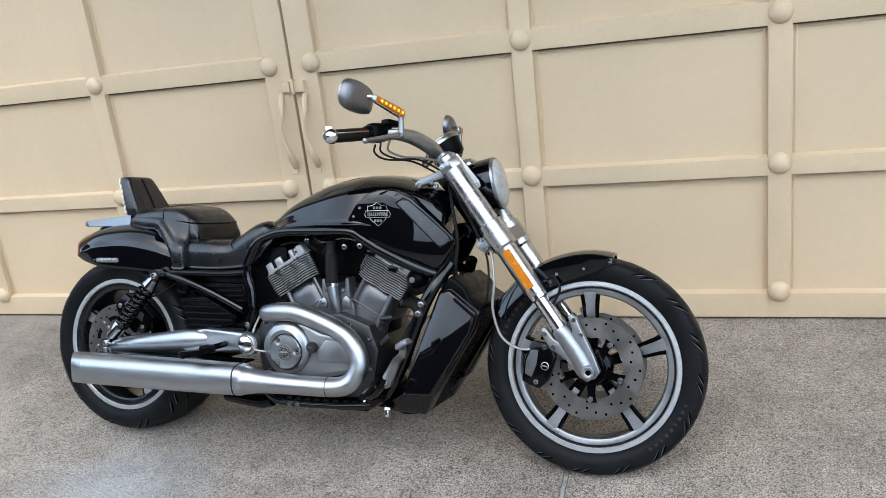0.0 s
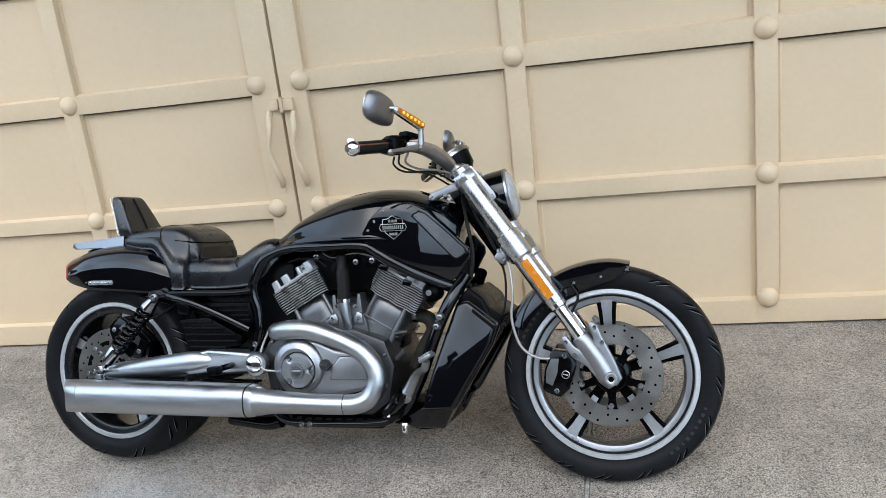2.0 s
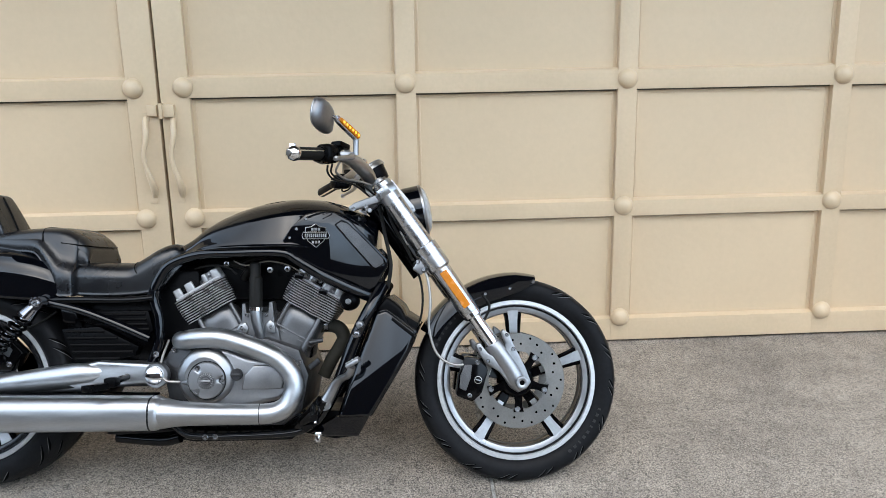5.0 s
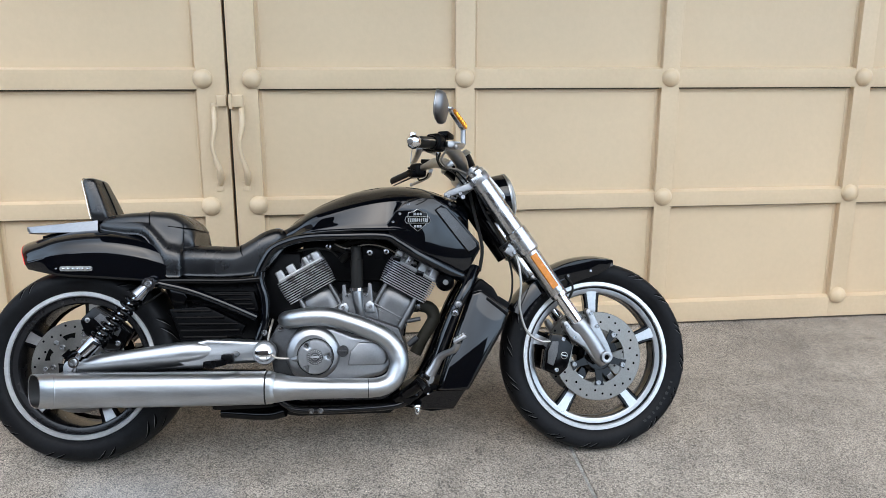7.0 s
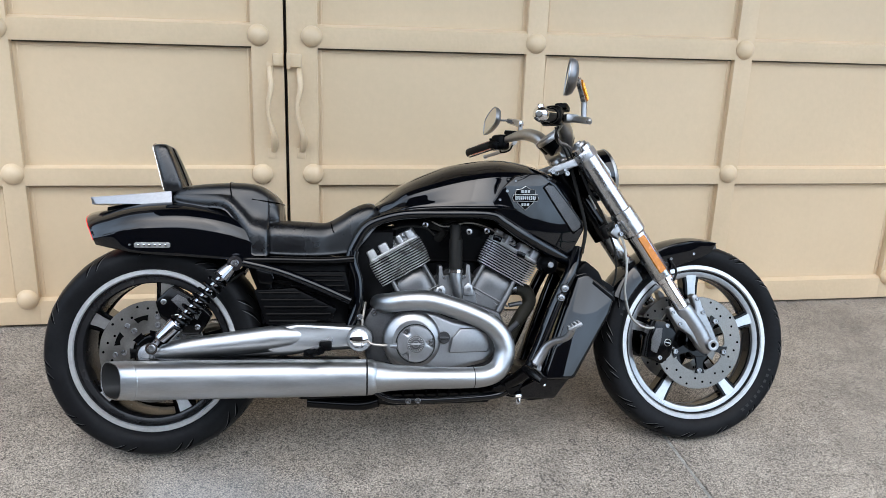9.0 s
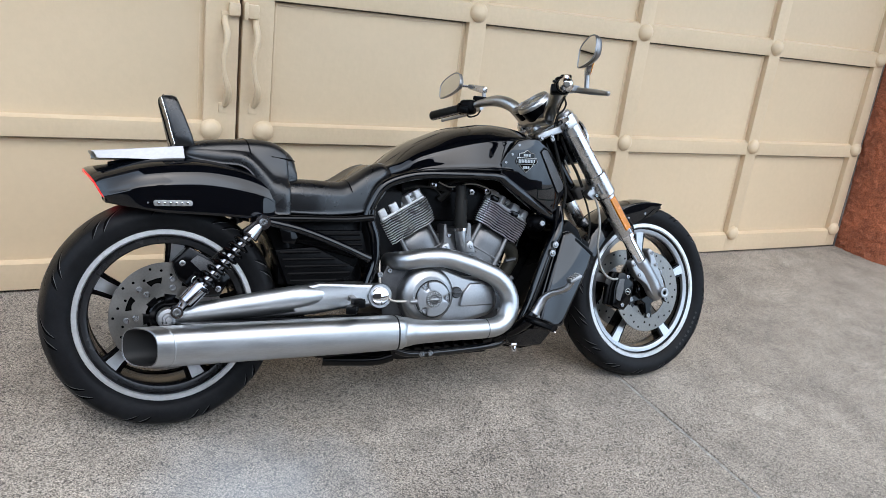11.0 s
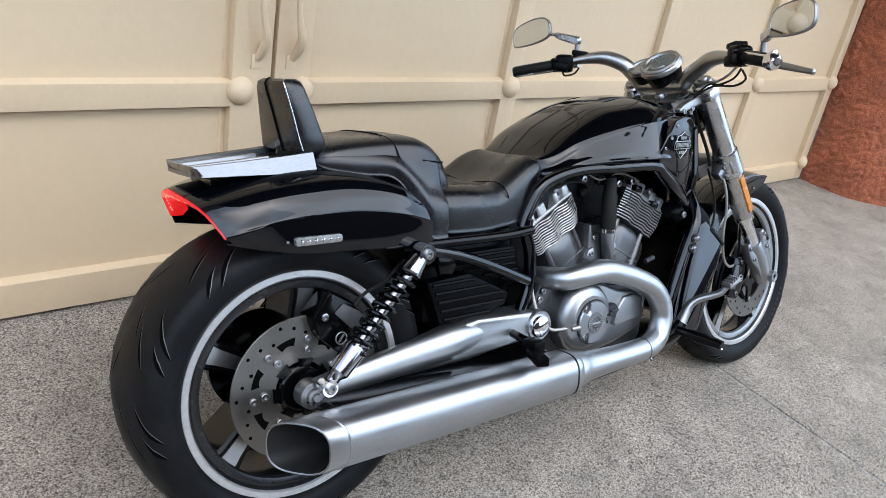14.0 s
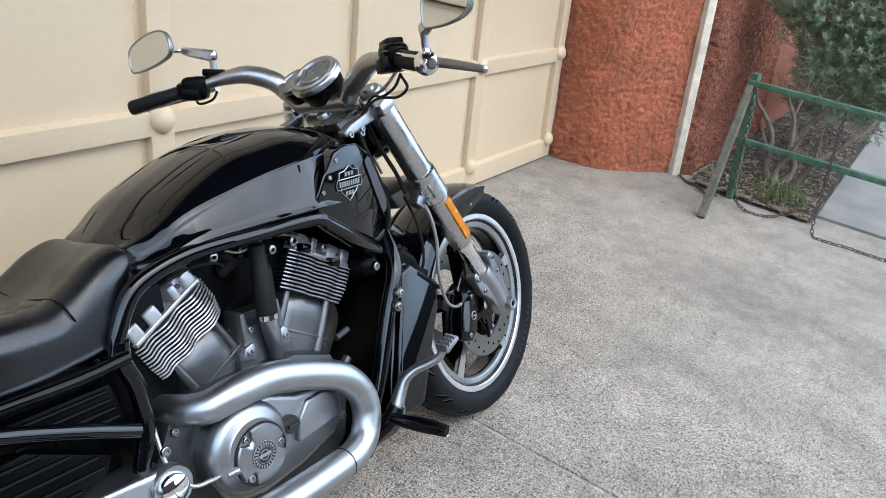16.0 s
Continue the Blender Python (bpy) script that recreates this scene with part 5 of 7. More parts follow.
for s in (-1, 1):
    fin = loft([[(x, s * (y - 0.014), z - 0.002), (x, s * (y - 0.003), z + 0.001), (x, s * y, z), (x2, s * y2, z2), (x2, s * (y2 - 0.006), z2 - 0.002), (x, s * (y - 0.02), z - 0.012)] for (x, y, z), (x2, y2, z2) in zip(RTOP, RLOW)])
    part("rack_fin", fin, RACK, rack, "raised side fin of the rack", 30)
    rib = loft([[(x, s * y - 0.010, z - 0.013), (x, s * y - 0.007, z - 0.003), (x, s * y + 0.007, z - 0.003), (x, s * y + 0.010, z - 0.013)] for x, y, z in ((-0.184, 0.026, 0.776), (-0.10, 0.029, 0.783), (-0.02, 0.031, 0.790))])
    part("rack_rib", rib, RACK, rack, "raised rib of the rack", 30)
    part("rack_groove", loft([[(x, s * y - 0.006, z - 0.0128), (x, s * y + 0.006, z - 0.0128), (x, s * y + 0.006, z - 0.0105), (x, s * y - 0.006, z - 0.0105)] for x, y, z in ((-0.175, 0.047, 0.777), (-0.10, 0.053, 0.783), (-0.03, 0.056, 0.789))]), FRAME, rack, "dark groove between the ribs")
part("rack_groove", loft([[(x, -w, z - 0.0128), (x, w, z - 0.0128), (x, w, z - 0.0105), (x, -w, z - 0.0105)] for x, w, z in ((-0.175, 0.013, 0.777), (-0.10, 0.015, 0.783), (-0.03, 0.016, 0.789))]), FRAME, rack, "dark groove between the ribs")
part("rack_end", loft([[(x, y, z), (x + 0.005, y, z), (x2 + 0.005, y2, z2), (x2, y2, z2)] for x, y, z, x2, y2, z2 in ((-0.186, -0.073, 0.776, -0.177, -0.088, 0.760), (-0.192, -0.04, 0.777, -0.184, -0.045, 0.763), (-0.194, 0, 0.777, -0.187, 0, 0.764), (-0.192, 0.04, 0.777, -0.184, 0.045, 0.763), (-0.186, 0.073, 0.776, -0.177, 0.088, 0.760))]), RACK, rack, "slanting rear edge of the rack", 40)
part("rack_foot", loft([[(x, -w, z), (x, -w * 0.9, z + 0.016), (x, w * 0.9, z + 0.016), (x, w, z)] for x, w, z in ((-0.145, 0.055, 0.732), (-0.11, 0.078, 0.738), (0.0, 0.095, 0.750))]), BLACK, rack)


def rest_ring(z, x0, x1, w, c):
    """A rounded cushion section, a little nearer the right side."""
    r = 0.011
    out = []
    for cx, cy, a0 in ((x0 + r, c - w + r, 180), (x1 - r, c - w + r, 270), (x1 - r, c + w - r, 0), (x0 + r, c + w - r, 90)):
        for k in range(4):
            a = radians(a0 + 30 * k)
            out.append((cx + r * math.cos(a), cy + r * math.sin(a), z))
    return out


rest = part("backrest", loft([rest_ring(*r) for r in ((0.793, 0.030, 0.076, 0.094, 0.003), (0.799, 0.026, 0.082, 0.097, 0.002), (0.826, 0.019, 0.075, 0.092, -0.003), (0.876, 0.006, 0.057, 0.080, -0.011), (0.919, -0.006, 0.040, 0.068, -0.018), (0.932, -0.007, 0.034, 0.062, -0.020), (0.937, 0.000, 0.027, 0.054, -0.020))]), LEATHER, bike, "black leather passenger backrest", 50)
for y0, y1 in ((-0.0935, -0.0855),):
    part("backrest_piping", tube([(0.026, y0, 0.8005), (0.019, y0 + (y1 - y0) * 0.2, 0.8245), (0.007, y0 + (y1 - y0) * 0.55, 0.8745), (-0.005, y1, 0.9195), (-0.006, y1 * 0.95, 0.9315), (0.0, y1 * 0.86, 0.9380)], 0.0014, 8, 4), CHROME, rest, "bright piping")
part("backrest_seam", tube([(0.0275, -0.006, 0.7945), (0.0190, -0.006, 0.8245), (0.0060, -0.005, 0.8745), (-0.0060, -0.004, 0.9195), (-0.005, -0.004, 0.9325), (0.002, -0.004, 0.9372)], 0.0032, 8, 4), PLASTIC, rest)
part("backrest_seam", tube([(0.0805, 0.0, 0.797), (0.0745, -0.003, 0.826), (0.0565, -0.010, 0.876), (0.0395, -0.017, 0.919), (0.034, -0.018, 0.929)], 0.0045, 10, 4), PLASTIC, rest)
part("backrest_mount", box((0.045, -0.02, 0.789), (0.034, 0.10, 0.022), 0.006), PLASTIC, rest)

# seats
def seat_half(zt, w, zl, dish=0.008, r=0.03):
    return [(0, zt - dish), (-0.45 * w, zt - dish * 0.5), (-0.72 * w, zt), (-0.90 * w, zt - r * 0.45), (-0.985 * w, zt - r * 1.15), (-w, (zt + zl) / 2), (-0.985 * w, zl + 0.012), (-0.95 * w, zl), (-0.5 * w, zl - 0.002), (0, zl - 0.002)]


seat = part("rider_seat", body([(0.325, seat_half(0.712, 0.150, 0.612)), (0.36, seat_half(0.713, 0.156, 0.610)), (0.42, seat_half(0.711, 0.158, 0.608)), (0.47, seat_half(0.708, 0.154, 0.608)), (0.505, seat_half(0.709, 0.148, 0.610)),
                                (0.54, seat_half(0.727, 0.145, 0.613)), (0.58, seat_half(0.752, 0.142, 0.622, 0.006)), (0.615, seat_half(0.766, 0.136, 0.65, 0.004)), (0.64, seat_half(0.767, 0.128, 0.68, 0.002, 0.02)), (0.658, seat_half(0.755, 0.112, 0.70, 0.0, 0.015))], 4, 5),
            LEATHER, bike, "black leather dished rider's seat", 60)
def drape(zt, wt, w, zl):
    """A section of the pillion seat, whose sides hang down over the frame."""
    return [(0, zt), (-0.45 * wt, zt - 0.001), (-0.78 * wt, zt - 0.005), (-0.95 * wt, zt - 0.018), (-1.02 * wt, zt - 0.04), (-wt - 0.35 * (w - wt), zt - 0.45 * (zt - zl)), (-w, zl + 0.35 * (zt - zl)), (-0.995 * w, zl + 0.008), (-0.96 * w, zl), (-0.5 * w, zl), (0, zl)]


pill = part("pillion_seat", body([(0.048, drape(0.786, 0.088, 0.09, 0.772)), (0.072, drape(0.811, 0.108, 0.113, 0.760)), (0.14, drape(0.822, 0.120, 0.130, 0.748)), (0.20, drape(0.826, 0.126, 0.142, 0.742)), (0.232, drape(0.827, 0.128, 0.152, 0.715)),
                                  (0.262, drape(0.826, 0.130, 0.162, 0.662)), (0.288, drape(0.823, 0.131, 0.170, 0.615)), (0.312, drape(0.814, 0.130, 0.172, 0.610)), (0.330, drape(0.802, 0.128, 0.170, 0.610)), (0.336, drape(0.795, 0.122, 0.162, 0.614))], 4, 6),
            LEATHER, bike, "black leather stepped pillion seat", 60)
part("pillion_nose", body([(0.30, drape(0.815, 0.125, 0.13, 0.70)), (0.335, drape(0.799, 0.124, 0.129, 0.70)), (0.355, drape(0.780, 0.118, 0.126, 0.70)), (0.364, drape(0.758, 0.11, 0.121, 0.70)), (0.362, drape(0.735, 0.105, 0.117, 0.70))], 4, 5), LEATHER, pill, "rounded front of the pillion", 60)
for s in (-1, 1):
    part("seat_seam", tube([(0.215, s * 0.0, 0.8275), (0.216, s * 0.07, 0.8255), (0.220, s * 0.113, 0.815), (0.226, s * 0.131, 0.787), (0.232, s * 0.143, 0.750), (0.240, s * 0.153, 0.715)], 0.0022, 6, 5), PLASTIC, pill)
part("seat_seam", tube([(0.285, -0.1345, 0.775), (0.335, -0.1275, 0.768), (0.358, -0.105, 0.765), (0.366, -0.05, 0.763), (0.367, 0, 0.763), (0.366, 0.05, 0.763), (0.358, 0.105, 0.765), (0.335, 0.1275, 0.768), (0.285, 0.1345, 0.775)], 0.0022, 6, 5), PLASTIC, pill)
part("seat_seam", tube([(0.535, -0.135, 0.66), (0.52, -0.146, 0.69), (0.515, -0.11, 0.712), (0.512, 0, 0.702), (0.515, 0.11, 0.712), (0.52, 0.146, 0.69), (0.535, 0.135, 0.66)], 0.0015, 6, 5), PLASTIC, seat)

# ---- frame ----
for s in (-1, 1):
    Y = lambda p, y: [(a, s * y, b) for a, b in p]
    part("frame_rail", tube([(0.572, s * 0.146, 0.605), (0.588, s * 0.146, 0.645), (0.617, s * 0.148, 0.692), (0.660, s * 0.154, 0.717), (0.735, s * 0.168, 0.735), (0.85, s * 0.186, 0.738), (0.985, s * 0.195, 0.737), (1.03, s * 0.190, 0.716), (1.10, s * 0.178, 0.672), (1.20, s * 0.140, 0.62), (1.275, s * 0.10, 0.588)],
                            [0.014, 0.016, 0.016, 0.015, 0.0145, 0.014, 0.014, 0.016, 0.018, 0.018, 0.018], 16, 5), BLACK, bike, "gloss black upper frame rail")
    part("frame_rail", tube(Y([(0.584, 0.625), (0.582, 0.59), (0.597, 0.54), (0.598, 0.47), (0.578, 0.41), (0.565, 0.36)], 0.150), 0.015, 14, 4), BLACK, bike, "gloss black frame downtube")
    part("frame_rail", tube([(1.285, s * 0.10, 0.63), (1.25, s * 0.152, 0.565), (1.204, s * 0.158, 0.474), (1.15, s * 0.158, 0.335), (1.10, s * 0.155, 0.24), (1.05, s * 0.155, 0.20), (0.98, s * 0.16, 0.184), (0.75, s * 0.165, 0.178), (0.67, s * 0.16, 0.192), (0.60, s * 0.13, 0.25)],
                            [0.02, 0.019, 0.019, 0.018, 0.015, 0.013, 0.011, 0.011, 0.011, 0.011], 14, 5), BLACK, bike, "gloss black front downtube and lower rail")
    part("rear_strut", tube([(0.255, s * 0.165, 0.592), (0.36, s * 0.168, 0.567), (0.47, s * 0.168, 0.525), (0.575, s * 0.167, 0.478)], 0.013, 12, 3), BLACK, bike, "gloss black rear strut")
    part("seat_rail", tube([(0.22, s * 0.158, 0.598), (0.34, s * 0.164, 0.598), (0.50, s * 0.165, 0.596), (0.585, s * 0.165, 0.602)], 0.011, 12, 3), FRAME, bike, "black seat rail")
    for x, z in ((1.222, 0.516), (1.211, 0.488)):
        part("frame_bolt", join(lathe([(0, 0.012), (0.011, 0.012), (0.013, 0.008), (0.013, 0)], 16, facing((x, s * 0.176, z), (0, s, 0))), bolt((x, s * 0.187, z), 0.008, 0.004, (0, s, 0))), SCREW, bike)
    for x in (0.748, 0.777):
        part("frame_bolt", bolt((x, s * 0.174, 0.178), 0.009, 0.006, (0, s, 0)), SCREW, bike)
    part("frame_bolt", bolt((0.602, s * 0.185, 0.432), 0.009, 0.006, (0, s, 0)), SCREW, bike)
    part("strut_bracket", prism([(0.30, 0.575), (0.34, 0.575), (0.355, 0.545), (0.345, 0.525), (0.31, 0.53)], s * 0.172, s * 0.155, 0.004), FRAME, bike)
for poly, yy in (([(0.305, 0.562), (0.560, 0.562), (0.576, 0.50), (0.54, 0.478), (0.42, 0.512), (0.33, 0.535)], 0.140), ([(0.292, 0.508), (0.41, 0.515), (0.535, 0.452), (0.522, 0.424), (0.42, 0.402), (0.330, 0.405)], 0.150)):
    for s in (-1, 1):
        pan = part("side_panel", prism(poly, s * yy, s * 0.06, 0.006), PLASTIC, bike, "ribbed black side panel")
        x0, x1 = min(p[0] for p in poly), max(p[0] for p in poly)
        z0, z1 = min(p[1] for p in poly), max(p[1] for p in poly)
        ribs = 5
        for k in range(ribs):
            z = z0 + (z1 - z0) * (k + 0.7) / (ribs + 0.4)
            cr = []
            for a, b in zip(poly, poly[1:] + poly[:1]):
                if (a[1] - z) * (b[1] - z) < 0:
                    cr.append(a[0] + (b[0] - a[0]) * (z - a[1]) / (b[1] - a[1]))
            if len(cr) >= 2:
                part("rib", tube([(min(cr) + 0.012, s * yy, z), (max(cr) - 0.012, s * yy, z)], 0.0045, 8, 1), PLASTIC, pan)
part("battery_box", box((0.44, 0, 0.50), (0.26, 0.22, 0.20), 0.01), PLASTIC, bike, "black plastic electrics box")
part("inner_guard", prism([(0.26, 0.60), (0.33, 0.60), (0.36, 0.42), (0.40, 0.33), (0.37, 0.27), (0.345, 0.40), (0.29, 0.53)], -0.12, 0.12, 0.006), PLASTIC, bike, "black inner wheel guard")

# ---- swingarm, shocks ----
for s in (-1, 1):
    arm = part("swingarm", wedge([(-0.005, 0.318), (0.0, 0.345), (0.05, 0.356), (0.25, 0.384), (0.385, 0.405), (0.42, 0.411), (0.60, 0.403), (0.625, 0.385), (0.625, 0.352), (0.60, 0.336), (0.48, 0.332), (0.40, 0.318), (0.2, 0.312), (0.05, 0.306)],
                                 lambda x, z: s * lerp(x, 0.35, 0.45, 0.168, 0.186), lambda x, z: s * lerp(x, 0.3, 0.45, 0.135, 0.10), 0.014), STEEL, bike, "satin alloy swingarm", 60)
    part("arm_tube", tube([(-0.02, s * 0.160, 0.326), (0.02, s * 0.160, 0.331), (0.18, s * 0.162, 0.348), (0.31, s * 0.165, 0.362), (0.37, s * 0.166, 0.369), (0.44, s * 0.164, 0.374)], [0.020, 0.026, 0.033, 0.038, 0.036, 0.020], 24, 5, flat=0.72, axis=(0, 0, 1)), STEEL, arm, "rounded satin alloy arm", 60)
    part("pivot_cap", lathe([(0, 0.010), (0.018, 0.009), (0.026, 0.005), (0.0285, 0.0), (0.0285, -0.012)], 28, facing((0.600, s * 0.196, 0.368), (0, s, 0))), CHROME, arm, "domed chrome pivot cap")
    part("pivot_seat", lathe([(0, 0.003), (0.036, 0.003), (0.038, 0.0), (0.038, -0.02)], 28, facing((0.602, s * 0.189, 0.368), (0, s, 0))), STEEL, arm)
    part("axle_end", lathe([(0, 0.016), (0.008, 0.016), (0.010, 0.010), (0.016, 0.009), (0.018, 0.002), (0.028, 0.0), (0.030, -0.03)], 20, facing((0.0, s * 0.175, 0.325), (0, s, 0))), ALLOY, arm, "axle nut and adjuster")
    a, b = Vector((0.247, s * 0.197, 0.590)), Vector((0.022, s * 0.197, 0.352))
    d = (b - a).normalized()
    L = (b - a).length
    shock = part("shock", tube([a + d * 0.02, a + d * (L - 0.06)], 0.012, 14, 1), SHOCK, bike, "chrome and black coil shock absorber")
    coil = []
    u = Vector((0, s, 0))
    v = d.cross(u)
    turns = 9
    for k in range(turns * 10 + 1):
        t = k / (turns * 10)
        an = 2 * math.pi * turns * t
        coil.append(a + d * (0.052 + (L - 0.135) * t) + (u * math.cos(an) + v * math.sin(an)) * 0.0235)
    part("spring", tube(coil, 0.0052, 8, 1), FRAME, shock, "gloss black coil spring")
    part("shock_eye", join(lathe([(0.008, -0.016), (0.021, -0.016), (0.021, 0.016), (0.008, 0.016)], 22, facing(a, (0, s, 0)), True), tube([a + d * 0.012, a + d * 0.03, a + d * 0.052], [0.017, 0.021, 0.026], 18, 1)), SHOCK, shock, "chrome shock mount")
    part("shock_cup", tube([b - d * 0.092, b - d * 0.085, b - d * 0.03, b - d * 0.02, b], [0.022, 0.0245, 0.022, 0.014, 0.012], 20, 1), SHOCK, shock, "chrome lower shock cup")
    part("shock_eye", lathe([(0.006, -0.014), (0.017, -0.014), (0.017, 0.014), (0.006, 0.014)], 20, facing(b + d * 0.006, (0, s, 0)), True), CHROME, shock)
    part("shock_bolt", bolt(a + Vector((0, s * 0.014, 0)), 0.011, 0.008, (0, s, 0)), SCREW, shock)
    part("shock_bolt", bolt(b + d * 0.006 + Vector((0, s * 0.012, 0)), 0.011, 0.009, (0, s, 0)), SCREW, shock)

# ---- engine ----
case_poly = [(0.605, 0.40), (0.64, 0.46), (0.72, 0.475), (0.93, 0.475), (1.03, 0.44), (1.06, 0.36), (1.04, 0.25), (0.98, 0.205), (0.70, 0.205), (0.63, 0.26)]
case = part("crankcase", prism(case_poly, -0.15, 0.15, 0.014), CASE, bike, "grey cast engine crankcase")
prim = [(0.690, 0.300), (0.72, 0.272), (0.78, 0.262), (0.88, 0.272), (0.975, 0.290), (1.005, 0.315), (1.010, 0.355), (0.995, 0.392), (0.95, 0.412), (0.88, 0.420), (0.82, 0.445), (0.76, 0.452), (0.70, 0.432), (0.672, 0.39), (0.668, 0.345)]
pc = part("primary_cover", wedge(prim, lambda x, z: -lerp(x, 0.85, 1.0, 0.196, 0.184), lambda x, z: -0.14, 0.014), ALLOY, bike, "satin alloy primary cover", 45)
step = part("cover_step", wedge([(0.865, 0.325), (0.985, 0.325), (0.992, 0.345), (0.985, 0.385), (0.945, 0.398), (0.90, 0.398), (0.875, 0.37)], lambda x, z: -lerp(x, 0.85, 1.0, 0.205, 0.192), lambda x, z: -0.18, 0.008), ALLOY, pc, "raised step of the cover")
part("clutch_cover", lathe([(0.0, 0.214), (0.058, 0.214), (0.062, 0.211), (0.072, 0.209), (0.081, 0.203), (0.086, 0.194), (0.088, 0.18)], 64, facing((0.757, 0, 0.366), RIGHT)), ALLOY, pc, "round satin alloy clutch cover", 30)
DB = (0.765, 0.356)
SCREWS = [radians(a) for a in (126, 2, 230)]


def derby_ring(r, y, deep):
    """A round cap with three bays in its edge for the screws."""
    out = []
    for k in range(96):
        a = 2 * math.pi * k / 96
        near = min(abs((a - q + math.pi) % (2 * math.pi) - math.pi) for q in SCREWS)
        q = r - deep * max(0, 1 - (near / 0.27) ** 4)
        out.append((DB[0] + q * math.cos(a), y, DB[1] + q * math.sin(a)))
    return out


derby = part("derby_cover", loft([derby_ring(0.055, -0.212, 0.017), derby_ring(0.055, -0.219, 0.017), derby_ring(0.0525, -0.222, 0.017), derby_ring(0.030, -0.2245, 0)]), ALLOY, pc, "raised derby cap with three bays", 35)
part("derby_groove", lathe([(0.0545, -0.0005), (0.0585, -0.0005), (0.0585, 0.0008), (0.0545, 0.0008)], 64, facing((DB[0], -0.2142, DB[1]), RIGHT), True), FIN_DARK, pc)
for a in SCREWS:
    part("cover_screw", bolt((DB[0] + 0.046 * math.cos(a), -0.2135, DB[1] + 0.046 * math.sin(a)), 0.0075, 0.006), SCREW, pc)
part("clutch_badge", lathe([(0, 0.0018), (0.0250, 0.0018), (0.027, 0.0006), (0.027, -0.003), (0, -0.003)], 40, facing((DB[0], -0.2245, DB[1]), RIGHT)), CASE, pc, "round dark badge")
ring = [lathe([(r0, 0.0015), (r0 + 0.0006, 0.0028), (r1 - 0.0006, 0.0028), (r1, 0.0015)], 40, facing((DB[0], -0.2245, DB[1]), RIGHT), True) for r0, r1 in ((0.0248, 0.0266), (0.0150, 0.0164), (0.0080, 0.0098))]
part("badge_ring", join(*ring, box((DB[0], -0.2268, DB[1]), (0.027, 0.0015, 0.0055), 0.0005)), BADGE, pc)
marks = bmesh.new()
for k in range(22):
    a = 2 * math.pi * (k + 0.5) / 22
    b = box((0, 0, 0), (0.0052, 0.0014, 0.0026), 0)
    b.transform(Matrix.Translation((DB[0] + 0.0207 * math.cos(a), -0.2268, DB[1] + 0.0207 * math.sin(a))) @ Matrix.Rotation(-a, 4, "Y"))
    marks = join(marks, b)
tagged(part("badge_bar", marks, BADGE, pc), kind="stuff")
part("line_boss", tube([(0.692, -0.212, 0.349), (0.712, -0.218, 0.351)], [0.0055, 0.009], 12, 1), ALLOY, pc)
part("oil_plug", join(lathe([(0, 0.012), (0.016, 0.012), (0.018, 0.009), (0.018, 0)], 20, facing((0.851, -0.196, 0.371), RIGHT)), box((0.851, -0.211, 0.371), (0.026, 0.008, 0.007), 0.002)), CASE, pc, "dark oil filler plug")
for x, z in ((0.645, 0.44), (0.70, 0.46), (0.96, 0.44), (1.03, 0.40), (1.03, 0.30), (0.66, 0.28)):
    part("case_bolt", bolt((x, -0.15, z), 0.008, 0.008), SCREW, case)


def plan_block(poly, z0, z1, bevel):
    """A block with its outline in x and y, from z0 to z1."""
    bm = loft([[(x, y, z0) for x, y in poly], [(x, y, z1) for x, y in poly]])
    bmesh.ops.recalc_face_normals(bm, faces=bm.faces[:])
    return bevelled(bm, bevel, 3, 25)


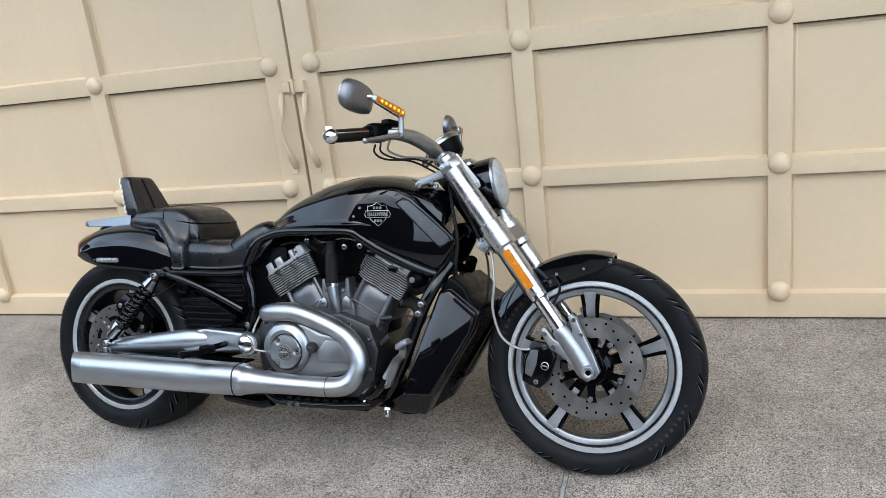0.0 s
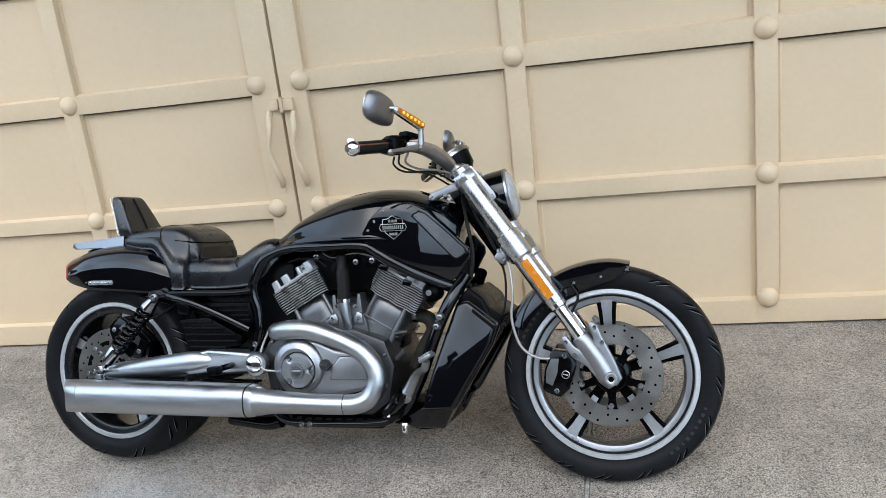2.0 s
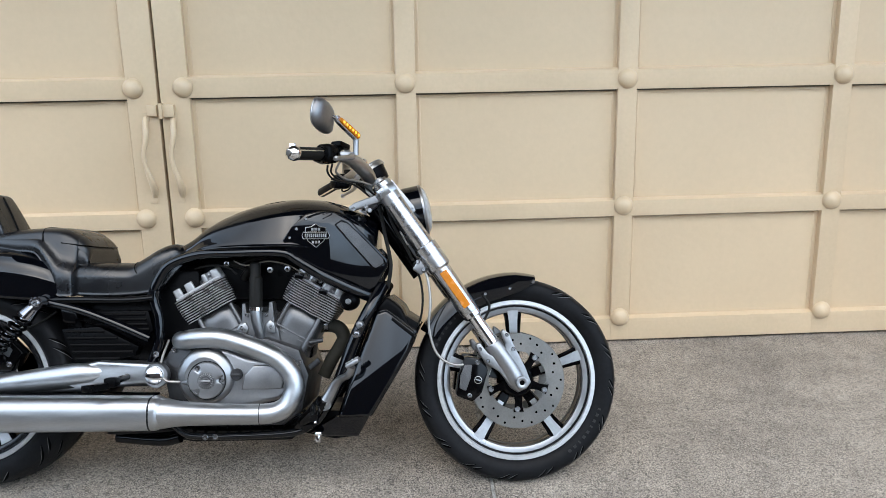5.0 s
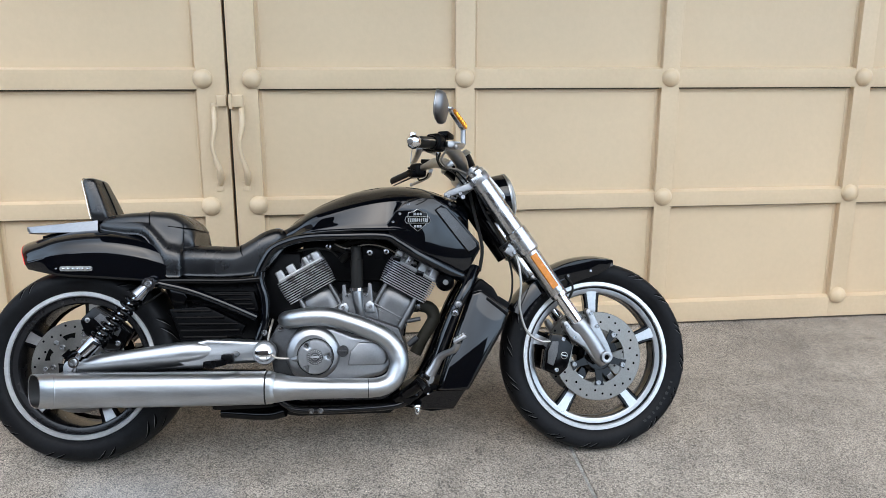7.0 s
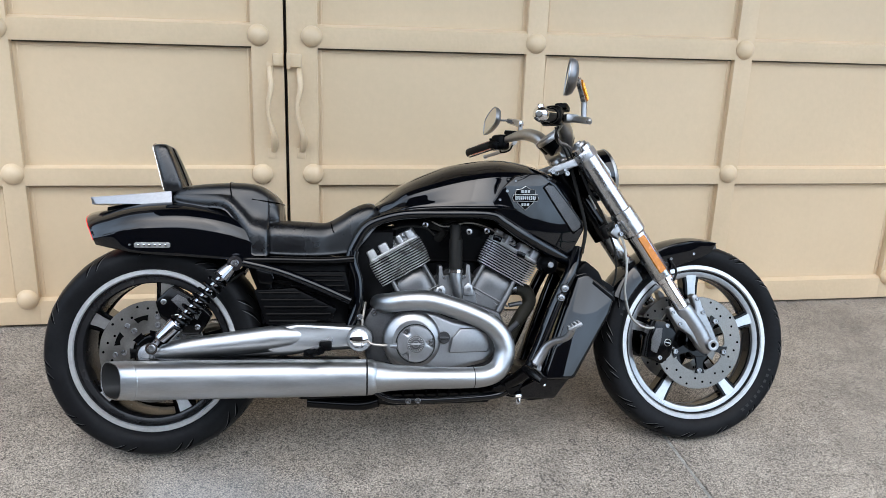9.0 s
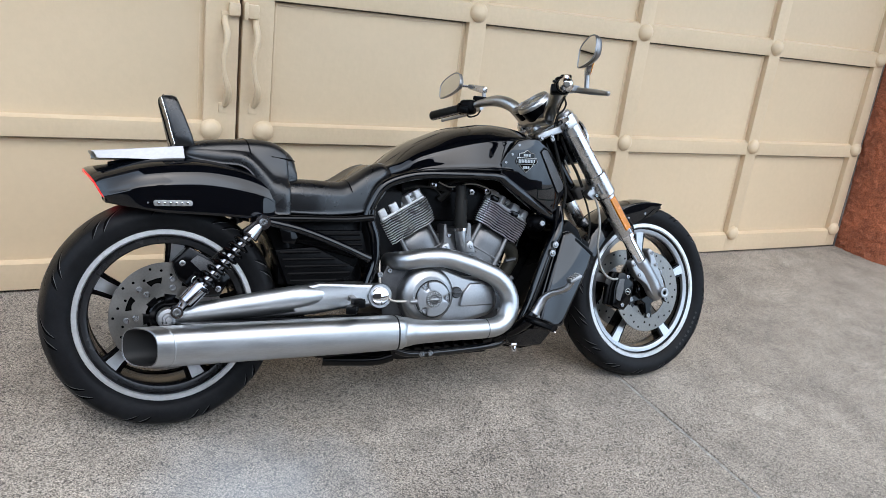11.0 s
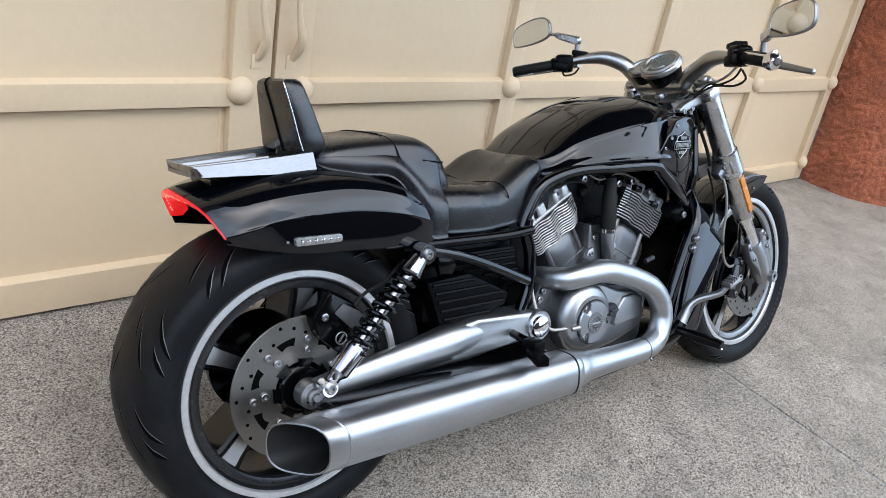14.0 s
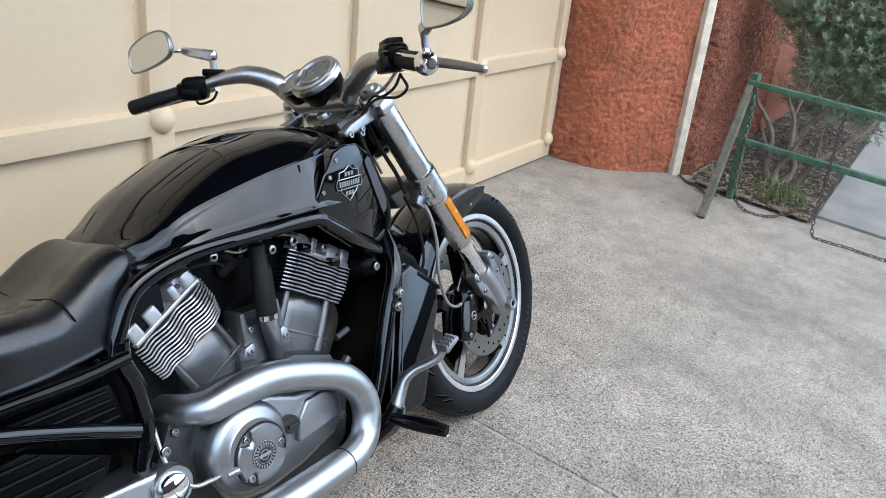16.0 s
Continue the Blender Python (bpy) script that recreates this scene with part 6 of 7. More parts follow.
def cylinder(name, base, lean, s, label):
    """Barrel, wavy cooling fins and a head with deep bolt bays; s: which way its inner side lies."""
    m = Matrix.Translation(base) @ pose(0, 0, 0, 0, lean, 0)
    barrel = part(name, box((0, 0, 0.055), (0.138, 0.204, 0.19), 0.058, seg=8), ENGINE, bike, label, m=m)
    part("barrel_flange", box((0, 0, 0.062), (0.142, 0.206, 0.006), 0.0025), ENGINE, barrel, m=m)
    part("barrel_flange", box((0, 0, 0.050), (0.140, 0.204, 0.004), 0.0018), ENGINE, barrel, m=m)
    part("barrel_skirt", box((0, 0, -0.005), (0.150, 0.210, 0.085), 0.034, seg=5), ENGINE, barrel, "wider foot of the barrel", m=m)
    part("barrel_rib", tube([(-s * 0.052, -0.092, -0.04), (-s * 0.052, -0.096, 0.05), (-s * 0.050, -0.092, 0.145)], [0.012, 0.011, 0.008], 12, 3), ENGINE, barrel, m=m)
    part("barrel_rib", tube([(s * 0.060, -0.084, -0.04), (s * 0.060, -0.088, 0.05), (s * 0.058, -0.086, 0.145)], [0.011, 0.010, 0.008], 12, 3), ENGINE, barrel, m=m)
    part("barrel_bolt", bolt((s * 0.052, -0.100, 0.022), 0.006, 0.005, RIGHT), SCREW, barrel, m=m)

    def outline(g):
        pts = []
        for i in range(25):
            x = -0.086 + 0.172 * i / 24
            end = 0.012 * max(0, abs(x) - 0.074) / 0.012
            pts.append((x * (1 + g), -0.110 - g * 0.1 + end + 0.0045 * math.cos((x - s * 0.012) * 95)))
        return pts + [(x, -y) for x, y in reversed(pts)]

    for k in range(11):
        z = 0.143 + 0.0077 * k
        g = 0.02 - 0.055 * max(0, 4 - k) / 4
        o = outline(g)
        part("fin", loft([[(x, y, z - 0.0017) for x, y in o], [(x, y, z + 0.0017) for x, y in o]]), FIN, barrel, "dark cooling fin", m=m)
        part("fin_edge", tube([(x, y - 0.0004, z) for x, y in o[:25]], 0.0019, 6, 1), FIN_EDGE, barrel, "bright cut fin edge", m=m)
    part("fin_core", box((0, 0, 0.180), (0.146, 0.192, 0.086), 0.006), FIN_DARK, barrel, m=m)
    bays = [(-0.046, 0.008), (s * 0.006, 0.017), (0.046, 0.008)]
    front = [(-0.084, -0.090), (-0.078, -0.104)]
    for x, w in sorted(bays):
        d = 0.032 if w > 0.01 else 0.012
        front += [(x - w, -0.106), (x - w * 0.7, -0.106 + d), (x + w * 0.7, -0.106 + d), (x + w, -0.106)]
    front += [(0.078, -0.104), (0.084, -0.090)]
    hd = part("head_cover", plan_block(front + [(x, -y) for x, y in reversed(front)], 0.226, 0.258, 0.005), HEAD, barrel, "cast alloy rocker cover with bolt bays", m=m)
    low = [(-0.086, -0.092), (-0.080, -0.107), (0.080, -0.107), (0.086, -0.092)]
    part("head_base", plan_block(low + [(x, -y) for x, y in reversed(low)], 0.222, 0.231, 0.003), HEAD, hd, m=m)
    part("head_top", box((0, 0.02, 0.255), (0.130, 0.120, 0.020), 0.008), HEAD, hd, m=m)
    part("head_bolt", bolt((s * 0.006, -0.0745, 0.243), 0.0075, 0.012), SCREW, hd, m=m)
    for x in (-0.046, 0.046):
        part("head_bolt", bolt((x, -0.094, 0.243), 0.0045, 0.006), ENGINE, hd, m=m)
    return barrel


cylinder("cylinder_rear", (0.815, 0, 0.432), -29, 1, "grey rear cylinder with wavy cooling fins")
cylinder("cylinder_front", (0.972, 0, 0.432), 29, -1, "grey front cylinder with wavy cooling fins")
part("vee_block", prism([(0.79, 0.43), (1.01, 0.43), (0.985, 0.53), (0.93, 0.57), (0.872, 0.57), (0.80, 0.53)], -0.080, 0.085, 0.01), FIN_DARK, bike, "grey cast block between the cylinders")
vee = part("vee_cover", prism([(0.822, 0.455), (0.828, 0.505), (0.843, 0.520), (0.843, 0.580), (0.855, 0.582), (0.858, 0.552), (0.926, 0.552), (0.928, 0.586), (0.941, 0.584), (0.946, 0.515), (0.958, 0.500), (0.965, 0.455)], -0.115, -0.06, 0.006), ENGINE, bike, "grey cast cover between the cylinders")
for poly in ([(0.826, 0.492), (0.838, 0.516), (0.858, 0.522), (0.866, 0.505), (0.862, 0.486)], [(0.920, 0.488), (0.918, 0.515), (0.934, 0.530), (0.948, 0.520), (0.952, 0.488)]):
    part("polished_boss", prism(poly, -0.123, -0.10, 0.006), ALLOY, vee, "polished boss of the cover")
part("vee_ledge", prism([(0.80, 0.452), (0.97, 0.446), (0.975, 0.456), (0.80, 0.466)], -0.122, -0.08, 0.003), ENGINE, vee)
part("breather_pipe", tube([(0.893, -0.134, 0.570), (0.893, -0.134, 0.660), (0.892, -0.134, 0.664), (0.891, -0.134, 0.705), (0.891, -0.134, 0.709)], [0.0205, 0.0205, 0.0175, 0.0165, 0.012], 20, 1), HOSE, bike, "black rubber breather hose")
part("breather_pipe_base", tube([(0.910, -0.112, 0.455), (0.904, -0.128, 0.485), (0.896, -0.134, 0.530), (0.893, -0.134, 0.560), (0.893, -0.134, 0.572)], [0.010, 0.014, 0.0175, 0.0185, 0.019], 20, 3), ALLOY, bike, "alloy hose base")
part("hose_clip", tube([(0.893, -0.134, 0.560), (0.893, -0.134, 0.570)], 0.0212, 20, 1), CHROME, bike)
for x, z in ((0.861, 0.545), (0.921, 0.545), (0.846, 0.505), (0.937, 0.508)):
    part("vee_bolt", bolt((x, -0.1155 if z > 0.53 else -0.123, z), 0.0062, 0.004), SCREW, bike)
part("engine_web", prism([(0.60, 0.42), (0.61, 0.70), (1.16, 0.70), (1.13, 0.60), (1.065, 0.50), (1.05, 0.40)], -0.045, 0.045, 0.006), PLASTIC, bike, "black web behind the cylinders")
part("intake_block", box((0.96, 0, 0.665), (0.50, 0.15, 0.15), 0.012), PLASTIC, bike, "black intake housing")
part("engine_backing", box((0.63, 0, 0.565), (0.15, 0.20, 0.24), 0.01), PLASTIC, bike, "black frame web behind the rear cylinder")
part("intake_duct", tube([(0.80, -0.085, 0.71), (0.86, -0.10, 0.69), (0.84, -0.08, 0.66)], 0.013, 10, 4), HOSE, bike)
part("wiring_loom", tube([(0.83, -0.10, 0.70), (0.90, -0.11, 0.725), (0.98, -0.11, 0.705), (1.02, -0.09, 0.68)], 0.009, 8, 4), HOSE, bike, "black wiring loom")
part("thermostat", join(lathe([(0, 0.03), (0.012, 0.03), (0.022, 0.022), (0.030, 0.010), (0.030, -0.03)], 24, facing((1.183, -0.125, 0.586), RIGHT)), bolt((1.183, -0.155, 0.586), 0.010, 0.006)), PLASTIC, bike, "round black coolant housing")
part("thermostat_bolt", bolt((1.183, -0.159, 0.586), 0.009, 0.005), SCREW, bike)
part("hose_clip", tube([(1.088, -0.030, 0.505), (1.100, -0.029, 0.506)], 0.0235, 18, 1), SCREW, bike, "steel hose clip")
part("coolant_hose", tube([(1.060, -0.035, 0.498), (1.108, -0.028, 0.503), (1.138, -0.025, 0.492), (1.150, -0.022, 0.462), (1.135, -0.022, 0.430), (1.112, -0.022, 0.395), (1.085, -0.022, 0.340)], [0.019, 0.021, 0.0225, 0.0225, 0.022, 0.021, 0.021], 18, 5), COOLANT_RUBBER, bike, "dusty dark coolant hose")
part("sensor", tube([(1.06, -0.135, 0.46), (1.10, -0.13, 0.466)], 0.007, 10, 1), CASE, bike, "dull metal sensor")
part("sensor", tube([(1.09, -0.13, 0.405), (1.06, -0.13, 0.38)], 0.010, 10, 1), CASE, bike, "dull metal sensor")
part("sump", prism([(0.64, 0.25), (1.02, 0.25), (1.05, 0.20), (1.0, 0.155), (0.70, 0.150), (0.60, 0.165), (0.42, 0.175), (0.42, 0.21), (0.60, 0.23)], -0.12, 0.12, 0.01), FRAME, bike, "black engine underside")
part("lower_engine_fins", join(*[box((0.70 + 0.035 * k, -0.125, 0.207), (0.006, 0.03, 0.05), 0.002) for k in range(9)]), FRAME, bike)
part("collector_pipe", tube([(0.45, -0.10, 0.165), (0.60, -0.13, 0.160), (0.66, -0.14, 0.172)], 0.018, 12, 4), FRAME, bike, "black crossover pipe")

# ---- exhaust ----
EY = -0.258
pipe = part("exhaust_header", tube([(0.66, -0.10, 0.465), (0.668, -0.155, 0.470), (0.69, -0.192, 0.474), (0.74, -0.205, 0.482), (0.80, -0.208, 0.482), (0.86, -0.210, 0.468), (0.93, -0.214, 0.443), (0.985, -0.218, 0.415), (1.020, -0.222, 0.375),
                                    (1.030, -0.226, 0.33), (1.012, -0.232, 0.285), (0.975, -0.240, 0.264), (0.92, -0.246, 0.260), (0.80, -0.252, 0.262), (0.70, -0.256, 0.265), (0.66, -0.258, 0.267), (0.63, -0.258, 0.267)],
                                   [0.026, 0.028, 0.029] + [0.030] * 9 + [0.0305, 0.032, 0.037, 0.044, 0.047], 24, 6), STEEL, bike, "satin steel exhaust header pipe", 40)
part("pipe_seam", tube([(0.9305, -0.2452, 0.2602), (0.9325, -0.2450, 0.2602)], 0.0312, 24, 1), FIN_DARK, pipe)


def muffler_ring(x0, skew, g, n=40, w=0.050, h=0.049):
    out = []
    for k in range(n):
        a = 2 * math.pi * k / n
        c, s2 = math.cos(a), math.sin(a)
        e = 0.72
        y = EY + (w + g) * math.copysign(abs(c) ** e, c)
        z = 0.268 + (h + g) * math.copysign(abs(s2) ** e, s2)
        out.append((x0 - skew * (y - EY) / 0.05, y, z))
    return out


rows = [muffler_ring(0.652, 0, -0.03), muffler_ring(0.650, 0, -0.008), muffler_ring(0.642, 0, -0.002), muffler_ring(0.635, 0, 0.0), muffler_ring(0.62, 0, 0.001), muffler_ring(0.50, 0, 0.002), muffler_ring(0.30, 0, 0.003), muffler_ring(0.1, 0.0, 0.003), muffler_ring(0.0, 0.02, 0.003), muffler_ring(-0.03, 0.032, 0.003), muffler_ring(-0.078, 0.040, 0.002),
        muffler_ring(-0.0795, 0.040, 0.0005), muffler_ring(-0.0785, 0.040, -0.0012)]
muf = part("muffler", loft(rows, False), STEEL, bike, "satin steel slash-cut exhaust muffler", 30)
part("muffler_inside", loft([muffler_ring(0.13, 0, -0.02), muffler_ring(0.12, 0, -0.004), muffler_ring(0.0, 0.03, -0.003), muffler_ring(-0.0780, 0.040, -0.0010)][::-1], False), FIN_DARK, muf, "dark muffler bore", 30)
part("muffler_core", join(tube([(0.11, EY, 0.268), (0.03, EY, 0.268)], 0.024, 20, 1), box((0.125, EY, 0.268), (0.01, 0.07, 0.07), 0)), FIN_DARK, muf, "dark muffler core")
part("muffler_lip", tube([tuple(Vector(p) + Vector((-0.0005, 0, 0))) for p in muffler_ring(-0.0785, 0.040, 0.0005) + muffler_ring(-0.0785, 0.040, 0.0005)[:1]], 0.0012, 6, 1), SATIN, muf)
part("muffler_band", loft([muffler_ring(-0.028, 0.032, 0.0033), muffler_ring(-0.031, 0.0325, 0.0042), muffler_ring(-0.034, 0.033, 0.0033)], False), STEEL, muf)
part("muffler_band", loft([muffler_ring(0.624, 0, 0.0005), muffler_ring(0.623, 0, 0.0022), muffler_ring(0.6195, 0, 0.0022), muffler_ring(0.6185, 0, 0.0005)], False), FIN_DARK, muf, "muffler joint band")
part("heat_shield", wedge([(-0.02, 0.318), (0.60, 0.312), (0.60, 0.306), (0.0, 0.310)], lambda x, z: -0.225, lambda x, z: -0.15, 0.002), FRAME, bike)

# ---- controls at the feet ----
peg = part("passenger_peg", join(box((0.475, -0.315, 0.352), (0.03, 0.075, 0.020), 0.005, (0, 0, -25)), box((0.505, -0.272, 0.362), (0.035, 0.04, 0.026), 0.006)), PLASTIC, bike, "black folded passenger footpeg")
part("peg_bracket", join(tube([(0.515, -0.19, 0.365), (0.505, -0.27, 0.362)], 0.010, 10, 1), tube([(0.512, -0.268, 0.352), (0.512, -0.268, 0.374)], 0.010, 10, 1)), FRAME, peg)
rp = part("footpeg", tube([(1.090, -0.235, 0.283), (1.105, -0.30, 0.276), (1.112, -0.365, 0.270)], [0.012, 0.017, 0.013], 12, 3, flat=0.75), FRAME, bike, "black rubber rider's footpeg")
part("peg_feeler", tube([(1.113, -0.352, 0.272), (1.116, -0.362, 0.256)], 0.004, 8, 1), CHROME, rp)
part("peg_mount", join(tube([(1.02, -0.15, 0.205), (1.06, -0.19, 0.235), (1.10, -0.225, 0.275), (1.115, -0.235, 0.30)], [0.018, 0.019, 0.020, 0.017], 12, 4), box((1.06, -0.17, 0.225), (0.05, 0.05, 0.05), 0.008, (0, -40, 0))), FRAME, bike, "black footpeg mount")
pedal = part("brake_pedal", tube([(1.122, -0.222, 0.288), (1.140, -0.224, 0.318), (1.155, -0.230, 0.345), (1.172, -0.246, 0.362), (1.190, -0.268, 0.372), (1.204, -0.288, 0.384), (1.212, -0.300, 0.404)], [0.021, 0.018, 0.0155, 0.013, 0.0125, 0.012, 0.011], 14, 6, flat=0.8), ALLOY, bike, "cast alloy brake pedal")
part("pedal_pivot", join(lathe([(0.005, -0.012), (0.018, -0.012), (0.018, 0.012), (0.005, 0.012)], 18, facing((1.122, -0.222, 0.284), RIGHT), True), bolt((1.122, -0.236, 0.284), 0.008, 0.005)), ALLOY, pedal)
pp = box((0, 0, 0), (0.044, 0.034, 0.012), 0.004)
pads = [box((-0.015 + 0.010 * i, -0.012 + 0.008 * j, 0.008), (0.006, 0.005, 0.006), 0.001) for i in range(4) for j in range(4)]
part("pedal_pad", join(pp, *pads), ALLOY, pedal, "studded alloy pedal pad", m=pose(1.217, -0.308, 0.416, 0, -30, -8))
part("side_bumper", lathe([(0, 0.02), (0.006, 0.02), (0.009, 0.014), (0.010, 0.0), (0.014, -0.004), (0.014, -0.010), (0, -0.010)], 16, facing((1.088, -0.155, 0.176), (0, -0.25, -1))), CHROME, bike, "small chrome stop")
part("side_stand", join(tube([(0.93, 0.14, 0.20), (0.96, 0.26, 0.10), (0.99, 0.355, -0.005)], [0.014, 0.012, 0.011], 10, 4), box((0.995, 0.365, -0.008), (0.06, 0.05, 0.010), 0.003, (14, 0, 0))), FRAME, bike, "black side stand")

# ---- radiator shroud ----
shroud_out = [(1.268, 0.550), (1.300, 0.559), (1.388, 0.492), (1.368, 0.434), (1.252, 0.241), (1.156, 0.241), (1.186, 0.330)]
for s in (-1, 1):
    so = lambda e: (lambda x, z: s * (lerp(z, 0.24, 0.53, 0.198, 0.160) + e))
    shr = part("radiator_shroud", wedge(shroud_out, so(0), lambda x, z: s * 0.13, 0.010), BLACK, bike, "gloss black radiator shroud", 40)
    part("shroud_side", wedge([(1.262, 0.556), (1.300, 0.566), (1.395, 0.494), (1.372, 0.430), (1.255, 0.236), (1.150, 0.236), (1.180, 0.330)], lambda x, z: s * lerp(z, 0.24, 0.55, 0.180, 0.142), lambda x, z: s * 0.115, 0.012), BLACK, shr, "rounded inner shell of the shroud", 40)
    part("shroud_lip", wedge([(1.318, 0.538), (1.388, 0.484), (1.384, 0.474), (1.314, 0.528)], so(0.003), so(-0.03), 0.003), PLASTIC, shr)
    part("shroud_chin", wedge([(1.142, 0.236), (1.248, 0.238), (1.208, 0.168), (1.112, 0.168), (1.060, 0.182), (1.095, 0.208)], lambda x, z: s * lerp(z, 0.17, 0.24, 0.135, 0.168), lambda x, z: s * 0.08, 0.008), BLACK, shr, "lower chin of the shroud", 40)
rad = part("radiator", box((1.30, 0, 0.40), (0.05, 0.26, 0.30), 0.006, (0, 32, 0)), PLASTIC, bike, "black radiator core")
tagged(part("radiator_fin", join(*[box((1.328, -0.12 + 0.012 * k, 0.388), (0.006, 0.002, 0.27), 0, (0, 32, 0)) for k in range(21)]), FRAME, rad), kind="stuff")
part("radiator_top", wedge([(1.262, 0.560), (1.30, 0.60), (1.345, 0.565), (1.382, 0.487), (1.30, 0.52)], lambda x, z: -0.14, lambda x, z: 0.14, 0.012), PLASTIC, bike, "black radiator top tank", 40)
part("chin_fairing", prism([(1.02, 0.180), (1.135, 0.158), (1.205, 0.166), (1.235, 0.245), (1.10, 0.25), (1.04, 0.22)], -0.125, 0.125, 0.012), PLASTIC, bike, "black chin fairing")

# ---- handlebar ----
GL, GL2 = Vector((1.012, 0.384, 0.972)), Vector((1.092, 0.280, 0.997))
GR, GR2 = Vector((1.072, -0.446, 1.003)), Vector((1.135, -0.330, 1.017))
bar = part("handlebar", tube([GL2, (1.135, 0.225, 1.013), (1.178, 0.165, 1.020), (1.212, 0.115, 1.000), (1.232, 0.085, 0.965), (1.240, 0.07, 0.945)], [0.0125, 0.0135, 0.021, 0.023, 0.022, 0.021], 18, 6), BAR, bike, "thick polished alloy handlebar", 50)
part("handlebar_arm", tube([GR2, (1.165, -0.275, 1.019), (1.202, -0.195, 1.015), (1.232, -0.135, 0.992), (1.245, -0.095, 0.97), (1.25, -0.075, 0.945)], [0.0125, 0.0135, 0.021, 0.023, 0.022, 0.021], 18, 6), BAR, bar, "", 50)
part("riser", tube([(1.24, 0.075, 0.942), (1.245, 0, 0.940), (1.25, -0.078, 0.942)], 0.021, 16, 3), BAR, bar, "alloy riser")
for g0, g1, nm in ((GL, GL2, "left"), (GR, GR2, "right")):
    d = (g1 - g0).normalized()
    grip = part("grip", tube([g0, g0 + d * 0.004, g1 - d * 0.004, g1], [0.015, 0.0175, 0.0175, 0.015], 20, 1), HOSE, bar, "black rubber grip with chrome inlays", 40)
    o = d.orthogonal().normalized()
    for k in range(3):
        q = o.copy()
        q.rotate(Matrix.Rotation(radians(20 + 120 * k), 3, d))
        part("grip_inlay", tube([g0 + q * 0.0168 + d * 0.006, g1 + q * 0.0168 - d * 0.006], 0.0030, 6, 1), CHROME, grip, "chrome inlay")
    if nm == "right":
        part("grip_end", lathe([(0, 0.016), (0.010, 0.015), (0.018, 0.008), (0.0225, -0.004), (0.0215, -0.012), (0.017, -0.014)], 24, facing(g0, -d)), CHROME, grip, "chrome grip cap")
        part("grip_tab", box(g0 - d * 0.002 + Vector((0, 0, 0.018)), (0.02, 0.014, 0.018), 0.006, (0, 0, 30)), CHROME, grip)
        part("grip_end_badge", lathe([(0, 0.0175), (0.007, 0.0170), (0.008, 0.0155), (0, 0.0155)], 18, facing(g0, -d)), DISC, grip)
    else:
        part("grip_end", lathe([(0, 0.003), (0.014, 0.003), (0.016, 0.0)], 18, facing(g0, -d)), HOSE, grip)
    pod = g1 + d * 0.024
    turn = math.degrees(math.atan2(d.y, d.x))
    sw = part("switch_pod", join(box(pod, (0.056, 0.050, 0.054), 0.017, (0, 0, turn), 4), box(pod + Vector((-0.012, 0, -0.012)), (0.045, 0.05, 0.028), 0.008, (0, 10, turn)), lathe([(0, 0.012), (0.021, 0.012), (0.023, 0.0), (0, 0.0)], 18, facing(pod - d * 0.025, -d))), PLASTIC, bar, "black switch housing")
    for k in range(3):
        part("switch", box(pod + Vector((-0.028, 0, 0.012 - 0.013 * k)) + d * (0.008 * (k - 1)), (0.008, 0.012, 0.008), 0.002, (0, 0, turn)), FRAME, sw)
    part("brake_reservoir", join(box(pod + d * 0.036 + Vector((0.016, 0, 0.024)), (0.050, 0.036, 0.017), 0.006, (0, 8, turn)), tube([pod + d * 0.03, pod + d * 0.035 + Vector((0.012, 0, 0.024))], 0.013, 10, 1)), PLASTIC, bar, "black fluid reservoir")

# levers
def lever(p0, p1, p2, label):
    lv = part("lever", tube([p0, p1, p2], [0.011, 0.0115, 0.008], 12, 6, flat=0.6), ALLOY, bar, label, 50)
    part("lever_ball", lathe([(0, 0.008), (0.006, 0.006), (0.0085, 0.0), (0.006, -0.006), (0, -0.008)], 14, Matrix.Translation(p2)), ALLOY, lv)


lever((1.205, -0.285, 1.015), (1.222, -0.370, 1.000), (1.196, -0.478, 0.982), "polished alloy brake lever")
part("lever_perch", box((1.197, -0.285, 1.016), (0.045, 0.04, 0.022), 0.006, (0, 0, 20)), ALLOY, bar)
lever((1.155, 0.245, 1.0), (1.145, 0.34, 0.985), (1.085, 0.44, 0.965), "polished alloy clutch lever")

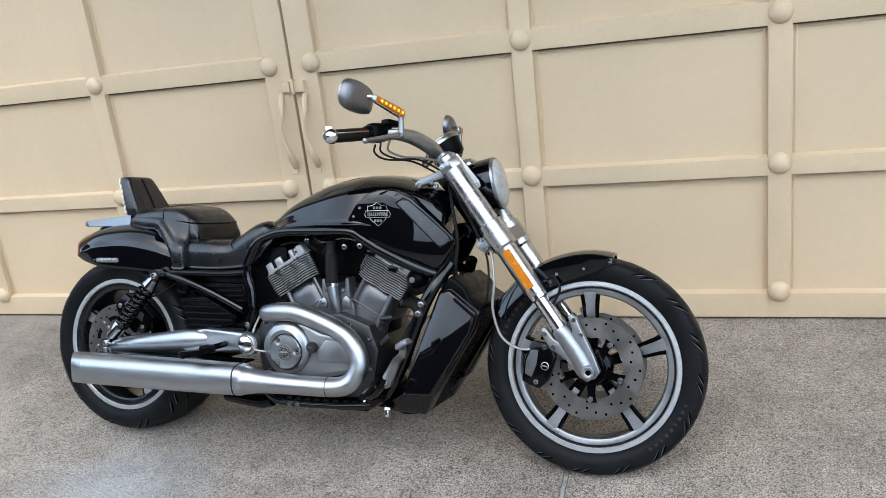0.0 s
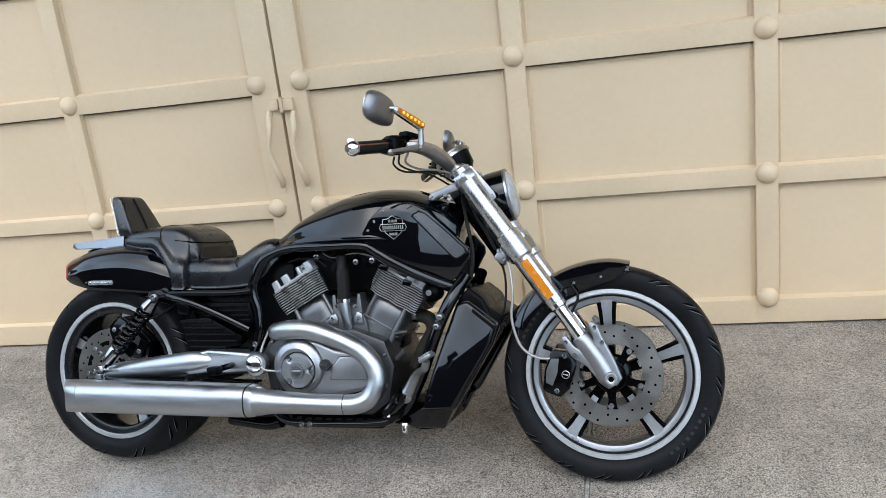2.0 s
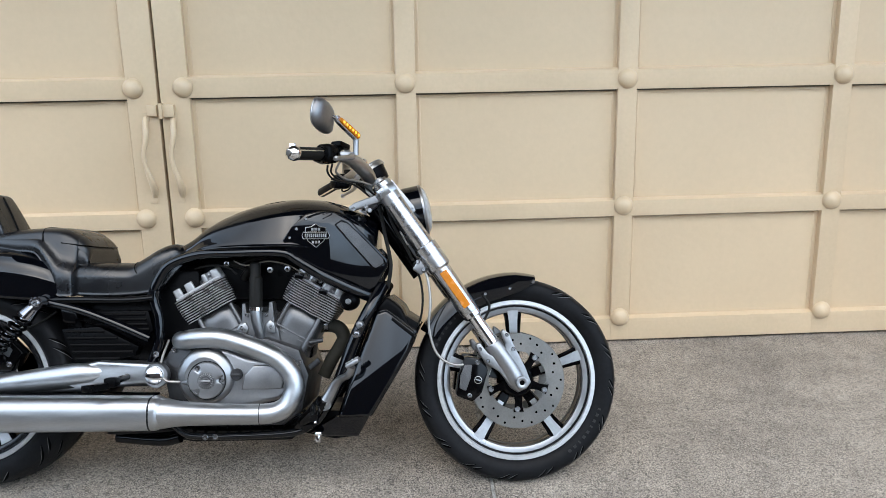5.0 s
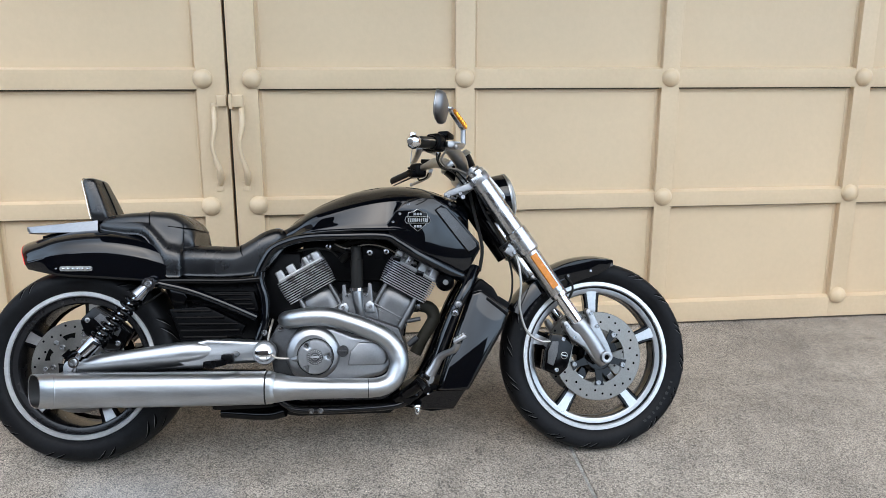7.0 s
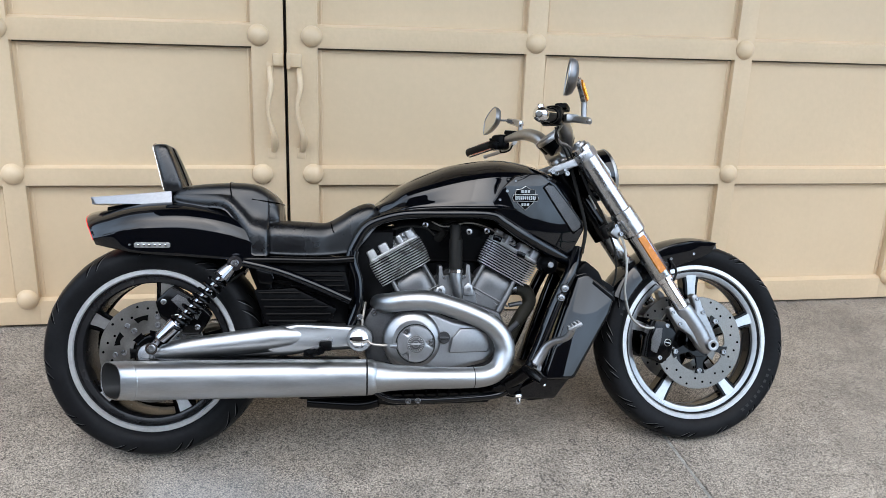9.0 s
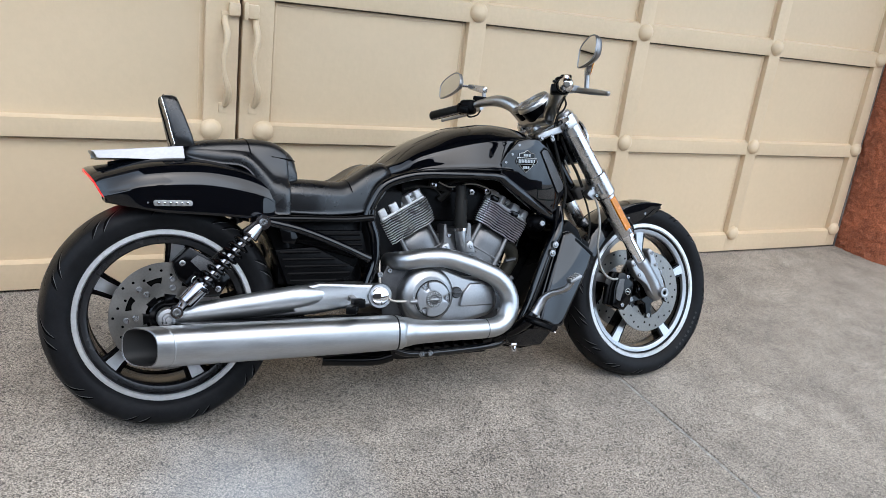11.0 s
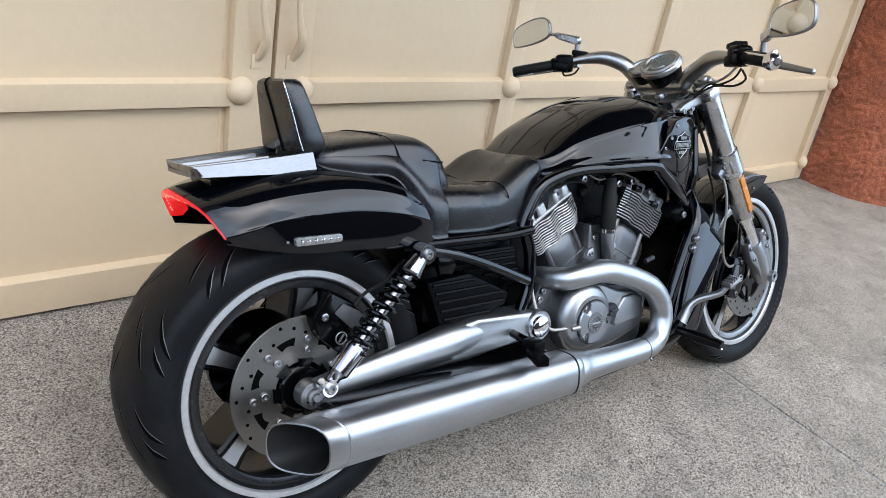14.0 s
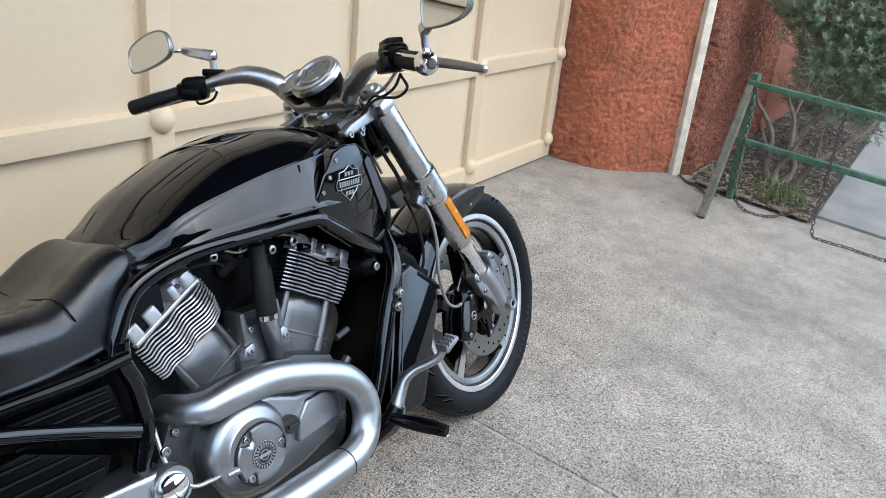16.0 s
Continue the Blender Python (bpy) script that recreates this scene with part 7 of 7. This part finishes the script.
# mirrors
def mirror(base, joint, c, normal, roll, s, label):
    """A stalk with an indicator strip and a rounded trapezoid mirror head."""
    base, joint, c = Vector(base), Vector(joint), Vector(c)
    mir = part("mirror", tube([base - Vector((0, 0, 0.055)), base - Vector((0, 0, 0.01)), base], [0.008, 0.008, 0.010], 12, 2), ALLOY, bar, label)
    d = (joint - base).normalized()
    u = Vector((0, 0, 1)) - d * d.z
    u.normalize()
    f = d.cross(u)
    sec = lambda p, hh, ww: [tuple(p + u * hh * a + f * ww * b) for a, b in ((1, .6), (1, -.6), (.6, -1), (-.6, -1), (-1, -.6), (-1, .6), (-.6, 1), (.6, 1))]
    part("mirror_arm", loft([sec(base - d * 0.012, 0.007, 0.005), sec(base - d * 0.006, 0.0125, 0.0085), sec(base, 0.0135, 0.009), sec(joint - d * 0.02, 0.0105, 0.008), sec(joint - d * 0.006, 0.009, 0.007), sec(joint, 0.005, 0.005)]), FORK, mir, "alloy mirror arm", 30)
    fwd = f if f.x > 0 else -f
    part("mirror_indicator", loft([[tuple(q + fwd * 0.0075 + u * h + fwd * e) for h, e in ((w, 0), (w * 0.8, 0.0035), (-w * 0.8, 0.0035), (-w, 0))] for q, w in ((base - d * 0.006, 0.006), (base, 0.0105), (joint - d * 0.02, 0.008), (joint - d * 0.012, 0.005))]), AMBER, mir, "amber indicator strip", 40)
    led = bmesh.new()
    for k in range(6):
        q = base.lerp(joint, 0.02 + 0.14 * k) + fwd * 0.0108
        led = join(led, lathe([(0, 0.003), (0.0034, 0.002), (0.0046, 0)], 10, facing(q, fwd)))
    part("indicator_diode", led, AMBER_LED, mir, "lit amber diodes")
    part("mirror_joint", tube([joint, joint.lerp(c, 0.55)], 0.0055, 10, 1), CHROME, mir)
    T = facing(c, normal, roll)
    shape = smooth_path([((1.25 if s < 0 else 1.42) * x, (1.06 if s < 0 else 1.0) * y) for x, y in ((-0.052, -0.020), (-0.045, -0.034), (0.0, -0.040), (0.040, -0.034), (0.052, -0.012), (0.046, 0.022), (0.020, 0.036), (-0.020, 0.034), (-0.046, 0.020), (-0.052, -0.020))], 4)[:-1]
    ring = lambda g, z: [(x * g, y * g, z) for x, y in shape]
    part("mirror_shell", loft([ring(1.0, 0.002), ring(1.02, -0.002), ring(1.0, -0.008), ring(0.86, -0.018), ring(0.5, -0.024)]), SATIN, mir, "rounded satin grey mirror shell", 50, T)
    part("mirror_glass", loft([ring(0.95, 0.0015), ring(0.95, 0.0032)]), MIRROR, mir, "mirror glass", 30, T)
    part("mirror_rim", tube([tuple(p) for p in ring(0.985, 0.0025) + ring(0.985, 0.0025)[:1]], 0.0026, 6, 1), ALLOY, mir, m=T)
    return mir


mirror((1.230, -0.322, 1.068), (1.184, -0.412, 1.106), (1.150, -0.438, 1.108), (-0.93, 0.20, 0.12), 8, -1, "alloy mirror with lit amber indicator arm")
mirror((1.184, 0.285, 1.073), (1.150, 0.352, 1.092), (1.098, 0.404, 1.099), (-0.95, -0.12, 0.12), 14, 1, "alloy mirror with indicator arm")

# instruments
IN = Vector((-0.60, 0.02, 0.80)).normalized()
LAT = Vector((0, 1, 0))
UPW = IN.cross(LAT).normalized() * -1
if UPW.z < 0:
    UPW = -UPW
IC = Vector((1.228, -0.004, 1.004))
shell = lambda p, r, h: lathe([(0, -h), (r * 0.6, -h), (r * 0.86, -h * 0.8), (r, -h * 0.25), (r + 0.003, 0.0), (0, 0.0)], 36, facing(p, IN))
P1, P2 = IC, IC + LAT * 0.058 - UPW * 0.014 - IN * 0.004
pod = part("instrument_pod", shell(P1, 0.056, 0.065), PLASTIC, bike, "black instrument pod with chrome bezels", 40)
part("side_pod", shell(P2, 0.037, 0.05), PLASTIC, pod)
for p, r in ((P1, 0.056), (P2, 0.037)):
    part("dial", lathe([(0, 0.002), (r - 0.012, 0.002), (r - 0.012, -0.004), (0, -0.004)], 32, facing(p, IN)), DIAL, pod, "dark instrument dial")
    part("dial_ring", lathe([(r - 0.013, 0.001), (r - 0.008, 0.007), (r - 0.001, 0.008), (r + 0.002, 0.005), (r + 0.0035, -0.006), (r - 0.013, -0.006)], 40, facing(p, IN), True), ALLOY, pod, "silver dial ring")
    tick = bmesh.new()
    for k in range(13):
        b = box((0, r * 0.62, 0.0024), (0.0016, 0.006, 0.0012), 0)
        b.transform(Matrix.Rotation(radians(-130 + 260 * k / 12), 4, "Z"))
        tick = join(tick, b)
    nd = box((0, r * 0.25, 0.0034), (0.002, r * 0.6, 0.001), 0)
    nd.transform(Matrix.Rotation(radians(60), 4, "Z"))
    tagged(part("dial_mark", join(tick, nd), FROST, pod, m=facing(p, IN)), kind="stuff")
fp = []
for c, r, a0, a1 in ((P1, 0.062, -128, 128), (P2, 0.043, 128, 232)):
    for k in range(15):
        a = radians(a0 + (a1 - a0) * k / 14)
        fp.append(c + (UPW * math.sin(a) - LAT * math.cos(a)) * r)
part("dial_face_plate", loft([[q - IN * 0.012 for q in fp], [q - IN * 0.003 for q in fp], [P1 + (q - P1) * 0.95 + IN * 0.002 for q in fp]]), BAR, pod, "satin silver face plate round both dials", 40)
arc = [P1 + (LAT * math.cos(a) + UPW * math.sin(a)) * 0.030 + IN * 0.003 for a in (radians(-150 + 12 * k) for k in range(14))]
part("dial_arc", tube(arc, 0.0035, 8, 2), ALLOY, pod, "silver arc in the dial")

# ---- cables and hoses ----
def cable(pts, r, mat, label, name="cable"):
    part(name, tube(pts, r, 8, 8), mat, bike, label)


cable([(1.40, -0.105, 0.70), (1.425, -0.125, 0.66), (1.435, -0.135, 0.58), (1.430, -0.135, 0.50), (1.455, -0.13, 0.42), (1.51, -0.12, 0.385), (1.575, -0.105, 0.392)], 0.0042, CABLE, "braided front brake hose", "brake_hose")
cable([(1.385, -0.09, 0.70), (1.405, -0.10, 0.64), (1.41, -0.11, 0.58), (1.40, -0.11, 0.52), (1.37, -0.09, 0.48)], 0.0035, HOSE, "black cable behind the fork")
cable([(1.18, -0.29, 1.0), (1.165, -0.27, 0.972), (1.19, -0.22, 0.955), (1.23, -0.16, 0.952), (1.28, -0.09, 0.93), (1.31, -0.05, 0.86), (1.36, -0.05, 0.76)], 0.0035, CABLE, "front brake hose from the lever", "brake_hose")
cable([(1.16, -0.31, 0.99), (1.155, -0.295, 0.965), (1.18, -0.24, 0.948), (1.225, -0.17, 0.945), (1.28, -0.08, 0.90)], 0.003, HOSE, "black throttle cable")
cable([(1.148, -0.32, 0.985), (1.15, -0.33, 0.962), (1.165, -0.29, 0.945), (1.21, -0.19, 0.940), (1.27, -0.07, 0.89)], 0.003, HOSE, "black throttle cable")
cable([(1.105, 0.268, 0.985), (1.11, 0.262, 0.966), (1.135, 0.245, 0.972), (1.145, 0.235, 0.99)], 0.003, HOSE, "short black switch lead")
cable([(1.29, -0.08, 0.90), (1.32, -0.095, 0.82), (1.355, -0.10, 0.76), (1.38, -0.1, 0.71)], 0.005, HOSE, "black wiring down the fork")
cable([(1.27, -0.06, 0.90), (1.29, -0.085, 0.80), (1.31, -0.1, 0.70), (1.30, -0.1, 0.62)], 0.006, HOSE, "black wiring by the steering head")
cable([(1.60, -0.08, 0.60), (1.62, -0.085, 0.56), (1.595, -0.09, 0.50), (1.60, -0.09, 0.44), (1.60, -0.09, 0.395)], 0.004, HOSE, "black speed sensor lead")
cable([(0.70, -0.205, 0.352), (0.665, -0.20, 0.350), (0.63, -0.195, 0.358), (0.61, -0.17, 0.40), (0.62, -0.13, 0.47)], 0.004, CABLE, "steel sensor cable", "cable")
cable([(0.10, -0.135, 0.46), (0.14, -0.13, 0.50), (0.20, -0.12, 0.52), (0.26, -0.11, 0.56)], 0.004, HOSE, "black rear brake hose", "brake_hose")
for i in range(5):
    y = -0.06 + 0.02 * i
    cable([(1.24 + 0.01 * i, y - 0.04, 0.72), (1.27, y - 0.03, 0.66 - 0.02 * i), (1.25 + 0.012 * i, y - 0.05, 0.60)], 0.006, HOSE, "black hose bundle behind the radiator", "hose")
# small fittings in the shade beneath the tank
cable([(0.82, -0.12, 0.715), (0.86, -0.128, 0.70), (0.93, -0.125, 0.712), (0.99, -0.12, 0.70), (1.04, -0.12, 0.67)], 0.0022, CABLE, "thin braided wire under the tank")
cable([(0.70, -0.125, 0.69), (0.745, -0.13, 0.70), (0.80, -0.128, 0.695), (0.83, -0.12, 0.672)], 0.003, HOSE, "black rubber pipe under the tank", "hose")
for x, z in ((0.80, 0.705), (0.935, 0.685), (0.99, 0.688), (1.07, 0.655)):
    part("hose_clip", lathe([(0.004, 0.0), (0.009, 0.001), (0.009, 0.010), (0.004, 0.011)], 14, facing((x, -0.118, z), RIGHT), True), SCREW, bike)
for x, z in ((0.868, 0.695), (1.025, 0.665), (1.10, 0.615)):
    part("wiring_plug", box((x, -0.115, z), (0.026, 0.02, 0.018), 0.004, (0, 20, 0)), FRAME, bike, "black wiring plug")
